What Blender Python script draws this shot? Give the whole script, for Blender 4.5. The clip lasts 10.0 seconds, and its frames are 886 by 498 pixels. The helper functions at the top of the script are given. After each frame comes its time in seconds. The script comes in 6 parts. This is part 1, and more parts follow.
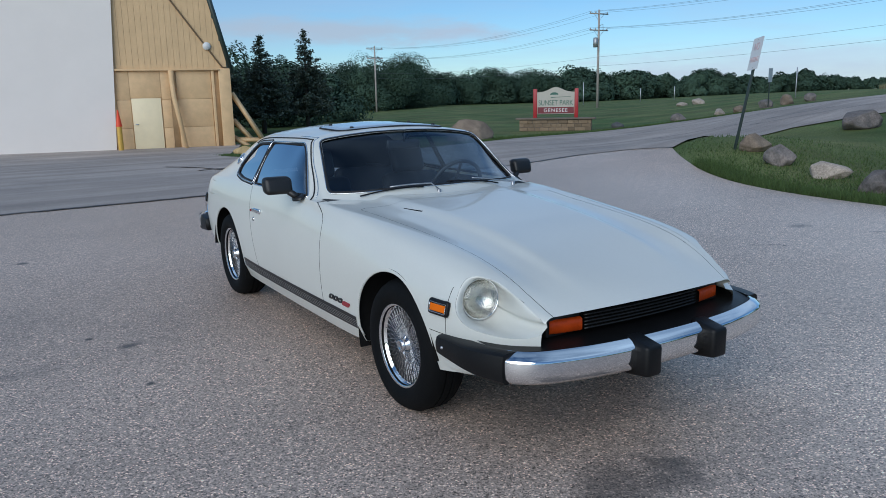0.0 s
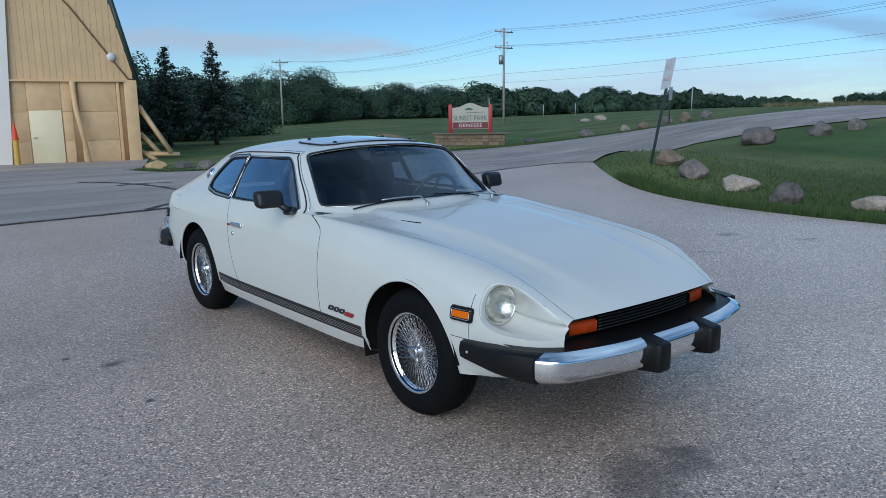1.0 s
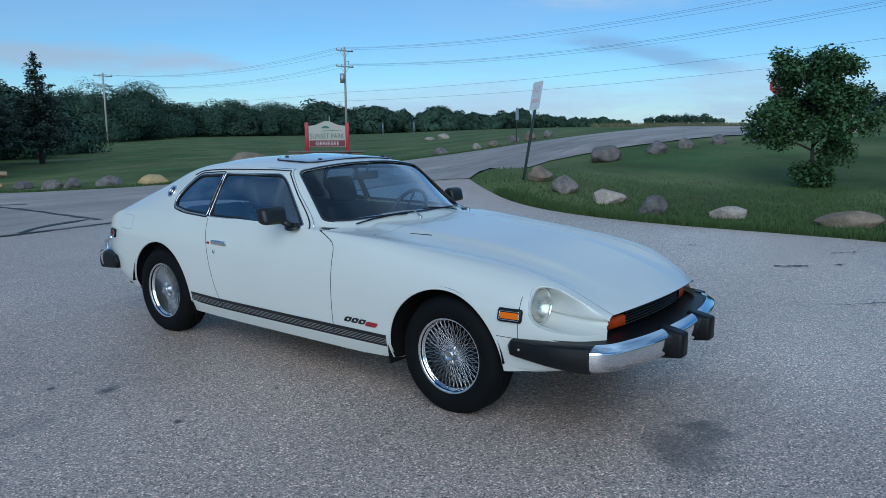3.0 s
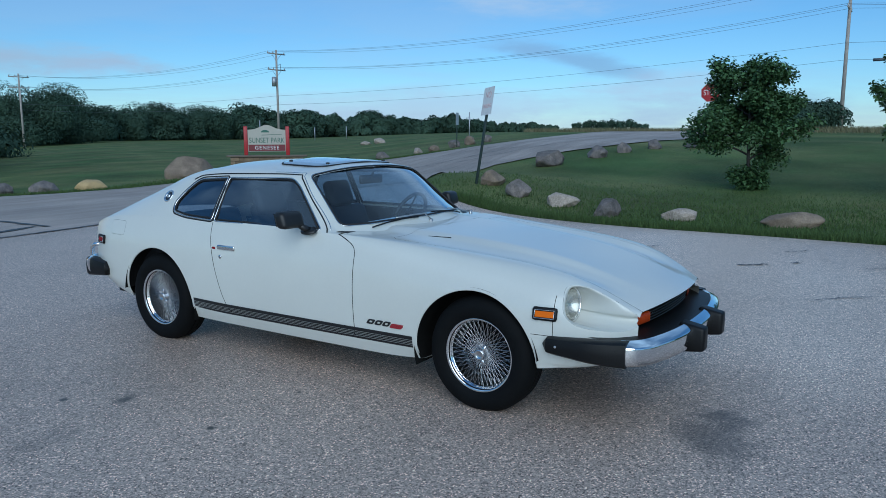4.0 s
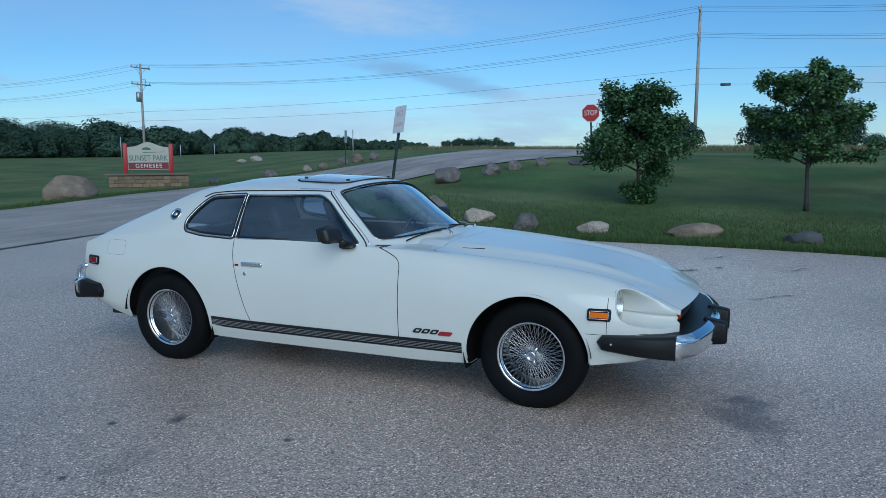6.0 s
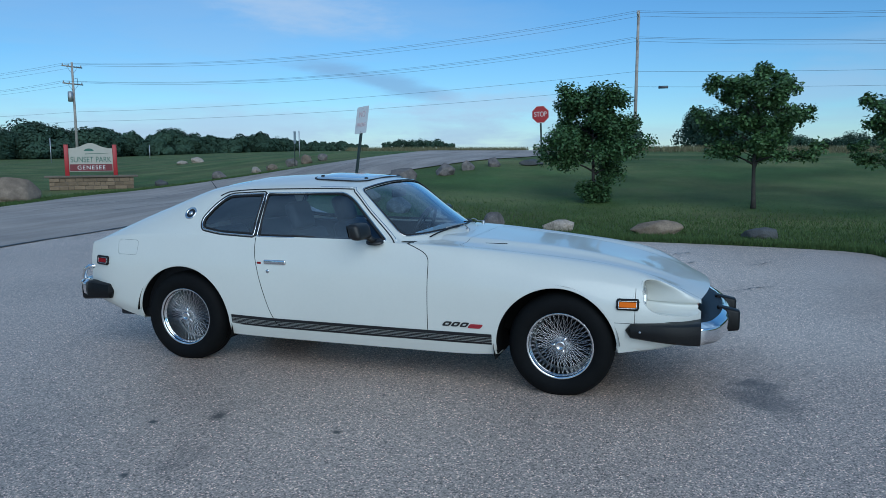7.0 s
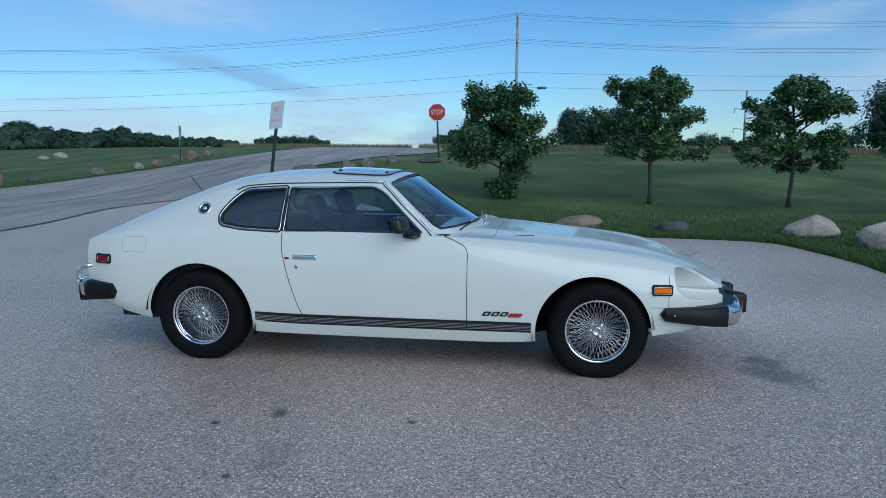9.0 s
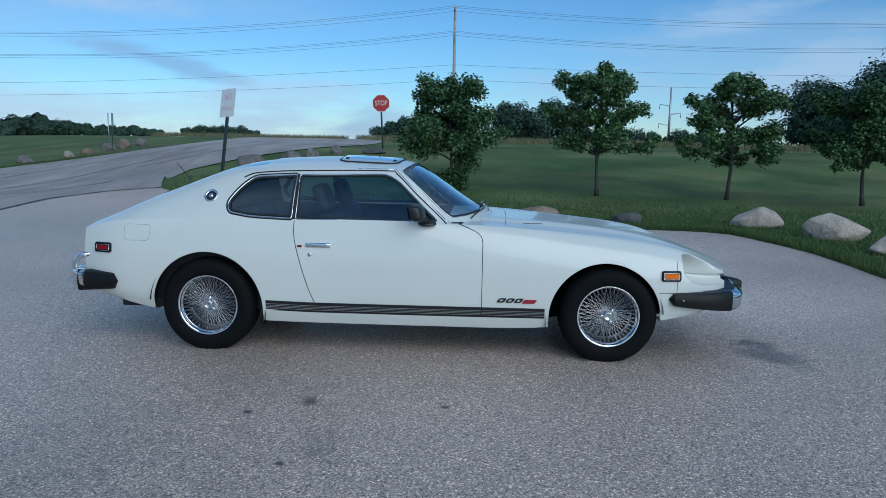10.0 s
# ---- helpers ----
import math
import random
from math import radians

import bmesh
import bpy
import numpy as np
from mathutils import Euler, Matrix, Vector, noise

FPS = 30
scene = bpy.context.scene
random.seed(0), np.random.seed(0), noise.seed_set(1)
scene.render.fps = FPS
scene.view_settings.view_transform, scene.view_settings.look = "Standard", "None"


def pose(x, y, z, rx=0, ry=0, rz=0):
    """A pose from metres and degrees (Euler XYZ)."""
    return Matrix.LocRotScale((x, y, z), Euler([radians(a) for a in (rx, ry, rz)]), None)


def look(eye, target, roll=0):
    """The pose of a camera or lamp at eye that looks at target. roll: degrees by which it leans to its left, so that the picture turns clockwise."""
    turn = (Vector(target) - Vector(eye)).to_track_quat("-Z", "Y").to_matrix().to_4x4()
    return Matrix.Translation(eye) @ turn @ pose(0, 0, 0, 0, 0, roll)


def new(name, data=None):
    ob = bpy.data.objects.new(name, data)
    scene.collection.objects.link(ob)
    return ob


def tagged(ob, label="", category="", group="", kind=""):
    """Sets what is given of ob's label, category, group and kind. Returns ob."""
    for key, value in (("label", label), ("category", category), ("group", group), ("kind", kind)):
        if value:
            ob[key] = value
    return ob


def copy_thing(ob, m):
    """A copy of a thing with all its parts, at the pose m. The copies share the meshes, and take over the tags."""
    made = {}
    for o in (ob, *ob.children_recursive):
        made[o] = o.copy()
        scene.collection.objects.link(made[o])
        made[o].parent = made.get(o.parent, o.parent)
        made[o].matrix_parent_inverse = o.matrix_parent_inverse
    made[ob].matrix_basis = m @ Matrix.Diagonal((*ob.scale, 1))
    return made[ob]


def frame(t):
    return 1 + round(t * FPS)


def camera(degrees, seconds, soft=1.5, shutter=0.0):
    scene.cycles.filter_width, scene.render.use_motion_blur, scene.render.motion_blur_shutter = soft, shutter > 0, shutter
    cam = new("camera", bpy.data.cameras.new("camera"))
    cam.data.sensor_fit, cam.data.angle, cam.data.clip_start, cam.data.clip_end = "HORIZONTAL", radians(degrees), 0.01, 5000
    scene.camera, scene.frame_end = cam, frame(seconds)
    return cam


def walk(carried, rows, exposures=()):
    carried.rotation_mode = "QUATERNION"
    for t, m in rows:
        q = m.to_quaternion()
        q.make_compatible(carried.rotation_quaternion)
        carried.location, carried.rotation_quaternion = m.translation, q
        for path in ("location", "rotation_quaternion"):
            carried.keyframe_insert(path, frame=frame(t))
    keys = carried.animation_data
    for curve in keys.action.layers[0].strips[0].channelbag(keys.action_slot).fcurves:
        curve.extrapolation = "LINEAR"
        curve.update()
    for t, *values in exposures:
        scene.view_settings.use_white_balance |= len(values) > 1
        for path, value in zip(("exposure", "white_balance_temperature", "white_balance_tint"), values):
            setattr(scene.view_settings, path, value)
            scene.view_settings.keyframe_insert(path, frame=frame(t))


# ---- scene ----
cam = camera(61.4, 10.0, soft=0.8)
METRES, EYE, TILT, LEAN, TURN = 5.22, 1.425, 0.0, 0.0, 0.0
ROWS = [
    (0.0, 0.0, 0.0, 0.0, -0.23, -11.5, 1.12),
    (0.5, -0.0467, -0.0072, -0.0004, -3.83, -11.02, 0.91),
    (1.0, -0.0953, -0.0219, 0.0029, -7.45, -10.52, 0.65),
    (1.5, -0.1458, -0.0397, 0.0057, -10.89, -10.11, 0.32),
    (2.0, -0.192, -0.0392, 0.0058, -14.1, -9.67, 0.25),
    (2.5, -0.2387, -0.0366, 0.0052, -17.11, -9.39, 0.26),
    (4.0, -0.3819, -0.0046, 0.0056, -25.34, -8.93, 0.06),
    (4.5, -0.4326, 0.0015, 0.0048, -27.81, -8.51, -0.05),
    (5.0, -0.4805, 0.0102, 0.0054, -30.36, -8.07, -0.1),
    (5.5, -0.5242, 0.0299, 0.0065, -32.94, -7.76, -0.06),
    (7.0, -0.6675, 0.0932, 0.002, -40.11, -7.5, 0.05),
    (7.5, -0.7104, 0.1174, 0.0008, -42.32, -7.44, 0.06),
    (8.0, -0.752, 0.1446, 0.0005, -44.61, -7.41, -0.08),
    (8.5, -0.7876, 0.1818, -0.0021, -47.17, -7.48, -0.22),
    (9.0, -0.8202, 0.2178, -0.0021, -49.87, -7.66, -0.42),
    (9.5, -0.8582, 0.2539, -0.0046, -52.51, -7.93, -0.76),
    (10.0, -0.8897, 0.2934, -0.0078, -55.14, -8.18, -1.06),
]
walk(cam, [(t, pose(0, 0, EYE, TILT, LEAN, TURN) @ pose(METRES * x, METRES * y, METRES * z, 90 + pitch, roll, yaw)) for t, x, y, z, yaw, pitch, roll in ROWS], [(0, 0.40, 5420, 8), (2, 0.34, 4980, 3), (5, 0.26, 4850, 1), (8, 0.30, 4900, 1), (10, 0.34, 4950, 2)])

# ---- light ----
SUN_AZ, SUN_EL = radians(207), radians(28)      # low evening sun behind thin cloud, behind the walker
world = bpy.data.worlds.new("sky")
scene.world = world
world.use_nodes = True
wn, wl = world.node_tree.nodes, world.node_tree.links
wn.clear()


def wnode(kind, **inputs):
    n = wn.new(kind)
    for k, v in inputs.items():
        n.inputs[k.replace("_", " ")].default_value = v
    return n


w_out, w_bg = wn.new("ShaderNodeOutputWorld"), wn.new("ShaderNodeBackground")
sky = wn.new("ShaderNodeTexSky")
sky.sky_type, sky.sun_disc, sky.sun_elevation, sky.sun_rotation = "NISHITA", False, SUN_EL, SUN_AZ
sky.altitude, sky.air_density, sky.dust_density, sky.ozone_density = 250, 1.0, 0.1, 4.0
w_bg.inputs["Strength"].default_value = 0.0745
w_tc = wn.new("ShaderNodeTexCoord")
w_sep = wn.new("ShaderNodeSeparateXYZ")        # clouds lie in a flat layer overhead
w_up = wn.new("ShaderNodeMath")
w_up.operation, w_up.inputs[1].default_value = "ADD", 0.055
w_dx, w_dy = wn.new("ShaderNodeMath"), wn.new("ShaderNodeMath")
w_dx.operation = w_dy.operation = "DIVIDE"
w_map = wn.new("ShaderNodeCombineXYZ")
w_map.inputs["Z"].default_value = 2.3
w_no = wnode("ShaderNodeTexNoise", Scale=0.34, Detail=7.0, Roughness=0.55, Distortion=0.25)
w_ramp = wn.new("ShaderNodeValToRGB")
w_ramp.color_ramp.elements[0].position, w_ramp.color_ramp.elements[1].position = 0.46, 0.62
w_ramp.color_ramp.elements[1].color = (0.85, 0.85, 0.85, 1)
w_mix = wn.new("ShaderNodeMix")
w_mix.data_type = "RGBA"
w_col = wn.new("ShaderNodeValToRGB")           # clouds: warm grey low down, greyer blue higher up
w_col.color_ramp.elements[0].position, w_col.color_ramp.elements[1].position = 0.02, 0.30
w_col.color_ramp.elements[0].color, w_col.color_ramp.elements[1].color = (5.3, 5.6, 6.0, 1), (5.2, 5.9, 6.5, 1)
w_high = w_col.color_ramp.elements.new(0.62)
w_high.color = (8.2, 10.0, 11.6, 1)
for d, axis in ((w_dx, "X"), (w_dy, "Y")):
    wl.new(w_sep.outputs[axis], d.inputs[0])
    wl.new(w_up.outputs[0], d.inputs[1])
    wl.new(d.outputs[0], w_map.inputs[axis])
wl.new(w_sep.outputs["Z"], w_up.inputs[0])
wl.new(w_map.outputs["Vector"], w_no.inputs["Vector"])
wl.new(w_no.outputs["Fac"], w_ramp.inputs["Fac"])
wl.new(w_tc.outputs["Generated"], w_sep.inputs["Vector"])
wl.new(w_sep.outputs["Z"], w_col.inputs["Fac"])
w_tint = wn.new("ShaderNodeVectorMath")        # the evening air is a little bluer
w_tint.operation = "MULTIPLY"
w_tint.inputs[1].default_value = (0.86, 0.925, 0.915)
wl.new(sky.outputs["Color"], w_tint.inputs[0])
wl.new(w_tint.outputs["Vector"], w_mix.inputs["A"])
wl.new(w_col.outputs["Color"], w_mix.inputs["B"])
w_low = wn.new("ShaderNodeMapRange")            # the loose layer thins out towards the horizon
for k, v in (("From Min", 0.16), ("From Max", 0.40), ("To Min", 0.30), ("To Max", 1.0)):
    w_low.inputs[k].default_value = v
w_thin = wn.new("ShaderNodeMath")
w_thin.operation = "MULTIPLY"
wl.new(w_sep.outputs["Z"], w_low.inputs["Value"])
wl.new(w_low.outputs["Result"], w_thin.inputs[0])
wl.new(w_ramp.outputs["Color"], w_thin.inputs[1])
wl.new(w_thin.outputs["Value"], w_mix.inputs["Factor"])

# single low clouds: bearing, elevation, half width and half height in degrees, slant, density, colour
CLOUDS = (
    (-6.6, 4.9, 10.5, 0.9, -1.5, 0.75, (5.0, 5.1, 5.3)),
    (24.0, 1.8, 19.0, 1.25, 1.0, 0.62, (5.9, 6.3, 6.8)),
    (22.0, 0.9, 26.0, 0.8, 0.0, 0.55, (5.8, 6.1, 6.3)),
    (29.8, 10.1, 6.0, 1.4, -4.0, 0.70, (6.2, 6.4, 6.8)),
    (35.5, 5.1, 5.5, 0.7, -13.0, 0.60, (3.1, 4.0, 5.2)),
    (43.5, 3.5, 6.0, 1.0, 4.0, 0.55, (5.9, 6.1, 6.5)),
    (41.5, 1.3, 6.5, 1.0, 5.0, 0.60, (5.4, 5.8, 6.3)),
    (1.2, 4.5, 3.2, 0.8, 0.0, 0.60, (5.2, 5.4, 5.8)),
    (49.5, 1.1, 3.2, 1.3, 12.0, 0.55, (3.7, 4.4, 5.4)),
    (81.0, 4.6, 7.5, 2.6, 16.0, 0.60, (5.6, 6.0, 6.5)),
    (75.6, 9.0, 5.0, 1.5, 8.0, 0.55, (5.5, 6.0, 6.6)),
    (66.5, 4.2, 7.0, 1.6, 3.0, 0.40, (5.2, 5.6, 6.2)))
w_warp = wn.new("ShaderNodeMapping")
w_warp.inputs["Scale"].default_value = (9, 9, 34)
w_frag = wnode("ShaderNodeTexNoise", Scale=1.0, Detail=6.0, Roughness=0.6)
wl.new(w_tc.outputs["Generated"], w_warp.inputs["Vector"])
wl.new(w_warp.outputs["Vector"], w_frag.inputs["Vector"])
w_last = w_mix.outputs["Result"]
for az, el, wide, tall, slant, dense, tone in CLOUDS:
    a, e, k = radians(az), radians(el), radians(slant)
    side = Vector((math.cos(a), -math.sin(a), 0))
    rise = Vector((-math.sin(a) * math.sin(e), -math.cos(a) * math.sin(e), math.cos(e)))
    mid = Vector((math.sin(a) * math.cos(e), math.cos(a) * math.cos(e), math.sin(e)))
    off, pair = wn.new("ShaderNodeVectorMath"), wn.new("ShaderNodeCombineXYZ")
    off.operation, off.inputs[1].default_value = "SUBTRACT", mid
    wl.new(w_tc.outputs["Generated"], off.inputs[0])
    for axis, way, size in (("X", side * math.cos(k) + rise * math.sin(k), wide), ("Y", rise * math.cos(k) - side * math.sin(k), tall)):
        d = wn.new("ShaderNodeVectorMath")
        d.operation, d.inputs[1].default_value = "DOT_PRODUCT", way / radians(size)
        wl.new(off.outputs["Vector"], d.inputs[0])
        wl.new(d.outputs["Value"], pair.inputs[axis])
    far, ragged, veil, lay = wn.new("ShaderNodeVectorMath"), wn.new("ShaderNodeMath"), wn.new("ShaderNodeMapRange"), wn.new("ShaderNodeMix")
    far.operation = "LENGTH"
    ragged.operation, ragged.inputs[1].default_value = "MULTIPLY_ADD", 2.6
    veil.interpolation_type = "SMOOTHSTEP"
    for key, v in (("From Min", 2.75), ("From Max", 1.45), ("To Min", 0.0), ("To Max", dense)):
        veil.inputs[key].default_value = v
    lay.data_type = "RGBA"
    lay.inputs["B"].default_value = (*tone, 1)
    wl.new(pair.outputs["Vector"], far.inputs[0])
    wl.new(w_frag.outputs["Fac"], ragged.inputs[0])
    wl.new(far.outputs["Value"], ragged.inputs[2])
    wl.new(ragged.outputs["Value"], veil.inputs["Value"])
    wl.new(veil.outputs["Result"], lay.inputs["Factor"])
    wl.new(w_last, lay.inputs["A"])
    w_last = lay.outputs["Result"]
wl.new(w_last, w_bg.inputs["Color"])
wl.new(w_bg.outputs["Background"], w_out.inputs["Surface"])

sun = new("sun", bpy.data.lights.new("sun", "SUN"))
sun.data.energy, sun.data.angle, sun.data.color = 1.62, radians(60), (1.0, 0.88, 0.70)
sun.matrix_world = look((0, 0, 0), (-math.sin(SUN_AZ) * math.cos(SUN_EL), -math.cos(SUN_AZ) * math.cos(SUN_EL), -math.sin(SUN_EL)))

# ---- helpers of this scene ----


def part(name, bm, material, parent=None, label="", smooth=True, kind=""):
    """Links a bmesh as one mesh object under a thing or a part."""
    me = bpy.data.meshes.new(name)
    bm.to_mesh(me)
    bm.free()
    for p in me.polygons:
        p.use_smooth = smooth
    for m in material if isinstance(material, (list, tuple)) else [material]:
        me.materials.append(m)
    ob = new(name, me)
    ob.parent = parent
    return tagged(ob, label=label, kind=kind)


def thing(name, m, label, category, group="", kind=""):
    ob = new(name)
    ob.empty_display_size = 0.2
    ob.matrix_world = m
    return tagged(ob, label, category, group, kind)


def sharp(ob, degrees=35):
    ob.data.set_sharp_from_angle(angle=radians(degrees))
    return ob


def spl(xs, ys):
    """A natural cubic spline through the knots."""
    xs, ys = np.array(xs, float), np.array(ys, float)
    n, h = len(xs), np.diff(xs)
    a, b = np.eye(n), np.zeros(n)
    for i in range(1, n - 1):
        a[i, i - 1:i + 2] = h[i - 1], 2 * (h[i - 1] + h[i]), h[i]
        b[i] = 6 * ((ys[i + 1] - ys[i]) / h[i] - (ys[i] - ys[i - 1]) / h[i - 1])
    m = np.linalg.solve(a, b)

    def f(x):
        x = min(max(x, xs[0]), xs[-1])
        i = min(max(int(np.searchsorted(xs, x)) - 1, 0), n - 2)
        u, v = xs[i + 1] - x, x - xs[i]
        return float((m[i] * u ** 3 + m[i + 1] * v ** 3) / (6 * h[i]) + (ys[i] / h[i] - m[i] * h[i] / 6) * u + (ys[i + 1] / h[i] - m[i + 1] * h[i] / 6) * v)
    return f


def loop_spline(pts, n, closed=True):
    """n points, evenly spaced, on a Catmull-Rom curve through pts."""
    P = [np.array(p, float) for p in pts]
    m, out = len(P), []
    for i in range(m if closed else m - 1):
        a, b, c, d = (P[(i + k) % m] if closed else P[min(max(i + k, 0), m - 1)] for k in (-1, 0, 1, 2))
        for t in np.linspace(0, 1, 24, endpoint=False):
            out.append(0.5 * ((2 * b) + (c - a) * t + (2 * a - 5 * b + 4 * c - d) * t * t + (3 * b - a - 3 * c + d) * t ** 3))
    out.append(P[0] if closed else P[-1])
    out = np.array(out)
    s = np.concatenate([[0], np.cumsum(np.linalg.norm(np.diff(out, axis=0), axis=1))])
    u = np.linspace(0, s[-1], n, endpoint=not closed)
    return np.stack([np.interp(u, s, out[:, k]) for k in range(out.shape[1])], 1)


def grid(bm, rows, close_v=False):
    """Quads over rows of points."""
    vs = [[bm.verts.new(p) for p in r] for r in rows]
    for i in range(len(vs) - 1):
        k = len(vs[i])
        for j in range(k if close_v else k - 1):
            bm.faces.new((vs[i][j], vs[i + 1][j], vs[i + 1][(j + 1) % k], vs[i][(j + 1) % k]))
    return vs


def tube(bm, pts, r, n=8, closed=False, flat=1.0, up=Vector((0, 0, 1)), caps=True):
    """A bar along pts, round or (flat below 1) flattened. r: a number or one for each point."""
    P = [Vector(p) for p in pts]
    m, rows = len(P), []
    for i, p in enumerate(P):
        a, b = (P[(i - 1) % m], P[(i + 1) % m]) if closed else (P[max(i - 1, 0)], P[min(i + 1, m - 1)])
        t = (b - a).normalized()
        s = t.cross(up)
        s = s.normalized() if s.length > 1e-4 else t.orthogonal().normalized()
        w, rr = s.cross(t), float(r[i] if isinstance(r, (list, tuple)) else r)
        rows.append([p + rr * (math.cos(k * math.tau / n) * s + flat * math.sin(k * math.tau / n) * w) for k in range(n)])
    if closed:
        rows.append(rows[0])
    vs = grid(bm, rows, True)
    if caps and not closed:
        bm.faces.new(vs[0])
        bm.faces.new(reversed(vs[-1]))
    return bm


def box(bm, x, y, z, bevel=0.0, m=Matrix(), seg=2):
    """A box between the pairs x, y and z, its edges rounded."""
    c = Vector(((x[0] + x[1]) / 2, (y[0] + y[1]) / 2, (z[0] + z[1]) / 2))
    made = bmesh.ops.create_cube(bm, size=1.0, matrix=m @ Matrix.Translation(c) @ Matrix.Diagonal((x[1] - x[0], y[1] - y[0], z[1] - z[0], 1)))
    if bevel:
        es = list({e for v in made["verts"] for e in v.link_edges})
        bmesh.ops.bevel(bm, geom=es, offset=bevel, segments=seg, affect="EDGES", profile=0.5)
    return bm


def lathe(bm, profile, n=48, m=Matrix()):
    """Turns a profile of (radius, along) round the local z."""
    rows = [[m @ Vector((r * math.cos(k * math.tau / n), r * math.sin(k * math.tau / n), z)) for k in range(n)] for r, z in profile]
    grid(bm, rows, True)
    return bm


def inside(poly, a, b):
    hit = False
    for (xa, ya), (xb, yb) in zip(poly, poly[1:] + poly[:1]):
        if (ya > b) != (yb > b) and a < (xb - xa) * (b - ya) / (yb - ya) + xa:
            hit = not hit
    return hit


def cut_poly(bm, poly, ea, eb, keep=None):
    """Cuts the mesh along a closed outline drawn in the plane of ea and eb, and gives the faces within it."""
    ea, eb = Vector(ea), Vector(eb)
    poly = [(float(a), float(b)) for a, b in poly]
    axis = ea.cross(eb)
    for (xa, ya), (xb, yb) in zip(poly, poly[1:] + poly[:1]):
        lo, hi = (min(xa, xb) - 1e-4, min(ya, yb) - 1e-4), (max(xa, xb) + 1e-4, max(ya, yb) + 1e-4)
        near = []
        for f in bm.faces:
            us, ws = [v.co.dot(ea) for v in f.verts], [v.co.dot(eb) for v in f.verts]
            if max(us) > lo[0] and min(us) < hi[0] and max(ws) > lo[1] and min(ws) < hi[1] and (keep is None or keep(f)):
                near.append(f)
        way = ea * (xb - xa) + eb * (yb - ya)
        if near and way.length > 1e-7:
            geom = list({v for f in near for v in f.verts}) + list({e for f in near for e in f.edges}) + near
            bmesh.ops.bisect_plane(bm, geom=geom, dist=1e-6, plane_co=ea * xa + eb * ya, plane_no=way.cross(axis).normalized())
    bm.faces.ensure_lookup_table()
    return [f for f in bm.faces if (keep is None or keep(f)) and inside(poly, f.calc_center_median().dot(ea), f.calc_center_median().dot(eb))]


def grown(poly, d):
    """The outline moved outwards by d."""
    P = [np.array(p, float) for p in poly]
    area = sum(a[0] * b[1] - b[0] * a[1] for a, b in zip(P, P[1:] + P[:1]))
    out = []
    for i, p in enumerate(P):
        a, b = P[i - 1], P[(i + 1) % len(P)]
        u, v = (p - a) / np.linalg.norm(p - a), (b - p) / np.linalg.norm(b - p)
        n1, n2 = np.array([u[1], -u[0]]), np.array([v[1], -v[0]])
        n = n1 + n2
        n = n / max(0.35, n.dot(n1)) if n.dot(n1) > 0 else n1
        out.append(tuple(p + n * d * (1 if area > 0 else -1)))
    return out


def taken(bm, faces):
    """Moves faces into a mesh of their own."""
    out, made = bmesh.new(), {}
    for f in faces:
        vs = []
        for v in f.verts:
            if v not in made:
                made[v] = out.verts.new(v.co)
            vs.append(made[v])
        out.faces.new(vs)
    bmesh.ops.delete(bm, geom=faces, context="FACES")
    return out


def mirrored(bm):
    """Adds the other half across y = 0."""
    made = {v: bm.verts.new((v.co.x, -v.co.y, v.co.z)) for v in list(bm.verts)}
    for f in list(bm.faces):
        bm.faces.new([made[v] for v in reversed(f.verts)])
    bmesh.ops.remove_doubles(bm, verts=[v for v in bm.verts if abs(v.co.y) < 1e-3], dist=1e-3)
    bmesh.ops.recalc_face_normals(bm, faces=bm.faces)
    return bm


def flipped(bm):
    """The mesh on the other side of y = 0."""
    for v in bm.verts:
        v.co.y = -v.co.y
    bmesh.ops.reverse_faces(bm, faces=bm.faces)
    return bm


# ---- materials ----


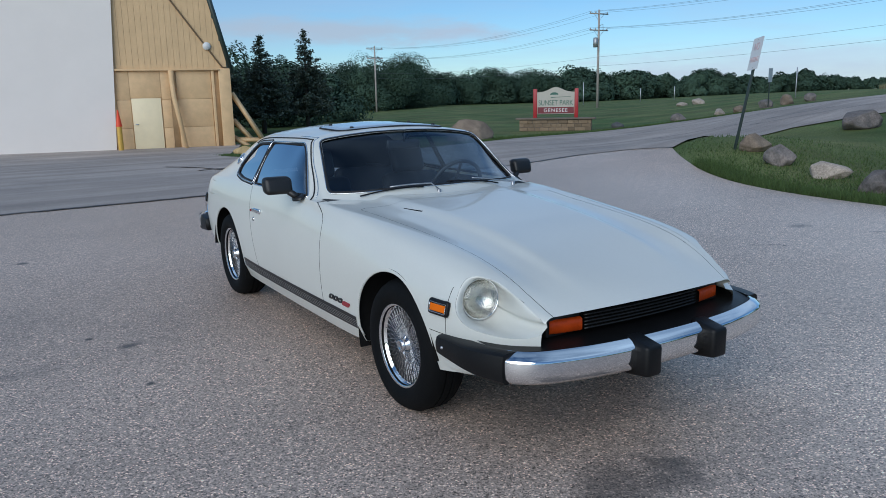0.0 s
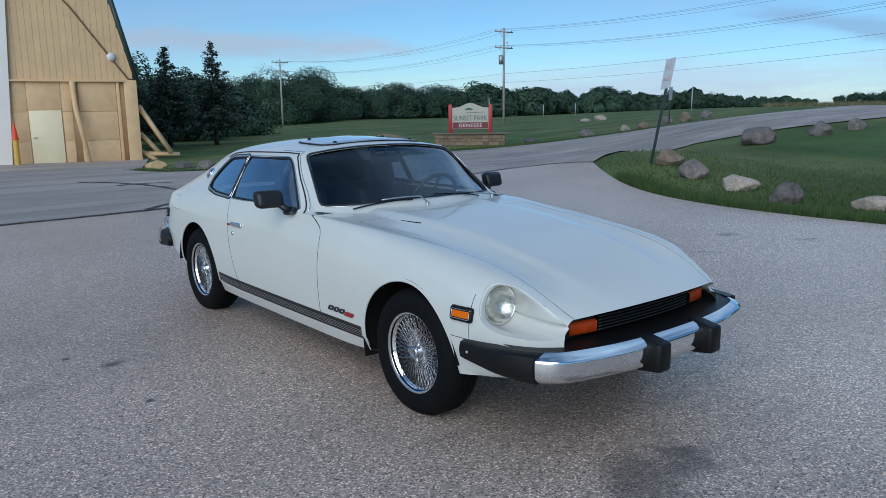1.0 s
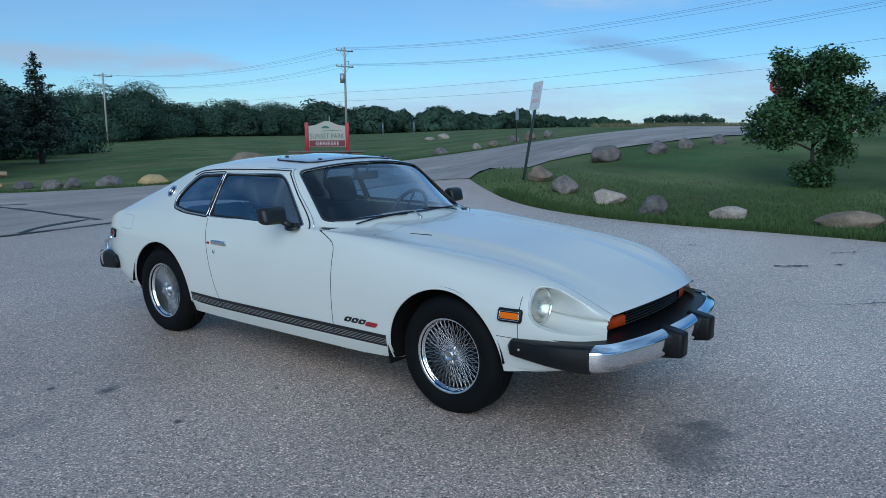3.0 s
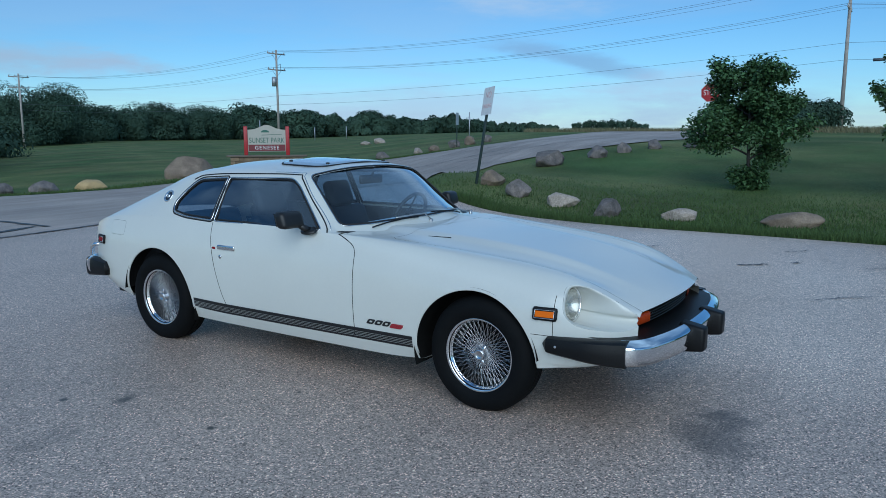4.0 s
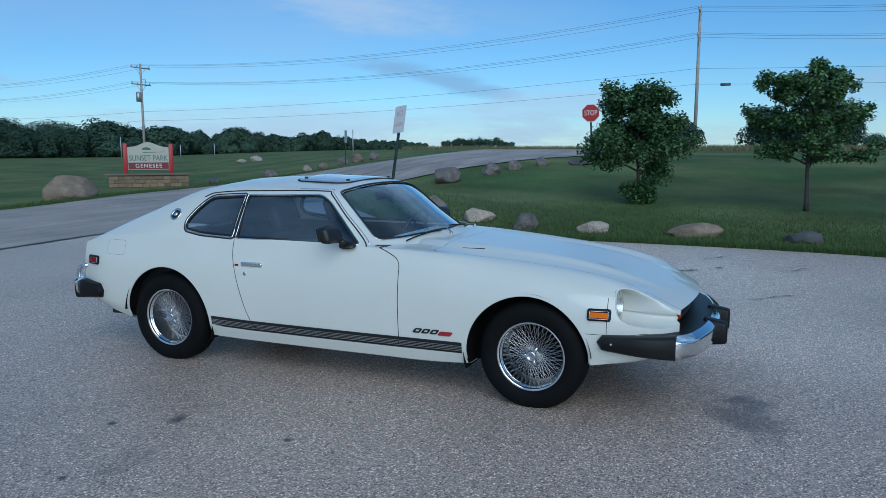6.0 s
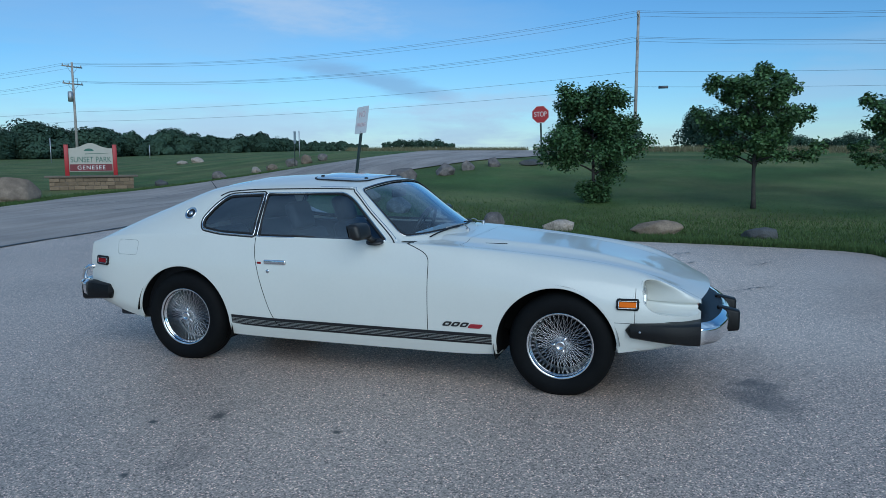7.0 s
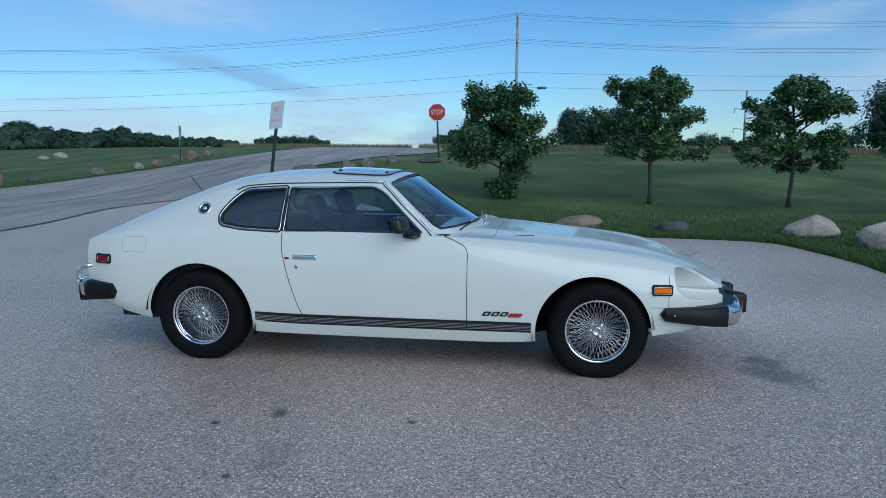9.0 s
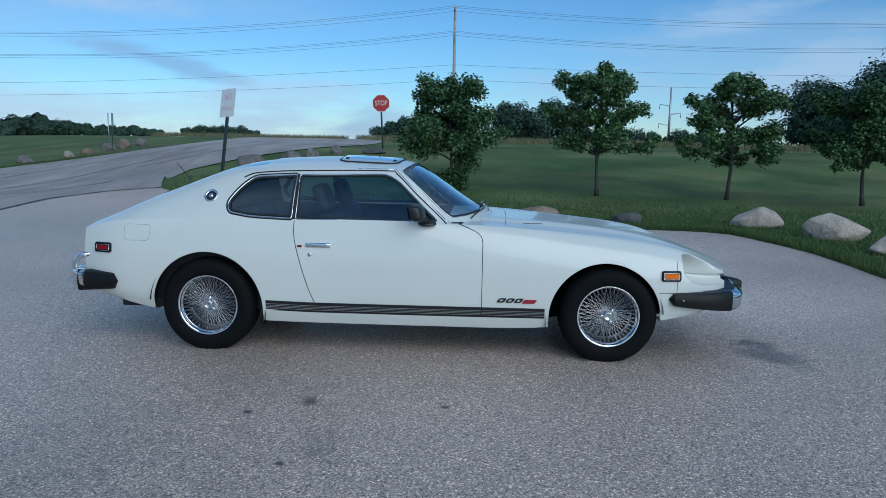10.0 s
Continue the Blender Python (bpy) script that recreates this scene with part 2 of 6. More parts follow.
def mat(name, color, rough=0.5, metal=0.0, spec=0.5, coat=0.0, bump=0.0, bump_scale=50.0, vary=0.0, vary_scale=3.0, fine=0.0, fine_scale=120.0, island=0.0, rand=0.0, tone=None):
    m = bpy.data.materials.new(name)
    m.use_nodes = True
    t = m.node_tree
    b = t.nodes["Principled BSDF"]
    b.inputs["Base Color"].default_value = (*color, 1)
    b.inputs["Roughness"].default_value, b.inputs["Metallic"].default_value = rough, metal
    b.inputs["Specular IOR Level"].default_value, b.inputs["Coat Weight"].default_value = spec, coat
    b.inputs["Coat Roughness"].default_value = 0.03
    tc = t.nodes.new("ShaderNodeTexCoord")

    def tex(scale, detail=5.0, rough_=0.6):
        n = t.nodes.new("ShaderNodeTexNoise")
        n.inputs["Scale"].default_value, n.inputs["Detail"].default_value, n.inputs["Roughness"].default_value = scale, detail, rough_
        t.links.new(tc.outputs["Object"], n.inputs["Vector"])
        return n.outputs["Fac"]

    last = None

    def step(value, amount, lo=0.3, hi=0.7):
        nonlocal last
        r = t.nodes.new("ShaderNodeMapRange")
        for k, v in (("From Min", lo), ("From Max", hi), ("To Min", 1 - amount), ("To Max", 1 + amount)):
            r.inputs[k].default_value = v
        t.links.new(value, r.inputs["Value"])
        if last is None:
            last = r.outputs["Result"]
        else:
            mu = t.nodes.new("ShaderNodeMath")
            mu.operation = "MULTIPLY"
            t.links.new(last, mu.inputs[0])
            t.links.new(r.outputs["Result"], mu.inputs[1])
            last = mu.outputs["Value"]

    if vary:
        step(tex(vary_scale), vary)
    if fine:
        step(tex(fine_scale, 3.0, 0.7), fine)
    if island:
        g = t.nodes.new("ShaderNodeNewGeometry")
        step(g.outputs["Random Per Island"], island, 0, 1)
    if rand:
        o = t.nodes.new("ShaderNodeObjectInfo")
        step(o.outputs["Random"], rand, 0, 1)
    if last is not None:
        sc = t.nodes.new("ShaderNodeVectorMath")
        sc.operation = "SCALE"
        sc.inputs[0].default_value = color
        if tone:
            mx = t.nodes.new("ShaderNodeMix")
            mx.data_type = "RGBA"
            mx.inputs["A"].default_value, mx.inputs["B"].default_value = (*color, 1), (*tone, 1)
            mr = t.nodes.new("ShaderNodeMapRange")
            mr.inputs["From Min"].default_value, mr.inputs["From Max"].default_value = 0.38, 0.62
            t.links.new(tex(vary_scale * 0.6 + 0.01, 6.0), mr.inputs["Value"])
            t.links.new(mr.outputs["Result"], mx.inputs["Factor"])
            t.links.new(mx.outputs["Result"], sc.inputs[0])
        t.links.new(last, sc.inputs["Scale"])
        t.links.new(sc.outputs["Vector"], b.inputs["Base Color"])
    if bump:
        bn = t.nodes.new("ShaderNodeBump")
        bn.inputs["Strength"].default_value, bn.inputs["Distance"].default_value = bump, 0.4 / bump_scale
        t.links.new(tex(bump_scale, 4.0), bn.inputs["Height"])
        t.links.new(bn.outputs["Normal"], b.inputs["Normal"])
    return m


def glass_mat(name, tint, faces=2.0, rough=0.015, fall=5.0):
    """A thin tinted pane: what lies behind shows through, and the sky glances off."""
    m = bpy.data.materials.new(name)
    m.use_nodes = True
    t = m.node_tree
    t.nodes.clear()
    o, mx, tr, gl, lw = (t.nodes.new(k) for k in ("ShaderNodeOutputMaterial", "ShaderNodeMixShader", "ShaderNodeBsdfTransparent", "ShaderNodeBsdfGlossy", "ShaderNodeLayerWeight"))
    tr.inputs["Color"].default_value = (*tint, 1)
    gl.inputs["Roughness"].default_value = rough
    lw.inputs["Blend"].default_value = 0.5
    power, gloss = t.nodes.new("ShaderNodeMath"), t.nodes.new("ShaderNodeMath")
    power.operation, power.inputs[1].default_value = "POWER", fall
    gloss.operation, gloss.use_clamp = "MULTIPLY_ADD", True      # both faces of the pane reflect
    gloss.inputs[1].default_value, gloss.inputs[2].default_value = 0.96 * faces, 0.04 * faces
    for a, b in ((lw.outputs["Facing"], power.inputs[0]), (power.outputs[0], gloss.inputs[0]), (gloss.outputs[0], mx.inputs[0]), (tr.outputs[0], mx.inputs[1]), (gl.outputs[0], mx.inputs[2]), (mx.outputs[0], o.inputs[0])):
        t.links.new(a, b)
    return m


M_PAINT = mat("white_paint", (0.67, 0.67, 0.61), 0.30, coat=0.55, vary=0.02, vary_scale=2.0, fine=0.01, fine_scale=60)
M_CHROME = mat("chrome", (0.80, 0.80, 0.80), 0.07, 1.0, vary=0.04, vary_scale=9)
M_WIPER = mat("dull_wiper_metal", (0.45, 0.45, 0.46), 0.35, 0.8, vary=0.15, vary_scale=15)
M_CHROME_DULL = mat("brushed_chrome", (0.62, 0.62, 0.63), 0.22, 1.0, vary=0.06, vary_scale=20)
M_RUBBER = mat("black_rubber", (0.005, 0.005, 0.0055), 0.45, spec=0.3, bump=0.15, bump_scale=90, vary=0.25, vary_scale=7)
M_PLASTIC = mat("black_plastic", (0.010, 0.0095, 0.009), 0.42, vary=0.2, vary_scale=12)
M_TYRE = mat("tyre_rubber", (0.004, 0.0045, 0.005), 0.75, spec=0.15, bump=0.2, bump_scale=80, vary=0.2, vary_scale=9)
M_SEAL = mat("dark_seal", (0.008, 0.008, 0.009), 0.6)
M_UNDER = mat("underbody_black", (0.010, 0.010, 0.010), 0.9, spec=0.1, vary=0.3, vary_scale=6)
M_VINYL = mat("dark_vinyl", (0.008, 0.009, 0.012), 0.6, bump=0.1, bump_scale=150, vary=0.15, vary_scale=5)
M_ORANGE = mat("amber_lens", (0.72, 0.15, 0.0), 0.5, spec=0.12, bump=0.25, bump_scale=70)
M_INDICATOR = mat("red_amber_lens", (0.42, 0.048, 0.002), 0.4, spec=0.3, bump=0.25, bump_scale=70, vary=0.25, vary_scale=14)
M_RED = mat("red_lens", (0.22, 0.006, 0.010), 0.5, spec=0.12, bump=0.25, bump_scale=70)
M_STRIPE = mat("black_stripe_film", (0.012, 0.012, 0.014), 0.35)
M_BADGE_RED = mat("badge_red", (0.30, 0.02, 0.03), 0.3)
M_BADGE_DARK = mat("badge_black", (0.015, 0.015, 0.017), 0.3)
M_GLASS = glass_mat("car_glass", (0.54, 0.69, 0.82), 3.2, fall=3.2)
M_REAR_GLASS = glass_mat("dark_rear_glass", (0.30, 0.36, 0.42), 2.0)
M_SCREEN = glass_mat("windscreen_glass", (0.60, 0.76, 0.90), 2.2)
M_LAMP_GLASS = glass_mat("lamp_glass", (0.92, 0.94, 0.94))
M_REFLECT = mat("lamp_reflector", (0.62, 0.60, 0.55), 0.22, 1.0, bump=0.35, bump_scale=45)

M_APRON = mat("pale_asphalt", (0.535, 0.422, 0.343), 0.46, bump=0.9, bump_scale=85, vary=0.10, vary_scale=0.35, fine=0.30, fine_scale=45, tone=(0.45, 0.355, 0.285))
M_ROAD = mat("old_road_asphalt", (0.385, 0.325, 0.28), 0.8, bump=0.7, bump_scale=70, vary=0.16, vary_scale=0.4, fine=0.35, fine_scale=60, tone=(0.32, 0.275, 0.24))
M_TAR = mat("tar", (0.014, 0.014, 0.015), 0.5, vary=0.3, vary_scale=4)
M_GRASS = mat("mown_grass", (0.078, 0.124, 0.037), 0.9, spec=0.15, bump=1.0, bump_scale=30, vary=0.34, vary_scale=0.30, fine=0.5, fine_scale=28, tone=(0.145, 0.158, 0.060))
M_BLADE = mat("grass_blades", (0.070, 0.110, 0.033), 0.7, spec=0.2, island=0.4)
M_STRAW = mat("dry_tall_grass", (0.17, 0.16, 0.09), 0.9, spec=0.1, island=0.35)
M_LEAF = mat("leaves", (0.084, 0.150, 0.052), 0.55, spec=0.35, island=0.45)
M_LEAF_DARK = mat("dark_leaves", (0.066, 0.122, 0.044), 0.6, spec=0.3, island=0.45)
M_WOODS = mat("far_leaves", (0.056, 0.092, 0.062), 0.8, spec=0.1, island=0.10, vary=0.35, vary_scale=0.16)
M_FIR = mat("fir_needles", (0.085, 0.112, 0.088), 0.7, spec=0.2, island=0.4)
M_BARK = mat("bark", (0.052, 0.046, 0.040), 0.9, bump=0.8, bump_scale=40, vary=0.3, vary_scale=8)
M_ROCK = mat("field_stone", (0.150, 0.135, 0.125), 0.85, bump=0.9, bump_scale=14, vary=0.30, vary_scale=5, fine=0.32, fine_scale=30, rand=0.2, tone=(0.19, 0.160, 0.142))
M_ROCK_BROWN = mat("brown_field_stone", (0.19, 0.145, 0.105), 0.85, bump=0.9, bump_scale=14, vary=0.22, vary_scale=4, fine=0.2, fine_scale=38, tone=(0.25, 0.195, 0.14))
M_ROCK_PALE = mat("pale_field_stone", (0.40, 0.335, 0.275), 0.85, bump=0.9, bump_scale=14, vary=0.25, vary_scale=5, fine=0.30, fine_scale=38, rand=0.1)
M_ROCK_SAND = mat("sandy_field_stone", (0.50, 0.36, 0.17), 0.85, bump=0.9, bump_scale=14, vary=0.15, vary_scale=4, fine=0.15, fine_scale=38)
M_BARREL = mat("dull_rim_steel", (0.11, 0.11, 0.115), 0.35, 1.0, vary=0.1, vary_scale=12)
M_ROCK_DARK = mat("dark_field_stone", (0.085, 0.085, 0.085), 0.85, bump=0.9, bump_scale=14, vary=0.25, vary_scale=4, fine=0.2, fine_scale=38)
M_SIDING = mat("tan_siding", (0.70, 0.48, 0.25), 0.6, vary=0.07, vary_scale=1.5, rand=0.02)
M_TAN = mat("tan_painted_wood", (0.72, 0.49, 0.255), 0.6, vary=0.09, vary_scale=2.5, fine=0.05, fine_scale=40)
M_WHITE_SHEET = mat("white_door_sheet", (0.86, 0.79, 0.72), 0.6, vary=0.025, vary_scale=0.6)
M_CREAM = mat("cream_door_paint", (0.92, 0.78, 0.50), 0.5, vary=0.04, vary_scale=2)
M_ROOF = mat("dark_green_roof_metal", (0.03, 0.05, 0.045), 0.45, vary=0.15, vary_scale=2)
M_POLE = mat("weathered_pole_wood", (0.38, 0.34, 0.30), 0.9, bump=0.5, bump_scale=30, vary=0.2, vary_scale=3)
M_STEEL = mat("galvanised_steel", (0.42, 0.43, 0.44), 0.45, 0.7, vary=0.12, vary_scale=6)
M_GREEN_POST = mat("green_post_paint", (0.020, 0.034, 0.026), 0.55, vary=0.2, vary_scale=8)
M_CABLE = mat("cable_black", (0.10, 0.11, 0.125), 0.6)
M_SIGN_WHITE = mat("sign_white", (0.70, 0.70, 0.68), 0.45, vary=0.05, vary_scale=5)
M_SIGN_GREY = mat("sign_back_aluminium", (0.45, 0.46, 0.48), 0.45, 0.5, vary=0.06, vary_scale=5)
M_SIGN_RED = mat("sign_red", (0.36, 0.020, 0.024), 0.4, vary=0.06, vary_scale=6)
M_SIGN_MAROON = mat("sign_maroon", (0.16, 0.020, 0.026), 0.5, vary=0.08, vary_scale=6)
M_SIGN_CREAM = mat("sign_cream", (0.46, 0.43, 0.36), 0.55, vary=0.05, vary_scale=3)
M_SIGN_GREEN = mat("sign_green", (0.05, 0.14, 0.10), 0.55)
M_CONE = mat("cone_orange", (0.75, 0.07, 0.02), 0.5)
M_BOLLARD = mat("yellow_bollard", (0.62, 0.38, 0.06), 0.55, vary=0.1, vary_scale=5)
M_STONE_BLOCK = mat("sandstone_block", (0.22, 0.16, 0.10), 0.9, bump=0.7, bump_scale=25, vary=0.15, vary_scale=6, rand=0.3)


def streaks(m, turn, amount):
    """Wear drawn out along the traffic."""
    t = m.node_tree
    b = t.nodes["Principled BSDF"]
    src = b.inputs["Base Color"].links[0].from_socket
    tc, mp, no, mr, sc = (t.nodes.new(k) for k in ("ShaderNodeTexCoord", "ShaderNodeMapping", "ShaderNodeTexNoise", "ShaderNodeMapRange", "ShaderNodeVectorMath"))
    mp.vector_type = "TEXTURE"
    mp.inputs["Rotation"].default_value, mp.inputs["Scale"].default_value = (0, 0, radians(turn)), (14, 0.75, 1)
    no.inputs["Scale"].default_value, no.inputs["Detail"].default_value, no.inputs["Roughness"].default_value = 1.0, 6.0, 0.65
    for k, v in (("From Min", 0.34), ("From Max", 0.66), ("To Min", 1 - amount), ("To Max", 1 + amount)):
        mr.inputs[k].default_value = v
    sc.operation = "SCALE"
    t.links.new(tc.outputs["Object"], mp.inputs["Vector"])
    t.links.new(mp.outputs["Vector"], no.inputs["Vector"])
    t.links.new(no.outputs["Fac"], mr.inputs["Value"])
    t.links.new(src, sc.inputs[0])
    t.links.new(mr.outputs["Result"], sc.inputs["Scale"])
    t.links.new(sc.outputs["Vector"], b.inputs["Base Color"])


streaks(M_ROAD, 38, 0.22)

# ---- ground ----


def ease(a, b, v):
    t = min(1.0, max(0.0, (v - a) / (b - a)))
    return t * t * (3 - 2 * t)


def height(x, y):
    """The lie of the land: level by the car, rising to a low crest up the road, a little lower by the barn."""
    v, b = 0.67 * x + 0.74 * y, math.degrees(math.atan2(x, y))
    g = ease(9, 32, b) * ease(150, 100, b) if b > 0 else 0.0
    h = 1.10 * ease(14, 31, v) * g + 0.36 * ease(29, 50, v) * g
    h += 0.50 * math.exp(-((x - 6.0) ** 2 + (y - 15.8) ** 2) / 7)
    h -= 0.45 * ease(14, 33, math.hypot(x, y)) * ease(1, -9, x)
    return h


def draped(outline, step, lift, region):
    """A sheet over the land within an outline."""
    bm = bmesh.new()
    x0, x1, y0, y1 = region
    nx, ny = int((x1 - x0) / step) + 1, int((y1 - y0) / step) + 1
    rows = [[(x0 + i * step, y0 + j * step, 0) for j in range(ny)] for i in range(nx)]
    grid(bm, rows)
    faces = set(cut_poly(bm, outline, (1, 0, 0), (0, 1, 0)))
    bmesh.ops.delete(bm, geom=[f for f in bm.faces if f not in faces], context="FACES")
    for v in bm.verts:
        v.co.z = height(v.co.x, v.co.y) + lift
    bmesh.ops.recalc_face_normals(bm, faces=bm.faces)
    if sum(f.normal.z for f in bm.faces) < 0:
        bmesh.ops.reverse_faces(bm, faces=bm.faces)
    return bm


bm, rows = bmesh.new(), []
radii = [0.0] + [1.0 * 1.085 ** k for k in range(100)]
radii = [r for r in radii if r < 3500]
for r in radii[1:]:
    rows.append([(r * math.sin(a), 4 + r * math.cos(a), height(r * math.sin(a), 4 + r * math.cos(a)) - 0.03) for a in np.linspace(0, math.tau, 144, endpoint=False)])
vs = grid(bm, rows, True)
bm.faces.new(vs[0])
bmesh.ops.recalc_face_normals(bm, faces=bm.faces)
if sum(f.normal.z for f in bm.faces) < 0:
    bmesh.ops.reverse_faces(bm, faces=bm.faces)
ground = tagged(part("ground", bm, M_GRASS), "mown green grass reaching to the horizon", "ground", kind="structure")

# kerbless edge of the lawn, from the road corner round to the near side
LAWN_EDGE = [(4.62, 14.95), (4.54, 14.4), (4.50, 13.6), (4.50, 12.6), (4.65, 11.4), (5.0, 10.2), (5.55, 9.0), (6.3, 7.8), (7.1, 6.4), (7.65, 5.2), (7.75, 4.6), (7.3, 4.05), (6.4, 3.2), (5.4, 2.55), (4.5, 2.0), (3.7, 0.9), (3.5, -1.5), (3.6, -6.0)]
SEAM = [(-30, -3.6), (-12, 5.4), (-5.9, 9.8), (-3.6, 11.5), (-0.9, 13.7), (1.5, 15.4), (2.8, 16.2), (3.55, 16.0), (4.15, 15.5), (4.62, 15.0)]
lawn = [tuple(p) for p in loop_spline(LAWN_EDGE, 60, False)]
seam = [tuple(p) for p in loop_spline(SEAM, 40, False)]
APRON = seam + lawn[1:] + [(3.0, -12), (-8, -14), (-30, -14)]
apron = tagged(part("pavement", draped(APRON, 0.6, 0.0, (-31, 12, -15, 20)), M_APRON), "pale worn asphalt lot with fine aggregate and stains", "pavement", kind="structure")
FAR = [(-40, 23.5), (-27, 27.4), (-13.6, 32.2), (-8.9, 33.6), (-7.9, 29.0), (-6.6, 23.5), (-5.2, 20.9), (-3.4, 20.6), (-1.4, 21.2), (0.6, 23.2), (2.6, 25.8), (5.0, 28.0), (7.4, 29.2), (9.7, 29.2), (12.2, 28.6), (16, 30), (24, 36), (40, 50), (60, 68)]
NEAR = [(66, 62), (44, 42), (28, 28.5), (20, 24.2), (15.2, 22.4), (12.4, 21.7), (9.0, 20.7), (7.3, 18.9), (6.1, 16.9), (5.2, 15.6), (4.62, 15.0)]
ROADP = seam + [tuple(p) for p in reversed(loop_spline(NEAR, 30, False))][1:] + [tuple(p) for p in reversed(loop_spline(FAR[4:], 50, False))] + list(reversed(FAR[:4])) + [(-40, -3.6)]
road = tagged(part("road", draped(ROADP, 0.9, 0.002, (-41, 67, -5, 69)), M_ROAD), "older grey asphalt road with worn patches", "road", kind="structure")


def crack(pts, width, name="crack", label="thin black tar-filled crack in the asphalt"):
    """A tar line: an uneven ribbon."""
    rnd = random.Random(int(abs(pts[0][0]) * 100))
    P = loop_spline(pts, max(12, int(6 * sum(math.dist(a, b) for a, b in zip(pts, pts[1:])))), False)
    rows = []
    for i, p in enumerate(P):
        t = P[min(i + 1, len(P) - 1)] - P[max(i - 1, 0)]
        n = np.array([-t[1], t[0]]) / max(1e-6, np.linalg.norm(t))
        w = width * rnd.uniform(0.5, 1.2)
        c = p + n * rnd.uniform(-0.02, 0.02)
        rows.append([(*(c - n * w), height(*c) + 0.012), (*(c + n * w), height(*c) + 0.012)])
    bm = bmesh.new()
    grid(bm, rows)
    return tagged(part(name, bm, M_TAR), label, "crack", "cracks in the asphalt", kind="structure")


crack(SEAM[1:], 0.045, label="black tar joint between the lot and the road")
crack([(-6.5, 17.6), (-5.4, 16.8), (-4.3, 15.6), (-3.4, 14.2), (-2.6, 13.0)], 0.055)
crack([(-3.55, 11.7), (-3.3, 12.4), (-2.8, 13.1)], 0.06)
crack([(-5.2, 16.0), (-4.9, 16.4), (-4.2, 16.5)], 0.05)



for pts in ([(2.0, 19.5), (5.0, 21.6), (8.5, 23.6), (13.0, 25.0)], [(4.5, 24.0), (8.0, 26.0), (12.5, 26.6), (18, 28)], [(0.5, 20.6), (3.0, 22.6), (5.5, 24.2)], [(3.2, 18.6), (5.2, 19.6), (7.2, 20.8)], [(9.5, 23.2), (12.5, 23.9), (17, 25.6)]):
    crack(pts, 0.022, label="long dark crack worn along the road")

for pts, w in (([(4.38, 5.88), (4.52, 5.82), (4.60, 5.80), (4.72, 5.77)], 0.026), ([(5.02, 5.72), (5.08, 5.70), (5.14, 5.70)], 0.020), ([(3.55, 4.35), (3.75, 4.28), (3.98, 4.26), (4.2, 4.18)], 0.008), ([(5.6, 6.3), (5.8, 6.24), (5.95, 6.25)], 0.010),
               ([(2.9, 6.9), (3.1, 6.86), (3.2, 6.78)], 0.008), ([(5.4, 5.1), (5.6, 5.04), (5.9, 5.06)], 0.009), ([(4.3, 7.4), (4.45, 7.36), (4.6, 7.36)], 0.012)):
    crack(pts, w, label="short dark crack in the pale asphalt")

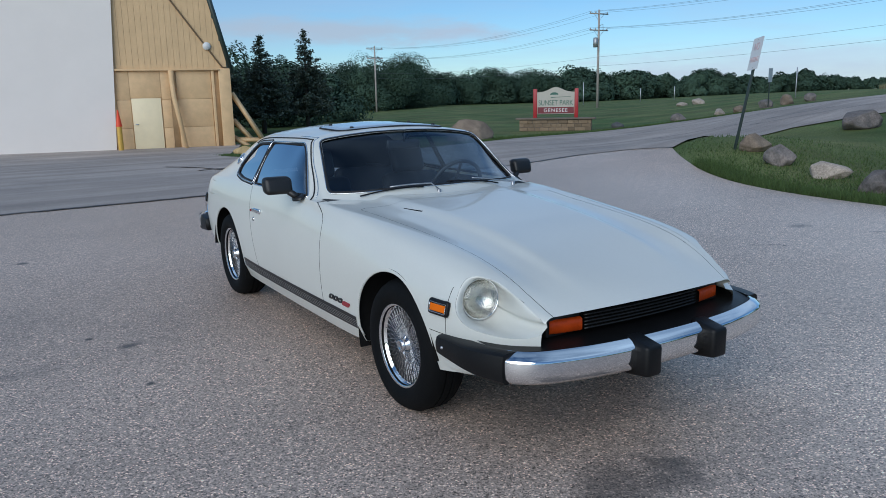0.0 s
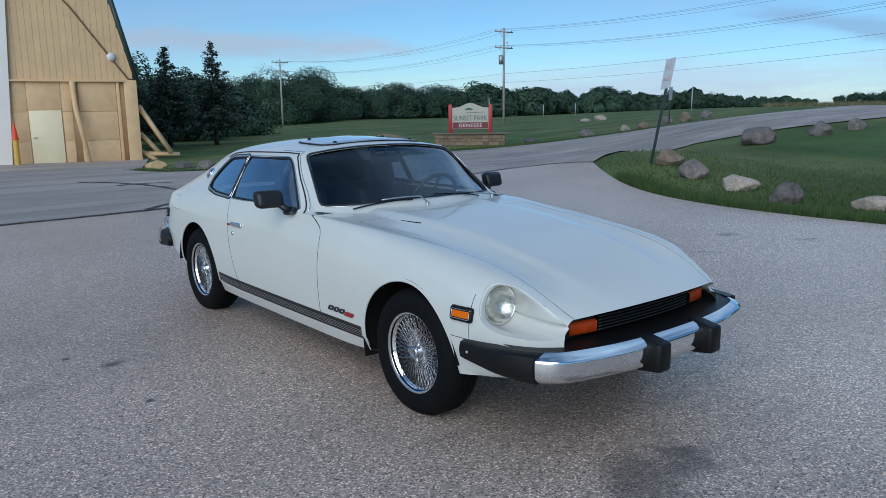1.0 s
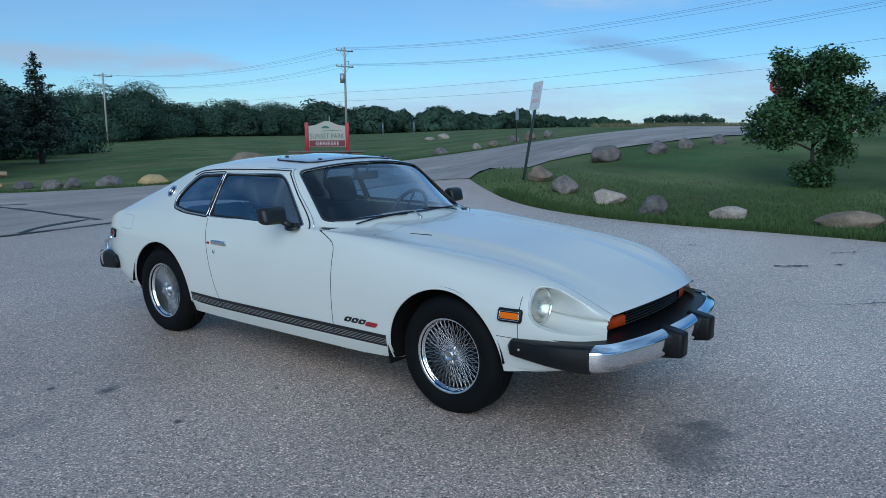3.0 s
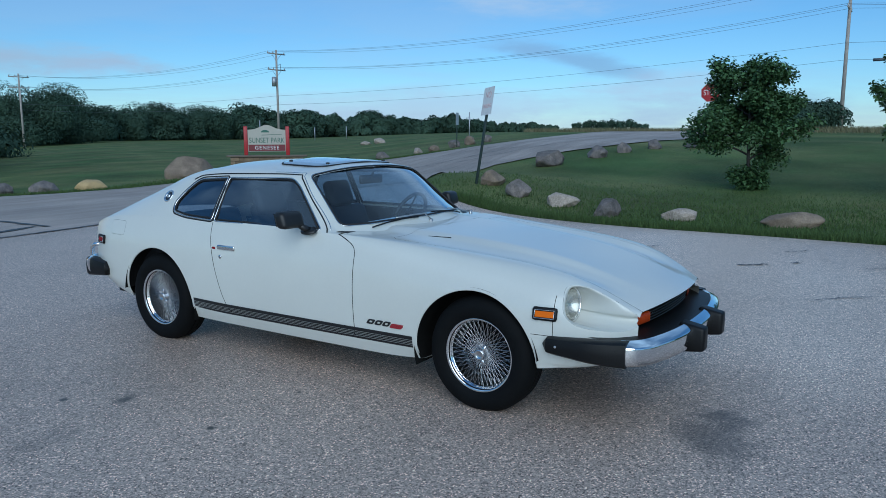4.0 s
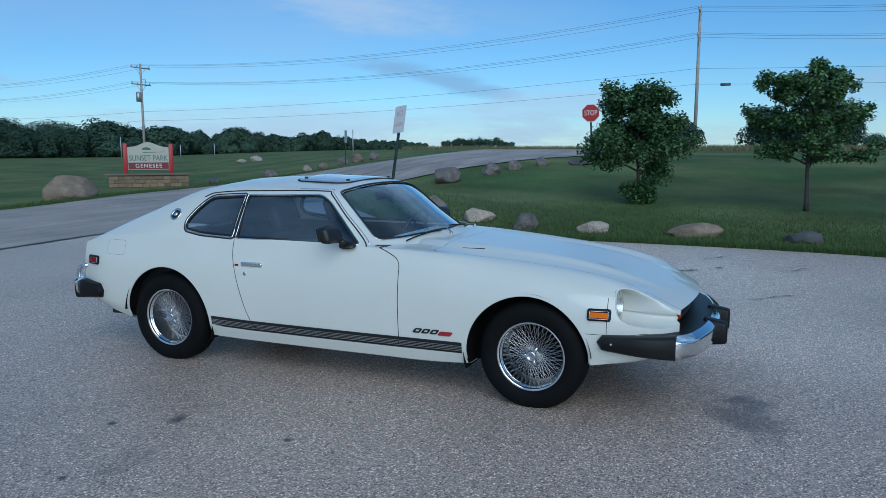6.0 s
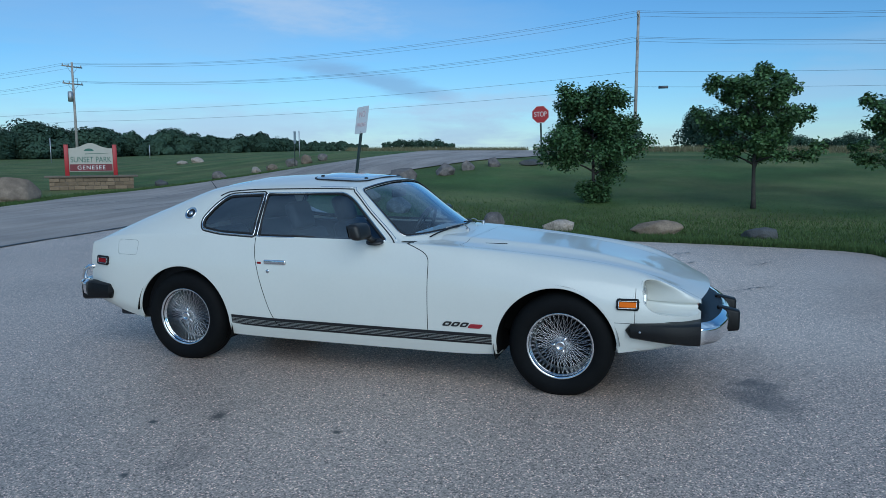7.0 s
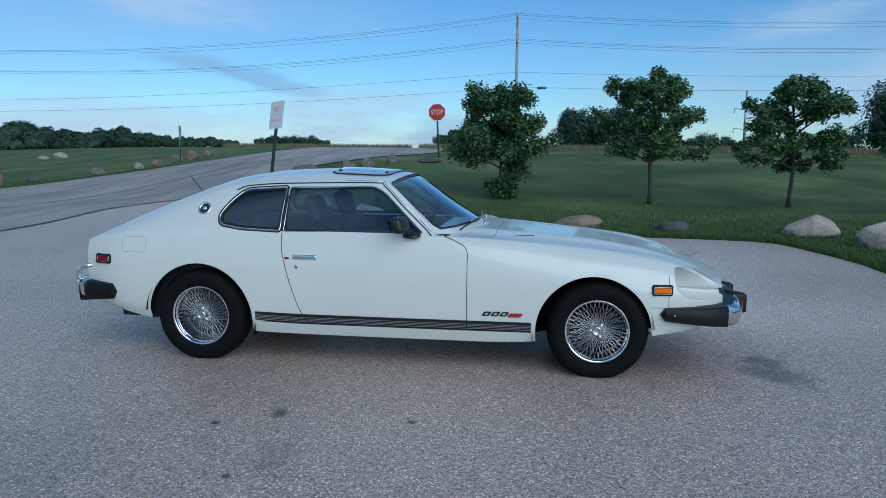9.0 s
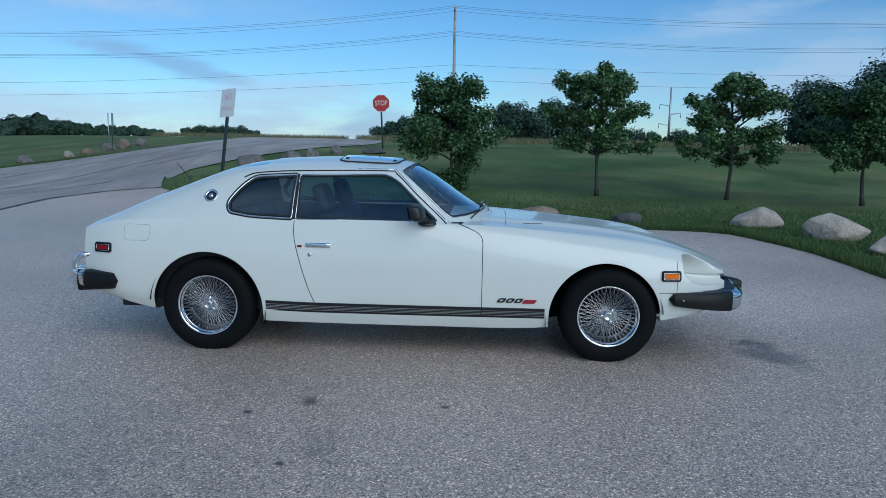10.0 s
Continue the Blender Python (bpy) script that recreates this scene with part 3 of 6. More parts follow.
# stains, darker and paler spots in the lot's asphalt, and its pale aggregate
def blotches(m, spots, color, pale_spots):
    t = m.node_tree
    b = t.nodes["Principled BSDF"]
    src = b.inputs["Base Color"].links[0].from_socket
    tc = t.nodes.new("ShaderNodeTexCoord")
    vor = t.nodes.new("ShaderNodeTexVoronoi")
    vor.inputs["Scale"].default_value = 150
    t.links.new(tc.outputs["Object"], vor.inputs["Vector"])
    no = t.nodes.new("ShaderNodeTexNoise")
    no.inputs["Scale"].default_value, no.inputs["Detail"].default_value = 6.0, 6.0
    t.links.new(tc.outputs["Object"], no.inputs["Vector"])
    broad = t.nodes.new("ShaderNodeTexNoise")
    broad.inputs["Scale"].default_value, broad.inputs["Detail"].default_value = 0.5, 5.0
    t.links.new(tc.outputs["Object"], broad.inputs["Vector"])

    def spot(src, tint, rough, edge, x, y, rx, ry, turn, strength):
        mp = t.nodes.new("ShaderNodeMapping")
        mp.vector_type = "TEXTURE"
        mp.inputs["Location"].default_value, mp.inputs["Rotation"].default_value, mp.inputs["Scale"].default_value = (x, y, 0), (0, 0, turn), (rx, ry, 1)
        t.links.new(tc.outputs["Object"], mp.inputs["Vector"])
        ln = t.nodes.new("ShaderNodeVectorMath")
        ln.operation = "LENGTH"
        t.links.new(mp.outputs["Vector"], ln.inputs[0])
        ad = t.nodes.new("ShaderNodeMath")
        ad.operation = "MULTIPLY_ADD"
        ad.inputs[1].default_value, ad.inputs[2].default_value = 1.9, -0.95
        t.links.new(rough, ad.inputs[0])
        su = t.nodes.new("ShaderNodeMath")
        su.operation = "ADD"
        t.links.new(ln.outputs["Value"], su.inputs[0])
        t.links.new(ad.outputs["Value"], su.inputs[1])
        mr = t.nodes.new("ShaderNodeMapRange")
        for k, v in (("From Min", edge[0]), ("From Max", edge[1]), ("To Min", 0.0), ("To Max", strength)):
            mr.inputs[k].default_value = v
        t.links.new(su.outputs["Value"], mr.inputs["Value"])
        mx = t.nodes.new("ShaderNodeMix")
        mx.data_type = "RGBA"
        mx.inputs["B"].default_value = (*tint, 1)
        t.links.new(mr.outputs["Result"], mx.inputs["Factor"])
        t.links.new(src, mx.inputs["A"])
        return mx.outputs["Result"]

    # broad patches mixed towards a paler tone
    for s in pale_spots:
        src = spot(src, (0.90, 0.76, 0.64), broad.outputs["Fac"], (1.4, 0.2), *s)
    sep = t.nodes.new("ShaderNodeSeparateColor")
    t.links.new(vor.outputs["Color"], sep.inputs["Color"])
    ramp = t.nodes.new("ShaderNodeValToRGB")
    els = ramp.color_ramp.elements
    els[0].position, els[0].color = 0.0, (0.14, 0.135, 0.13, 1)
    els[1].position, els[1].color = 1.0, (2.5, 2.4, 2.3, 1)
    for p, c in ((0.20, 0.62), (0.45, 0.85), (0.75, 1.05), (0.90, 1.45)):
        e = els.new(p)
        e.color = (c, c, c, 1)
    t.links.new(sep.outputs["Red"], ramp.inputs["Fac"])
    mul = t.nodes.new("ShaderNodeVectorMath")
    mul.operation = "MULTIPLY"
    t.links.new(src, mul.inputs[0])
    t.links.new(ramp.outputs["Color"], mul.inputs[1])
    src = mul.outputs["Vector"]
    for s in spots:
        src = spot(src, color, no.outputs["Fac"], (1.15, 0.45), *s)
    t.links.new(src, b.inputs["Base Color"])


blotches(M_APRON, [
    (0.66, 2.50, 0.36, 0.22, 0.75, 0.52), (0.90, 2.62, 0.12, 0.12, 0.3, 0.4), (1.15, 2.95, 0.7, 0.35, 0.5, 0.16),
    (-1.89, 4.28, 0.095, 0.055, 0.9, 0.85), (-2.25, 3.86, 0.22, 0.13, 0.8, 0.24), (-2.53, 3.83, 0.025, 0.025, 0, 0.95),
    (-2.20, 4.42, 0.022, 0.022, 0, 0.95), (-1.53, 3.66, 0.022, 0.022, 0, 0.95), (-1.00, 3.98, 0.016, 0.016, 0, 0.9),
    (-3.87, 6.71, 0.05, 0.05, 0, 0.9), (3.81, 7.84, 0.16, 0.10, 0.4, 0.5),
    (-1.5, 5.0, 1.0, 0.6, 1.0, 0.14), (-3.2, 4.6, 0.9, 0.5, 0.4, 0.16), (0.3, 3.3, 0.8, 0.45, -0.9, 0.22), (-0.2, 0.9, 1.1, 0.5, 0.2, 0.12)], (0.045, 0.042, 0.040), [(4.6, 6.6, 3.6, 2.2, 0.9, 0.40), (3.2, 3.9, 2.2, 1.5, 0.4, 0.28), (3.4, 10.5, 2.6, 1.8, 1.3, 0.22)])

# ---- the car ----
# Its own axes: x ahead, y to its left, z up; the axles at x = 1.30 and -1.30.
CAR = pose(-0.2435, 4.8337, 0, 0, 0, -58.13)
car = thing("car", CAR, "white fastback sports coupe with chrome wire wheels, on pale asphalt", "car")

KX = [-2.14, -2.0, -1.7, -1.3, -0.9, -0.4, 0.1, 0.4, 0.8, 1.3, 1.6, 1.8, 1.95, 2.04, 2.09]
Y_MAX = spl(KX, [0.70, 0.755, 0.80, 0.818, 0.824, 0.826, 0.825, 0.822, 0.816, 0.812, 0.80, 0.772, 0.712, 0.64, 0.575])
Z_MAX = spl([-2.14, -1.3, 0, 1.3, 1.8, 2.09], [0.56, 0.54, 0.53, 0.53, 0.50, 0.475])
Z_SILL = spl(KX, [0.36, 0.335, 0.27, 0.225, 0.205, 0.20, 0.20, 0.20, 0.205, 0.25, 0.275, 0.31, 0.35, 0.375, 0.39])
Y_BELT = spl(KX, [0.665, 0.70, 0.735, 0.754, 0.768, 0.775, 0.770, 0.745, 0.69, 0.62, 0.595, 0.58, 0.555, 0.53, 0.515])
Z_BELT = spl(KX, [0.775, 0.815, 0.855, 0.873, 0.870, 0.868, 0.868, 0.863, 0.842, 0.800, 0.764, 0.716, 0.649, 0.602, 0.578])
ROUND = spl([-2.14, -1.3, -0.4, 0.2, 0.7, 1.3, 2.09], [1.35, 1.1, 1.0, 1.15, 2.0, 2.4, 2.2])
Z_HOOD = spl([0.28, 0.4, 0.55, 0.8, 1.3, 1.6, 1.8, 1.95, 2.04, 2.09], [0.897, 0.892, 0.882, 0.864, 0.819, 0.764, 0.707, 0.655, 0.618, 0.594])


def side_y(x, z):
    """The half width of the lower body at a height."""
    zm, ym = Z_MAX(x), Y_MAX(x)
    if z >= zm:
        t = min(1.0, (z - zm) / (Z_BELT(x) - zm))
        return Y_BELT(x) + (ym - Y_BELT(x)) * (1 - t ** 2.1) ** (1 / ROUND(x))
    t = (zm - z) / (zm - Z_SILL(x))
    return ym - 0.035 * t ** 2 - (0.02 * max(0.0, t - 0.75) / 0.25 if x < 1.6 else 0)


def hood_z(x, y):
    yb, zb = Y_BELT(x), Z_BELT(x)
    q = min(1.0, abs(y) / yb)
    rise = (Z_HOOD(x) - 0.022 - zb) * (1 - q ** 2) - 0.012 * math.exp(-((q - 0.80) / 0.12) ** 2) * min(1, max(0, (2.05 - x) / 0.3)) * min(1, max(0, (x - 0.55) / 0.4))
    w = min(1.0, max(0.0, (0.66 - q) / 0.16))
    return zb + rise + 0.022 * w * w * (3 - 2 * w) * min(1.0, max(0.0, (2.02 - x) / 0.35)) + 0.022 * (1 - q * q) * (1 - min(1.0, max(0.0, (2.02 - x) / 0.35)))


stations = list(np.linspace(-2.14, 2.09, 171))
half = bmesh.new()
rows = []
for x in stations:
    zs, zm, r = Z_SILL(x), Z_MAX(x), []
    ysill = side_y(x, zs)
    r.append((x, ysill - 0.16, zs - 0.015))
    r.append((x, ysill - 0.05, zs - 0.012))
    r.append((x, ysill - 0.012, zs - 0.004))
    for k in range(8):
        z = zs + (zm - zs) * k / 8
        r.append((x, side_y(x, z), z))
    for k in range(17):
        z = zm + (Z_BELT(x) - zm) * math.sin(k / 16 * math.pi / 2)
        r.append((x, side_y(x, z), z))
    rows.append(r)
grid(half, rows)
hood_rows = []
for x in [s for s in stations if s > 0.27]:
    yb = Y_BELT(x)
    bow = 0.060 * min(1.0, max(0.0, (x - 1.3) / 0.79)) ** 2
    r = []
    for k in range(29):
        y = yb * (1 - k / 28)
        q = y / yb
        r.append((x + bow * (1 - q * q), y, hood_z(x, y)))
    hood_rows.append(r)
grid(half, hood_rows)
bmesh.ops.remove_doubles(half, verts=half.verts, dist=2e-4)
bmesh.ops.recalc_face_normals(half, faces=half.faces)
# the tail panel
tail = [v.co.copy() for v in half.verts if abs(v.co.x + 2.14) < 1e-4]
tail.sort(key=lambda c: c.z)

# upper body: windscreen, roof, side windows, hatch
UX = [-2.14, -2.0, -1.8, -1.6, -1.4, -1.25, -1.1, -0.8, -0.5, -0.2, -0.06, 0.12, 0.30]
Y_ROOF = spl(UX, [0.60, 0.595, 0.575, 0.56, 0.55, 0.55, 0.558, 0.575, 0.585, 0.587, 0.592, 0.645, 0.697])
Z_ROOF = spl(UX, [0.79, 0.85, 0.938, 1.015, 1.092, 1.143, 1.172, 1.193, 1.199, 1.193, 1.178, 1.020, 0.862])
Z_TOP = spl(UX, [0.825, 0.893, 0.985, 1.068, 1.145, 1.196, 1.228, 1.256, 1.264, 1.252, 1.222, 1.055, 0.887])
FORE = spl(UX, [-0.03, 0, 0, 0, 0, 0, 0, 0, 0, 0.02, 0.075, 0.165, 0.25])
SOFT = spl(UX, [0.05, 0.06, 0.07, 0.07, 0.07, 0.06, 0.055, 0.05, 0.045, 0.04, 0.03, 0.022, 0.02])


def roof_section(x):
    yb, zb, yq, zq, zc = Y_BELT(x), Z_BELT(x), Y_ROOF(x), Z_ROOF(x), Z_TOP(x)
    P = []
    for k in range(60):
        t = k / 60
        P.append((yb + (yq - yb) * (t - 0.28 * t * (1 - t)), zb + (zq - zb) * t))
    for k in range(91):
        t = 1 - k / 90
        P.append((yq * t, zq + (zc - zq) * (1 - t ** 2.1)))
    P = np.array(P)
    s = np.concatenate([[0], np.cumsum(np.linalg.norm(np.diff(P, axis=0), axis=1))])
    u = np.linspace(0, s[-1], 240)
    Q = np.stack([np.interp(u, s, P[:, 0]), np.interp(u, s, P[:, 1])], 1)
    n = max(1, int(SOFT(x) * 2.5 / (u[1] - u[0])))
    w = np.exp(-0.5 * (np.arange(-n, n + 1) / (n / 2.5)) ** 2)
    w /= w.sum()
    ext = np.concatenate([2 * Q[0] - Q[n:0:-1], Q, (Q[-2:-n - 2:-1] * np.array([-1, 1]))])
    return np.stack([np.convolve(ext[:, k], w, "valid") for k in (0, 1)], 1), s[60] / s[-1]


top = bmesh.new()
rows = []
for x in np.concatenate([np.linspace(0.30, -0.25, 45), np.linspace(-0.27, -2.14, 85)]):
    Q, c = roof_section(x)
    r = []
    f = np.concatenate([np.linspace(0, c * 0.8, 14, endpoint=False), np.linspace(c * 0.8, c + 0.12 * (1 - c), 14, endpoint=False), np.linspace(c + 0.12 * (1 - c), 1, 18)])
    for q in f:
        y, z = np.interp(q, np.linspace(0, 1, len(Q)), Q[:, 0]), np.interp(q, np.linspace(0, 1, len(Q)), Q[:, 1])
        y = 0.0 if q == 1 else y
        k = min(1.0, y / Y_ROOF(x))
        r.append((x + FORE(x) * (1 - k ** 2.2), y, z))
    rows.append(r)
# the scuttle below the windscreen runs down into the bonnet
rows = [[(x + 0.075, y * 1.02, z - 0.040) for x, y, z in rows[0]], [(x + 0.030, y * 1.01, z - 0.012) for x, y, z in rows[0]]] + rows
grid(top, rows)
bmesh.ops.recalc_face_normals(top, faces=top.faces)

from mathutils.bvhtree import BVHTree
TREE_LOW, TREE_TOP = BVHTree.FromBMesh(half), BVHTree.FromBMesh(top)
SX, SZ, SY = (1, 0, 0), (0, 0, 1), (0, 1, 0)


def on_side(tree, pts, out=0.0):
    """Points of a side outline, laid onto the skin."""
    made = []
    for x, z in pts:
        hit = tree.ray_cast(Vector((x, 2, z)), Vector((0, -1, 0)))[0]
        made.append(Vector((x, (hit.y if hit else 0.7) + out, z)))
    return made


def on_top(tree, pts, out=0.0):
    made = []
    for x, y in pts:
        hit = tree.ray_cast(Vector((x, y, 3)), Vector((0, 0, -1)))[0]
        made.append(Vector((x, y, (hit.z if hit else 0.8) + out)))
    return made


def both(name, build, material, label="", parent=None):
    """A part on each side of the car."""
    return [part(name, flipped(build()) if k else build(), material, parent or car, label) for k in (0, 1)]


def circle(cx, cz, r, n=56):
    return [(cx + r * math.cos(k * math.tau / n), cz + r * math.sin(k * math.tau / n)) for k in range(n)]


def rounded(pts, r=0.02, seg=5):
    """The outline with its corners rounded; a corner may carry its own radius."""
    P, out = [np.array(p[:2], float) for p in pts], []
    for i, p in enumerate(P):
        a, b = P[i - 1] - p, P[(i + 1) % len(P)] - p
        rr = pts[i][2] if len(pts[i]) > 2 else r
        rr = min(rr, 0.45 * np.linalg.norm(a), 0.45 * np.linalg.norm(b))
        p0, p1 = p + a / np.linalg.norm(a) * rr, p + b / np.linalg.norm(b) * rr
        for t in np.linspace(0, 1, seg):
            out.append(tuple((1 - t) ** 2 * p0 + 2 * t * (1 - t) * p + t * t * p1))
    return out


# wheel arches
for cx, ra in ((1.285, 0.360), (-1.283, 0.371)):
    bmesh.ops.delete(half, geom=cut_poly(half, circle(cx, 0.288, ra), SX, SZ), context="FACES")
    bmesh.ops.delete(half, geom=[f for f in half.faces if abs(f.calc_center_median().x - cx) < ra - 0.01 and f.calc_center_median().z < 0.288], context="FACES")
# doors
DOOR = rounded([(-0.71, 0.90), (-0.71, 0.77, 0.1), (-0.665, 0.60, 0.1), (-0.60, 0.40, 0.1), (-0.548, 0.297, 0.04), (0.50, 0.297, 0.015), (0.498, 0.80, 0.05), (0.40, 0.846, 0.04), (0.24, 0.90)], 0.03)
SIDE = lambda f: f.calc_center_median().y > 0.5
door_faces = cut_poly(half, DOOR, SX, SZ, SIDE)
cut_poly(half, grown(DOOR, 0.0045), SX, SZ, SIDE)
door_faces = [f for f in half.faces if SIDE(f) and inside([tuple(map(float, p)) for p in DOOR], f.calc_center_median().x, f.calc_center_median().z)]
gap = [f for f in half.faces if SIDE(f) and f not in set(door_faces) and inside([tuple(map(float, p)) for p in grown(DOOR, 0.0045)], f.calc_center_median().x, f.calc_center_median().z)]
bmesh.ops.delete(half, geom=gap, context="FACES")
door_faces = [f for f in half.faces if SIDE(f) and inside([tuple(map(float, p)) for p in DOOR], f.calc_center_median().x, f.calc_center_median().z)]
door_bm = taken(half, door_faces)
# bonnet
HOOD = [(2.3, -0.02), (2.3, 0.512), (2.09, 0.512), (1.95, 0.536), (1.75, 0.556), (1.5, 0.573), (1.2, 0.590), (0.9, 0.612), (0.68, 0.640), (0.645, 0.60), (0.66, 0.3), (0.665, -0.02)]
cut_poly(half, HOOD, SX, SY, lambda f: f.calc_center_median().z > 0.55)
cut_poly(half, grown(HOOD, 0.0026), SX, SY, lambda f: f.calc_center_median().z > 0.55)
hp, hg = [tuple(p) for p in HOOD], [tuple(map(float, p)) for p in grown(HOOD, 0.0026)]
mid = lambda f: f.calc_center_median()
bmesh.ops.delete(half, geom=[f for f in half.faces if mid(f).z > 0.55 and inside(hg, mid(f).x, mid(f).y) and not inside(hp, mid(f).x, mid(f).y)], context="FACES")
hood_bm = taken(half, [f for f in half.faces if mid(f).z > 0.55 and inside(hp, mid(f).x, mid(f).y)])
# louvre slot in the bonnet
VENT = [(0.765, 0.428), (0.770, 0.435), (0.905, 0.402), (0.901, 0.392)]
bmesh.ops.delete(hood_bm, geom=cut_poly(hood_bm, VENT, SX, SY), context="FACES")
# narrow joints: the lamp nacelle, the fuel flap
def groove(bm, outline, width, ea, eb, keep):
    cut_poly(bm, outline, ea, eb, keep)
    cut_poly(bm, grown(outline, width), ea, eb, keep)
    a, b = [tuple(map(float, p)) for p in outline], [tuple(map(float, p)) for p in grown(outline, width)]
    E1, E2 = Vector(ea), Vector(eb)
    bmesh.ops.delete(bm, geom=[f for f in bm.faces if keep(f) and inside(b, mid(f).dot(E1), mid(f).dot(E2)) and not inside(a, mid(f).dot(E1), mid(f).dot(E2))], context="FACES")


groove(half, rounded([(-1.835, 0.715), (-1.665, 0.715), (-1.66, 0.815), (-1.84, 0.815)], 0.025), 0.0014, SX, SZ, SIDE)
bmesh.ops.delete(half, geom=cut_poly(half, [(1.731, 0.45), (1.734, 0.45), (1.734, 0.66), (1.731, 0.66)], SX, SZ, SIDE), context="FACES")
bmesh.ops.delete(half, geom=cut_poly(half, [(1.62, 0.462), (1.735, 0.462), (1.735, 0.465), (1.62, 0.465)], SX, SZ, SIDE), context="FACES")
# headlamp scoops
LAMP = Vector((1.758, 0.634, 0.600))
SCOOP = loop_spline([(1.757, 0.640, 0.705), (1.762, 0.715, 0.680), (1.780, 0.765, 0.585), (1.835, 0.745, 0.525), (1.95, 0.67, 0.503), (2.035, 0.585, 0.503), (2.075, 0.530, 0.540), (2.00, 0.545, 0.600), (1.90, 0.560, 0.652), (1.82, 0.580, 0.688)], 64)
D1 = Vector((-0.66, 0.75, 0))
scoop_poly = [(float(Vector(p).dot(D1)), float(p[2])) for p in SCOOP]
bmesh.ops.delete(half, geom=cut_poly(half, scoop_poly, D1, SZ, lambda f: mid(f).x > 1.7 and mid(f).y > 0.45), context="FACES")
RIM = []
for p in SCOOP:
    hit = TREE_LOW.ray_cast(Vector(p) + Vector((0.75, 0.66, 0)), Vector((-0.75, -0.66, 0)))[0]
    RIM.append(hit or Vector(p))


def scoop_bm():
    bm, rows = bmesh.new(), []
    for s in np.linspace(0, 1, 12):
        r = []
        for b in RIM:
            a = math.atan2(b.z - LAMP.z, b.y - LAMP.y)
            c = Vector((LAMP.x + 0.012, LAMP.y + 0.091 * math.cos(a), LAMP.z + 0.091 * math.sin(a)))
            m = c.lerp(b, 0.5)
            skin = TREE_LOW.ray_cast(m + Vector((0.75, 0.66, 0)), Vector((-0.75, -0.66, 0)))[0]
            m = m.lerp(skin, 0.12 + 0.60 * min(1.0, max(0.0, (b.z - 0.50) / 0.08))) if skin else m
            r.append((1 - s) ** 2 * c + 2 * s * (1 - s) * m + s * s * b)
        rows.append(r)
    grid(bm, rows, True)
    return bm


both("headlamp_scoop", scoop_bm, M_PAINT)

body_bm = mirrored(half)
# tail panel between the two sides
rows = [[(c.x, c.y * k, c.z) for k in np.linspace(1, -1, 15)] for c in tail]
grid(body_bm, rows)
body = part("body", body_bm, M_PAINT, car, "white lower body with flared wheel arches")
sharp(body, 40)
hood = part("bonnet", mirrored(hood_bm), M_PAINT, car, "white bonnet with a raised middle")
sharp(hood, 40)
doors = []
for k in (1, 0):
    d = door_bm.copy()
    ob = part("door", flipped(d) if k else d, M_PAINT, car, "white door with a black stripe low down")
    doors.append(ob)
door_bm.free()
RIGHT_DOOR, LEFT_DOOR = doors

# windows
DOOR_WIN = rounded([(-0.700, 0.880, 0.01), (-0.704, 1.150, 0.015), (-0.135, 1.163, 0.05), (-0.06, 1.125, 0.05), (0.205, 0.880, 0.012)], 0.02)
QUARTER = rounded([(-0.735, 0.884, 0.01), (-0.729, 1.148, 0.012), (-1.015, 1.130, 0.05), (-1.10, 1.055, 0.06), (-1.160, 0.970, 0.035), (-1.145, 0.915, 0.04), (-1.00, 0.893, 0.05)], 0.03)
SCREEN = rounded([(0.500, -0.02), (0.468, 0.28, 0.1), (0.385, 0.50, 0.08), (0.285, 0.645, 0.035), (-0.030, 0.552, 0.035), (0.008, 0.30, 0.1), (0.022, -0.02)], 0.05)
HATCH = rounded([(-0.98, -0.02), (-0.98, 0.44, 0.06), (-1.72, 0.45, 0.06), (-1.75, -0.02)], 0.05)
up_side = lambda f: mid(f).y > 0.45
panes = {}
for name, poly, plane_b, keep in (("side_window", DOOR_WIN, SZ, up_side), ("quarter_window", QUARTER, SZ, up_side)):
    panes[name] = taken(top, cut_poly(top, poly, SX, plane_b, keep))
for name, poly, keep in (("windscreen", SCREEN, lambda f: mid(f).x > -0.3), ("rear_window", HATCH, lambda f: mid(f).x < -0.6)):
    panes[name] = taken(top, cut_poly(top, poly, SX, SY, keep))
roof = part("roof", mirrored(top), M_PAINT, car, "white roof and pillars of the fastback")
sharp(roof, 50)
for name, bm in panes.items():
    for v in bm.verts:
        v.co += Vector((-0.004, -0.006 if "screen" not in name and "rear" not in name else 0, -0.005 if "screen" in name or "rear" in name else 0))
    if name in ("windscreen", "rear_window"):
        part(name, mirrored(bm), M_SCREEN if name == "windscreen" else M_REAR_GLASS, car, "tinted curved glass").visible_shadow = False
    else:
        other = flipped(bm.copy())
        part(name, bm, M_GLASS, car, "tinted side glass").visible_shadow = False
        part(name, other, M_GLASS, car, "tinted side glass").visible_shadow = False


def strip(pts, r, flat=1.0, closed=True):
    return lambda: tube(bmesh.new(), pts, r, 8, closed, flat)


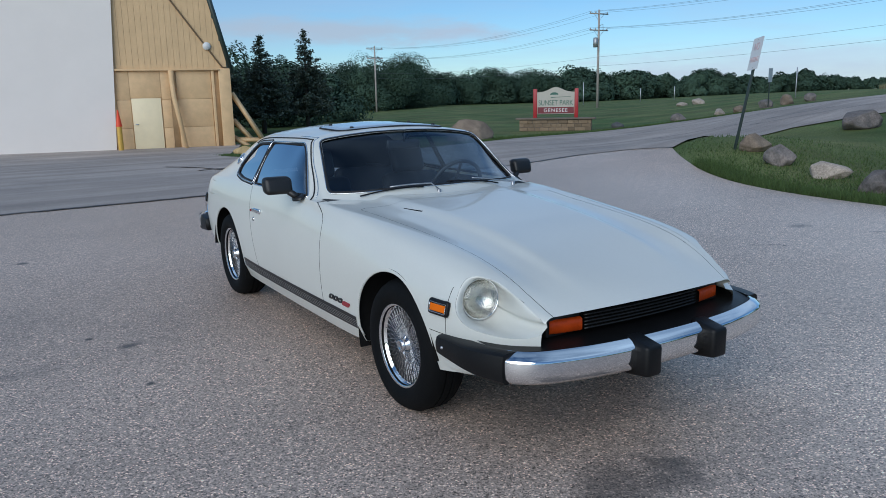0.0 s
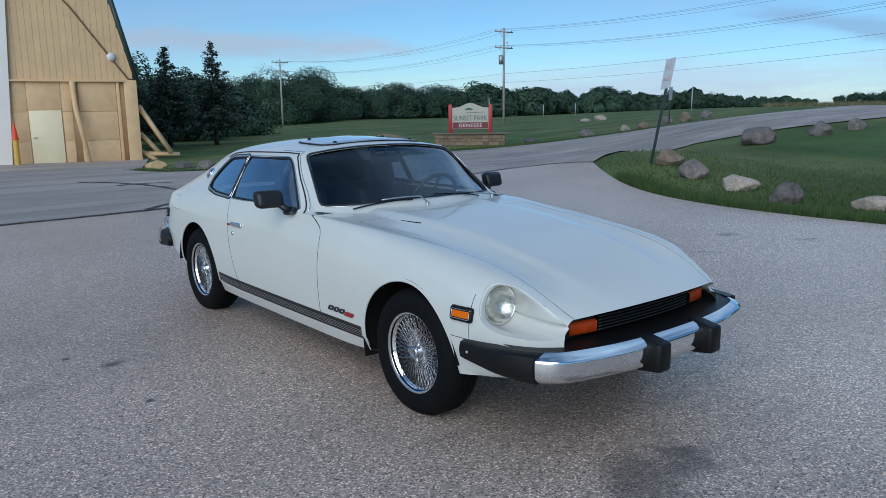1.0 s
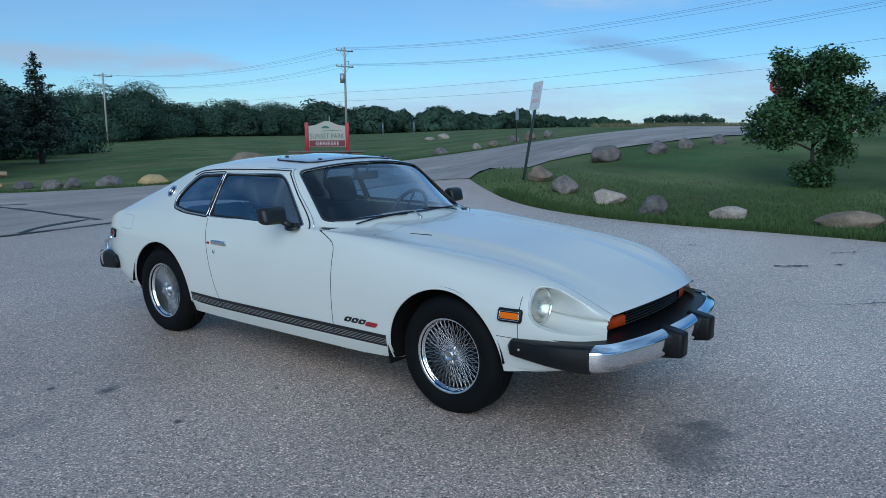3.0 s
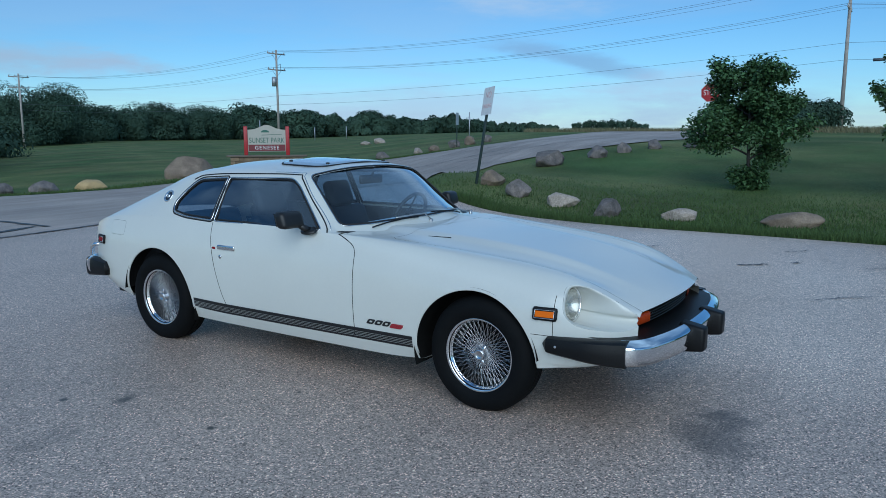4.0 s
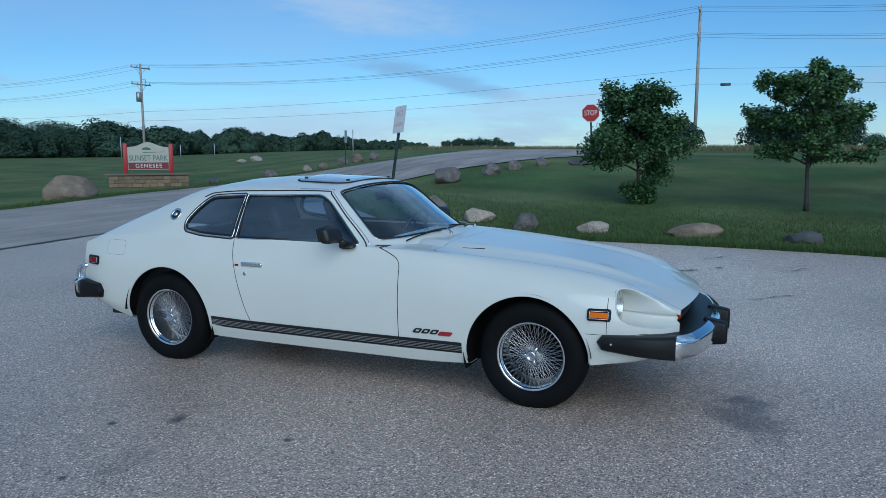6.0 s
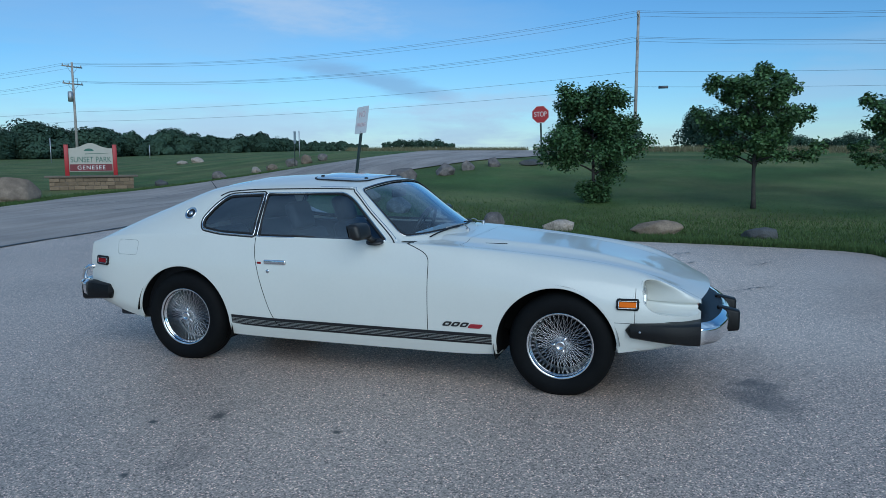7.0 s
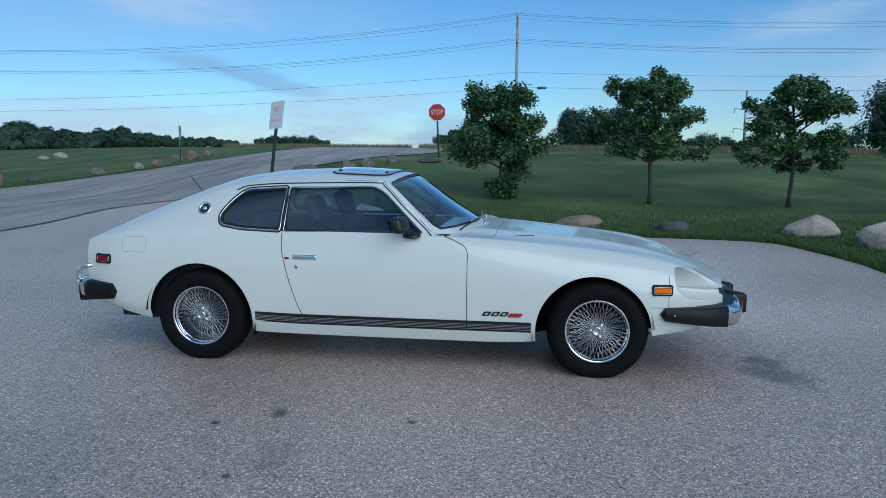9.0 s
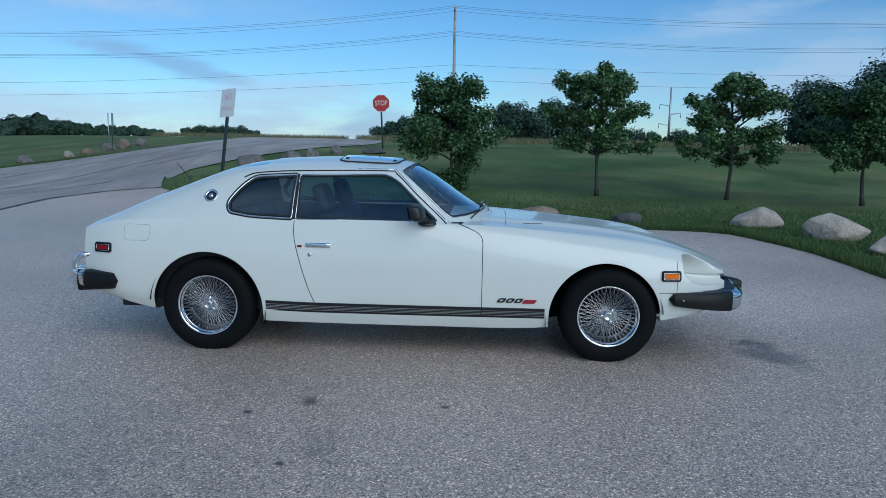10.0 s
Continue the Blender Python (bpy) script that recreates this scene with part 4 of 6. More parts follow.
both("window_trim", strip(on_side(TREE_TOP, grown(DOOR_WIN, 0.004), 0.002), 0.0043), M_CHROME, "bright metal window trim")
both("window_trim", strip(on_side(TREE_TOP, grown(QUARTER, 0.004), 0.002), 0.0046), M_CHROME, "bright metal window trim")
both("window_seal", strip(on_side(TREE_TOP, grown(QUARTER, 0.014), 0.0), 0.005), M_SEAL)
both("window_seal", strip(on_side(TREE_TOP, grown(DOOR_WIN, -0.006), 0.0), 0.006), M_SEAL)
both("window_seal", strip(on_side(TREE_TOP, grown(QUARTER, -0.007), 0.0), 0.007), M_SEAL)
def pillar_cover():
    bm = bmesh.new()
    zs = np.linspace(0.876, 1.155, 9)
    rows = [[p for p in on_side(TREE_TOP, [(x + 0.02 * (z - 0.88) / 0.27 * 0.3, z) for z in zs], 0.0025)] for x in (-0.729, -0.722, -0.715, -0.708)]
    grid(bm, rows)
    return bm


both("pillar_cover", pillar_cover, M_SEAL, "black strip between the side windows")
GUTTER = loop_spline([(-1.085, 1.128), (-1.05, 1.145), (-0.99, 1.160), (-0.72, 1.178), (-0.15, 1.188), (-0.065, 1.165), (0.08, 1.03), (0.265, 0.868)], 60, False)
both("drip_rail", strip(on_side(TREE_TOP, GUTTER, 0.003), 0.0042, closed=False), M_SEAL, "dark rain gutter above the side windows")
both("pillar_trim", strip(on_side(TREE_TOP, [(x + 0.004, z + 0.010) for x, z in GUTTER[30:]], 0.002), 0.0030, closed=False), M_CHROME, "bright metal strip")
scr = [p for p in grown(SCREEN, 0.006) if p[1] >= 0.0]
scr = sorted([p for p in scr], key=lambda p: math.atan2(p[1], p[0] - 0.2))
ring = on_top(TREE_TOP, scr, 0.003)
ring = ring + [Vector((p.x, -p.y, p.z)) for p in reversed(ring)]
part("windscreen_seal", tube(bmesh.new(), ring, [0.0088 if p.z < 0.93 else 0.0048 for p in ring], 8, True), M_SEAL, car, "black rubber seal")
ring2 = on_top(TREE_TOP, sorted([p for p in grown(SCREEN, 0.014) if p[1] >= 0.0], key=lambda p: math.atan2(p[1], p[0] - 0.2)), 0.005)
ring2 = ring2 + [Vector((p.x, -p.y, p.z)) for p in reversed(ring2)]
part("windscreen_trim", tube(bmesh.new(), ring2, 0.003, 8, True), M_CHROME, car, "bright metal trim")

# shell behind the joints, floor and wheel housings
bm = bmesh.new()
for s in (1, -1):
    rows = []
    for x in np.linspace(-0.86, 0.90, 30):
        rows.append([(x, s * (side_y(x, z) - 0.02), z) for z in np.linspace(Z_SILL(x) + 0.02, Z_BELT(x) - 0.02, 8)])
    grid(bm, rows)
part("door_jamb", bm, M_UNDER, car)
bm = bmesh.new()
box(bm, (-0.88, 0.90), (-0.62, 0.62), (0.19, 0.26), 0.01)
box(bm, (-2.05, -1.66), (-0.60, 0.60), (0.38, 0.44), 0.01)
box(bm, (-1.75, 1.75), (-0.40, 0.40), (0.24, 0.32), 0.01)
box(bm, (-0.9, 0.9), (-0.76, 0.76), (0.205, 0.25), 0.01)
box(bm, (0.62, 1.95), (-0.50, 0.50), (0.30, 0.56), 0.02)
part("floor_pan", bm, M_UNDER, car)
for cx, ra in ((1.285, 0.360), (-1.283, 0.371)):
    for s in (1, -1):
        bm = bmesh.new()
        rows = []
        for y in (0.40, 0.60, side_y(cx, 0.6) - 0.012):
            rows.append([(cx + (ra + 0.012) * math.cos(a), s * y, 0.288 + (ra + 0.012) * math.sin(a)) for a in (np.linspace(0.10, math.pi + 0.28, 48) if cx > 0 else np.linspace(-0.28, math.pi - 0.10, 48))])
        vs = grid(bm, rows)
        bm.faces.new(vs[0])
        part("wheel_housing", bm, M_UNDER, car)
        bm = bmesh.new()
        pts = [(cx + (ra - 0.002) * math.cos(a), 0, 0.288 + (ra - 0.002) * math.sin(a)) for a in np.linspace(-0.15, math.pi + 0.12, 50)]
        pts = [Vector((x, s * (side_y(x, z) - 0.004), z)) for x, _, z in pts if z > Z_SILL(x) - 0.003]
        part("arch_lip", tube(bm, pts, 0.0042, 6), M_PAINT, car)

# stripes low on the sides: dark bands with fine gaps
for s in (1, -1):
    for z0, z1 in ((0.321, 0.343), (0.3115, 0.3190), (0.3020, 0.3095), (0.2925, 0.3000), (0.276, 0.2905)):
        bm, rows = bmesh.new(), []
        for x in np.linspace(-0.895, 0.905, 61):
            d = 0.0 if x > -0.6 else 0.006 * (-0.6 - x) / 0.3
            rows.append([(x, s * (side_y(x, z) + 0.0022), z + d) for z in (z0, z1)])
        grid(bm, rows)
        part("side_stripe", bm, M_STRIPE, car, "black pinstripe film")

# badge on the wing: three dark slanted bars run together, and a red one behind them
for x0, x1, z0, z1, m_ in ((0.592, 0.640, 0.378, 0.407, M_BADGE_DARK), (0.648, 0.694, 0.378, 0.407, M_BADGE_DARK), (0.702, 0.748, 0.378, 0.407, M_BADGE_DARK), (0.756, 0.838, 0.374, 0.400, M_BADGE_RED)):
    outer = rounded([(x + (z - 0.376) * 0.75, z) for x, z in ((x0, z0), (x1, z0), (x1, z1), (x0, z1))], 0.012, 4)
    cx, cz = sum(p[0] for p in outer) / len(outer), sum(p[1] for p in outer) / len(outer)
    hole = 0.42 if m_ is M_BADGE_DARK else 0.02
    rings = [[(cx + (x - cx) * k, -side_y(x, z) - d, cz + (z - cz) * k) for x, z in outer] for k, d in ((1.0, 0.0), (1.0, 0.005), (0.94, 0.006), (hole + 0.06, 0.006), (hole, 0.001))]
    bm = bmesh.new()
    grid(bm, rings, True)
    part("badge_bar", bm, m_, car, "small wing badge", smooth=False)

# round emblem on the rear pillar
for s in (1, -1):
    c = on_side(TREE_TOP, [(-1.288, 1.005)])[0]
    n = Vector((-0.12, 0.82, 0.56)).normalized()
    m_ = Matrix.Translation((c.x, s * c.y, c.z)) @ Vector((n.x, s * n.y, n.z)).to_track_quat("Z", "Y").to_matrix().to_4x4()
    emblem = part("pillar_emblem", lathe(bmesh.new(), [(0.047, -0.004), (0.048, 0.004), (0.044, 0.009), (0.036, 0.006), (0.034, 0.004)], 32, m_), M_CHROME, car, "round chrome emblem")
    part("emblem_disc", lathe(bmesh.new(), [(0.035, 0.003), (0.028, 0.005), (0.016, 0.0045)], 32, m_), M_BADGE_DARK, emblem)
    part("emblem_centre", lathe(bmesh.new(), [(0.017, 0.003), (0.015, 0.010), (0.0005, 0.012)], 24, m_), M_CHROME_DULL, emblem)

# door handles and locks
for s, d in ((-1, RIGHT_DOOR), (1, LEFT_DOOR)):
    y = side_y(-0.55, 0.715)
    bm = bmesh.new()
    box(bm, (-0.632, -0.468), (s * y - 0.012, s * y + 0.012), (0.700, 0.732), 0.009, seg=3)
    part("door_handle", bm, M_CHROME, d, "chrome flap handle")
    bm = bmesh.new()
    box(bm, (-0.685, -0.655), (s * y - 0.006, s * y + 0.006), (0.700, 0.714), 0.004)
    part("handle_button", bm, M_RED, d)
    bm = bmesh.new()
    lathe(bm, [(0.0125, -0.006), (0.0125, 0.004), (0.009, 0.006), (0.0005, 0.006)], 20, Matrix.Translation((-0.603, s * side_y(-0.603, 0.655), 0.655)) @ pose(0, 0, 0, -90 * s, 0, 0))
    part("door_lock", bm, M_CHROME_DULL, d)

# door mirrors
for s, d in ((-1, RIGHT_DOOR), (1, LEFT_DOOR)):
    bm = bmesh.new()
    box(bm, (0.045, 0.125), (0.805, 0.965), (0.895, 0.995), 0.028, seg=4)
    for v in bm.verts:
        v.co.x += (0.95 - v.co.z) * 0.25 + (0.9 - v.co.y) * 0.12
        v.co.y *= s
    if s < 0:
        bmesh.ops.reverse_faces(bm, faces=bm.faces)
    shell = part("door_mirror", bm, M_PLASTIC, d, "black plastic mirror shell")
    bm = bmesh.new()
    y0 = s * 0.775
    tube(bm, [(0.14, y0, 0.872), (0.135, s * 0.80, 0.885), (0.115, s * 0.835, 0.915)], [0.024, 0.020, 0.020], 10)
    lathe(bm, [(0.045, 0.0), (0.043, 0.010), (0.03, 0.016), (0.001, 0.016)], 24, Matrix.Translation((0.145, s * 0.782, 0.868)) @ pose(0, 0, 0, -25 * s, 0, 0) @ Matrix.Diagonal((1.3, 0.8, 1, 1)))
    part("mirror_foot", bm, M_PLASTIC, shell)
    bm = bmesh.new()
    rows = [[(0.052 + (0.95 - z) * 0.25 + (0.9 - y) * 0.12, s * y, z) for y in (0.82, 0.95)] for z in (0.908, 0.982)]
    for r in rows:
        r[:] = [(x - 0.0105, y, z) for x, y, z in r]
    grid(bm, rows)
    part("mirror_glass", bm, M_CHROME, shell)

# headlamps
for s in (1, -1):
    m_ = Matrix.Translation((LAMP.x, s * LAMP.y, LAMP.z)) @ pose(0, 0, 0, 0, 86, 6 * s)
    lamp = part("headlight", lathe(bmesh.new(), [(0.091, -0.02), (0.092, 0.010), (0.087, 0.017), (0.082, 0.014), (0.081, 0.0)], 48, m_), M_CHROME, car, "round headlight with a chrome ring")
    part("lamp_seal", lathe(bmesh.new(), [(0.090, -0.004), (0.0955, 0.002), (0.0955, 0.010), (0.092, 0.014)], 48, m_), M_SEAL, lamp)
    part("reflector", lathe(bmesh.new(), [(0.081, 0.004), (0.068, -0.02), (0.045, -0.038), (0.012, -0.045), (0.0005, -0.045)], 40, m_), M_REFLECT, lamp)
    part("lens", lathe(bmesh.new(), [(0.082, 0.008), (0.068, 0.020), (0.045, 0.029), (0.02, 0.033), (0.0005, 0.034)], 40, m_), M_LAMP_GLASS, lamp).visible_shadow = False

# marker lamps: amber ahead, red behind
for x0, x1, z0, z1, m_, lab in ((1.640, 1.744, 0.550, 0.595, M_ORANGE, "amber side marker lamp"), (-2.037, -1.933, 0.638, 0.682, M_RED, "red side marker lamp")):
    for s in (1, -1):
        bm, seal = bmesh.new(), bmesh.new()
        rows, edge = [], []
        for x in np.linspace(x0, x1, 8):
            rows.append([(x, s * (side_y(x, z) + 0.015), z) for z in np.linspace(z0 + 0.008, z1 - 0.008, 5)])
        grid(bm, rows)
        for b, e in (((x0, z0), (x1, z0)), ((x1, z0), (x1, z1)), ((x1, z1), (x0, z1)), ((x0, z1), (x0, z0))):
            for t in np.linspace(0, 1, 8, endpoint=False):
                x, z = b[0] + (e[0] - b[0]) * t, b[1] + (e[1] - b[1]) * t
                edge.append(Vector((x, s * (side_y(x, z) + 0.006), z)))
        edge = [Vector(p) for p in loop_spline(edge[::2], 44)]
        rim = part("side_marker", tube(seal, edge, 0.011, 8, True, up=Vector((0, 1, 0))), M_RUBBER, car, lab)
        part("lens", bm, m_, rim)
        part("bezel", tube(bmesh.new(), [Vector((p.x * 0.94 + 0.06 * (x0 + x1) / 2, p.y + s * 0.009, p.z * 0.88 + 0.12 * (z0 + z1) / 2)) for p in edge], 0.0022, 6, True, up=Vector((0, 1, 0))), M_CHROME_DULL, rim)

# nose: grille, indicators, filler plate
bm = bmesh.new()
box(bm, (1.96, 2.02), (-0.50, 0.50), (0.40, 0.565), 0.0)
box(bm, (1.70, 2.05), (-0.56, 0.56), (0.37, 0.41), 0.0)
part("grille_cavity", bm, M_UNDER, car)
for k in range(5):
    z = 0.490 + 0.0145 * k
    pts = [(2.035 + 0.06 * (1 - (y / 0.52) ** 2), y, z + 0.010 * (1 - (y / 0.52) ** 2)) for y in np.linspace(-0.335, 0.335, 25)]
    part("grille_bar", tube(bmesh.new(), pts, 0.0058, 6, flat=0.8), M_PLASTIC, car, "dark horizontal grille bar")
for s in (1, -1):
    bm, lens = bmesh.new(), bmesh.new()
    def nose(y, off=0.0):
        return 2.034 + 0.06 * (1 - (y / 0.52) ** 2) + off
    rows = [[(nose(y, 0.012), s * y, z) for y in np.linspace(0.352, 0.500, 8)] for z in (0.489, 0.498, 0.522, 0.543, 0.549)]
    rows[0] = [(x - 0.014, y, z) for x, y, z in rows[0]]
    rows[-1] = [(x - 0.014, y, z) for x, y, z in rows[-1]]
    grid(lens, rows)
    box(bm, (1.99, 2.045), (min(s * 0.335, s * 0.512), max(s * 0.335, s * 0.512)), (0.478, 0.568), 0.006)
    ind = part("indicator", bm, M_PLASTIC, car, "amber front indicator lamp")
    part("lens", lens, M_INDICATOR, ind)
bm = bmesh.new()
rows = []
for y in np.linspace(-0.74, 0.74, 41):
    back = 1.98 if abs(y) < 0.6 else 1.98 - (abs(y) - 0.6) * 1.2
    q = abs(y) / 0.76
    front = 2.238 - 0.180 * q ** 3
    rows.append([(back, y, 0.480), (back + (front - back) * 0.4, y, 0.474), (front - 0.03, y, 0.468), (front, y, 0.466), (front, y, 0.36)])
grid(bm, rows)
part("bumper_filler", bm, M_RUBBER, car, "black filler plate above the front bumper")
# white apron below the bumper
bm, rows = bmesh.new(), []
for a in np.linspace(-math.pi / 2, math.pi / 2, 49):
    y, x = math.copysign(abs(math.sin(a)) ** 0.77, a), max(0.0, math.cos(a)) ** 0.77
    rows.append([(1.635 + (0.455 - d) * x - 0.02 * (d > 0.02), (0.772 - d) * y, z + 0.03 * x) for d, z in ((0.0, 0.43), (0.0, 0.345), (0.004, 0.315), (0.016, 0.292), (0.045, 0.277), (0.12, 0.272))])
grid(bm, rows)
part("front_apron", bm, M_PAINT, car, "white apron below the bumper")


def bar(path, section):
    """A bumper bar: section points (out, z) swept along a plan path."""
    bm, rows = bmesh.new(), []
    P = [np.array(p, float) for p in path]
    for i, p in enumerate(P):
        t = P[min(i + 1, len(P) - 1)] - P[max(i - 1, 0)]
        n = np.array([t[1], -t[0]]) / np.linalg.norm(t)
        rows.append([(p[0] + n[0] * o, p[1] + n[1] * o, z) for o, z in section])
    vs = grid(bm, rows, True)
    bm.faces.new(vs[0])
    bm.faces.new(reversed(vs[-1]))
    bmesh.ops.recalc_face_normals(bm, faces=bm.faces)
    return bm


PLAN = [(2.065, -0.738), (2.115, -0.710), (2.168, -0.64), (2.203, -0.53), (2.235, -0.38), (2.254, -0.2), (2.260, 0)]
PLAN = loop_spline(PLAN + [(x, -y) for x, y in reversed(PLAN[:-1])], 80, False)
SECT = [(-0.035, 0.470), (-0.030, 0.475), (-0.010, 0.468), (0.012, 0.455), (0.018, 0.449), (0.020, 0.441), (0.020, 0.405), (0.017, 0.374), (0.008, 0.358), (-0.010, 0.350), (-0.03, 0.356)]
bumper = sharp(part("front_bumper", bar(PLAN, SECT), M_CHROME, car, "chrome front bumper with black rubber ends"), 50)
for s in (1, -1):
    bm, rows = bmesh.new(), []
    for t in np.linspace(0, 1, 16):
        x = 1.685 + (2.090 - 1.685) * t
        y = s * (0.815 - 0.062 * max(0, (t - 0.45) / 0.55) ** 2)
        g = math.sqrt(max(0.0, 1 - (1 - min(1, t / 0.10)) ** 2)) * 0.9 + 0.1
        zc, hh = 0.425 - 0.012 * t, (0.040 + 0.022 * t) * g
        rows.append([(x, y + s * a * 0.032 * g - s * 0.022, zc + b * hh) for a, b in ((-1.4, -1), (0.4, -1), (0.85, -0.8), (1.0, -0.2), (1.0, 0.3), (0.8, 0.85), (0.3, 1), (-1.4, 1))])
    vs = grid(bm, rows, True)
    bm.faces.new(vs[0]), bm.faces.new(vs[-1])
    bmesh.ops.recalc_face_normals(bm, faces=bm.faces)
    end = sharp(part("bumper_end", bm, M_RUBBER, bumper, "black rubber bumper end"), 40)
    part("bolt", lathe(bmesh.new(), [(0.007, -0.004), (0.006, 0.004), (0.0005, 0.005)], 12, Matrix.Translation((1.765, s * 0.826, 0.425)) @ pose(0, 0, 0, -90 * s, 0, 0)), M_STEEL, end)
    bm = bmesh.new()
    box(bm, (2.19, 2.326), (s * 0.195 - 0.045, s * 0.195 + 0.045), (0.322, 0.484), 0.020, seg=3)
    for v in bm.verts:
        if v.co.x > 2.27:
            v.co.z = 0.388 + (v.co.z - 0.388) * 0.80
    sharp(part("overrider", bm, M_RUBBER, bumper, "black rubber overrider"), 40)

# rear bumper
RPLAN = [(-2.10, 0.79), (-2.16, 0.765), (-2.21, 0.70), (-2.24, 0.55), (-2.26, 0.3), (-2.265, 0)]
RPLAN = loop_spline(RPLAN + [(x, -y) for x, y in reversed(RPLAN[:-1])], 60, False)
rear = sharp(part("rear_bumper", bar(RPLAN, [(o, z + 0.045) for o, z in SECT]), M_CHROME, car, "chrome rear bumper with black rubber ends"), 50)
for s in (1, -1):
    bm, rows = bmesh.new(), []
    for t in np.linspace(0, 1, 12):
        x = -1.888 - 0.262 * t
        g = math.sqrt(max(0.0, 1 - (1 - min(1, t / 0.12)) ** 2)) * 0.9 + 0.1
        zc, hh = 0.441, (0.050 + 0.020 * t) * g
        y = s * (0.795 - 0.01 * t)
        rows.append([(x, y + s * a * 0.032 * g - s * 0.02, zc + b * hh) for a, b in ((-1.4, -1), (0.4, -1), (0.85, -0.8), (1.0, -0.2), (1.0, 0.3), (0.8, 0.85), (0.3, 1), (-1.4, 1))])
    vs = grid(bm, rows, True)
    bm.faces.new(vs[0]), bm.faces.new(vs[-1])
    bmesh.ops.recalc_face_normals(bm, faces=bm.faces)
    sharp(part("bumper_end", bm, M_RUBBER, rear, "black rubber bumper end"), 40)
    part("bumper_guard", tube(bmesh.new(), [(-2.215, s * 0.68, 0.48), (-2.215, s * 0.70, 0.53), (-2.19, s * 0.71, 0.575), (-2.15, s * 0.71, 0.60), (-2.09, s * 0.70, 0.605)], 0.017, 10), M_CHROME, rear, "chrome bumper guard")

# sunroof lid, a little raised
lid = bmesh.new()
LID = rounded([(-0.085, 0.0), (-0.10, 0.33, 0.06), (-0.14, 0.375, 0.04), (-0.45, 0.375, 0.05), (-0.49, 0.33, 0.06), (-0.505, 0.0), (-0.49, -0.33, 0.06), (-0.45, -0.375, 0.05), (-0.14, -0.375, 0.04), (-0.10, -0.33, 0.06)], 0.05)
rows = []
for k, up in ((1.0, 0.002), (1.0, 0.007), (0.985, 0.010), (0.80, 0.012), (0.5, 0.013), (0.2, 0.0135)):
    rows.append([Vector((-0.285 + (p.x + 0.285) * k, p.y * k, 0)) for p in (Vector((x, y, 0)) for x, y in LID)])
    rows[-1] = [Vector((v.x, v.y, on_top(TREE_TOP, [(v.x, abs(v.y))])[0].z + up)) for v in rows[-1]]
vs = grid(lid, rows, True)
lid.faces.new(vs[-1])
sunroof = part("sunroof", lid, mat("sunroof_glass", (0.30, 0.38, 0.46), 0.06, coat=1.0, vary=0.03, vary_scale=3), car, "slightly raised glass sunroof panel with a dark edge")
sharp(sunroof, 40)
edge = on_top(TREE_TOP, [(x, abs(y)) for x, y in grown(LID, 0.006)], 0.002)
edge = [Vector((p.x, math.copysign(p.y, q[1]), p.z)) for p, q in zip(edge, grown(LID, 0.006))]
part("sunroof_seal", tube(bmesh.new(), edge, 0.0065, 8, True), M_SEAL, sunroof)
for x, y in ((-0.12, 0.30), (-0.12, -0.30), (-0.45, 0.30), (-0.45, -0.30)):
    z = on_top(TREE_TOP, [(x, abs(y))])[0].z + 0.010
    part("knob", lathe(bmesh.new(), [(0.013, 0), (0.012, 0.010), (0.0005, 0.011)], 14, Matrix.Translation((x, y, z))), M_PLASTIC, sunroof)

# wipers
pivots = ((-0.07, -0.52), (0.50, 0.02))
for (ya, yb) in pivots:
    root = Vector((0.545 - 0.17 * ya * ya, ya, 0.893))
    pts = []
    for t in np.linspace(0, 1, 12):
        y = ya + (yb - ya) * t
        x = 0.520 - 0.20 * abs(y) ** 1.6 - 0.03 * t
        pts.append(on_top(TREE_TOP, [(x, abs(y))])[0])
        pts[-1].y = y
        pts[-1].z += 0.018
    wiper = part("wiper", tube(bmesh.new(), [root + Vector((0, 0, 0.008))] + [p + Vector((0.012, 0, 0.012)) for p in pts[1:8]], 0.0042, 6), M_WIPER, car, "windscreen wiper")
    part("wiper_blade", tube(bmesh.new(), [p - Vector((0, 0, 0.006)) for p in pts[2:]], 0.0045, 6), M_RUBBER, wiper)
    part("wiper_cap", lathe(bmesh.new(), [(0.012, -0.015), (0.011, 0.008), (0.0005, 0.012)], 16, Matrix.Translation(root)), M_WIPER, wiper)
# tray under the bonnet louvres
for s in (1, -1):
    bm = bmesh.new()
    box(bm, (0.70, 0.94), (min(s * 0.36, s * 0.46), max(s * 0.36, s * 0.46)), (0.80, 0.815), 0)
    part("vent_tray", bm, M_UNDER, car)

# aerial on the far rear wing
part("aerial", tube(bmesh.new(), [(-1.81, 0.69, 0.85), (-2.07, 0.69, 1.17)], [0.005, 0.003], 6), M_BADGE_DARK, car, "short black aerial")

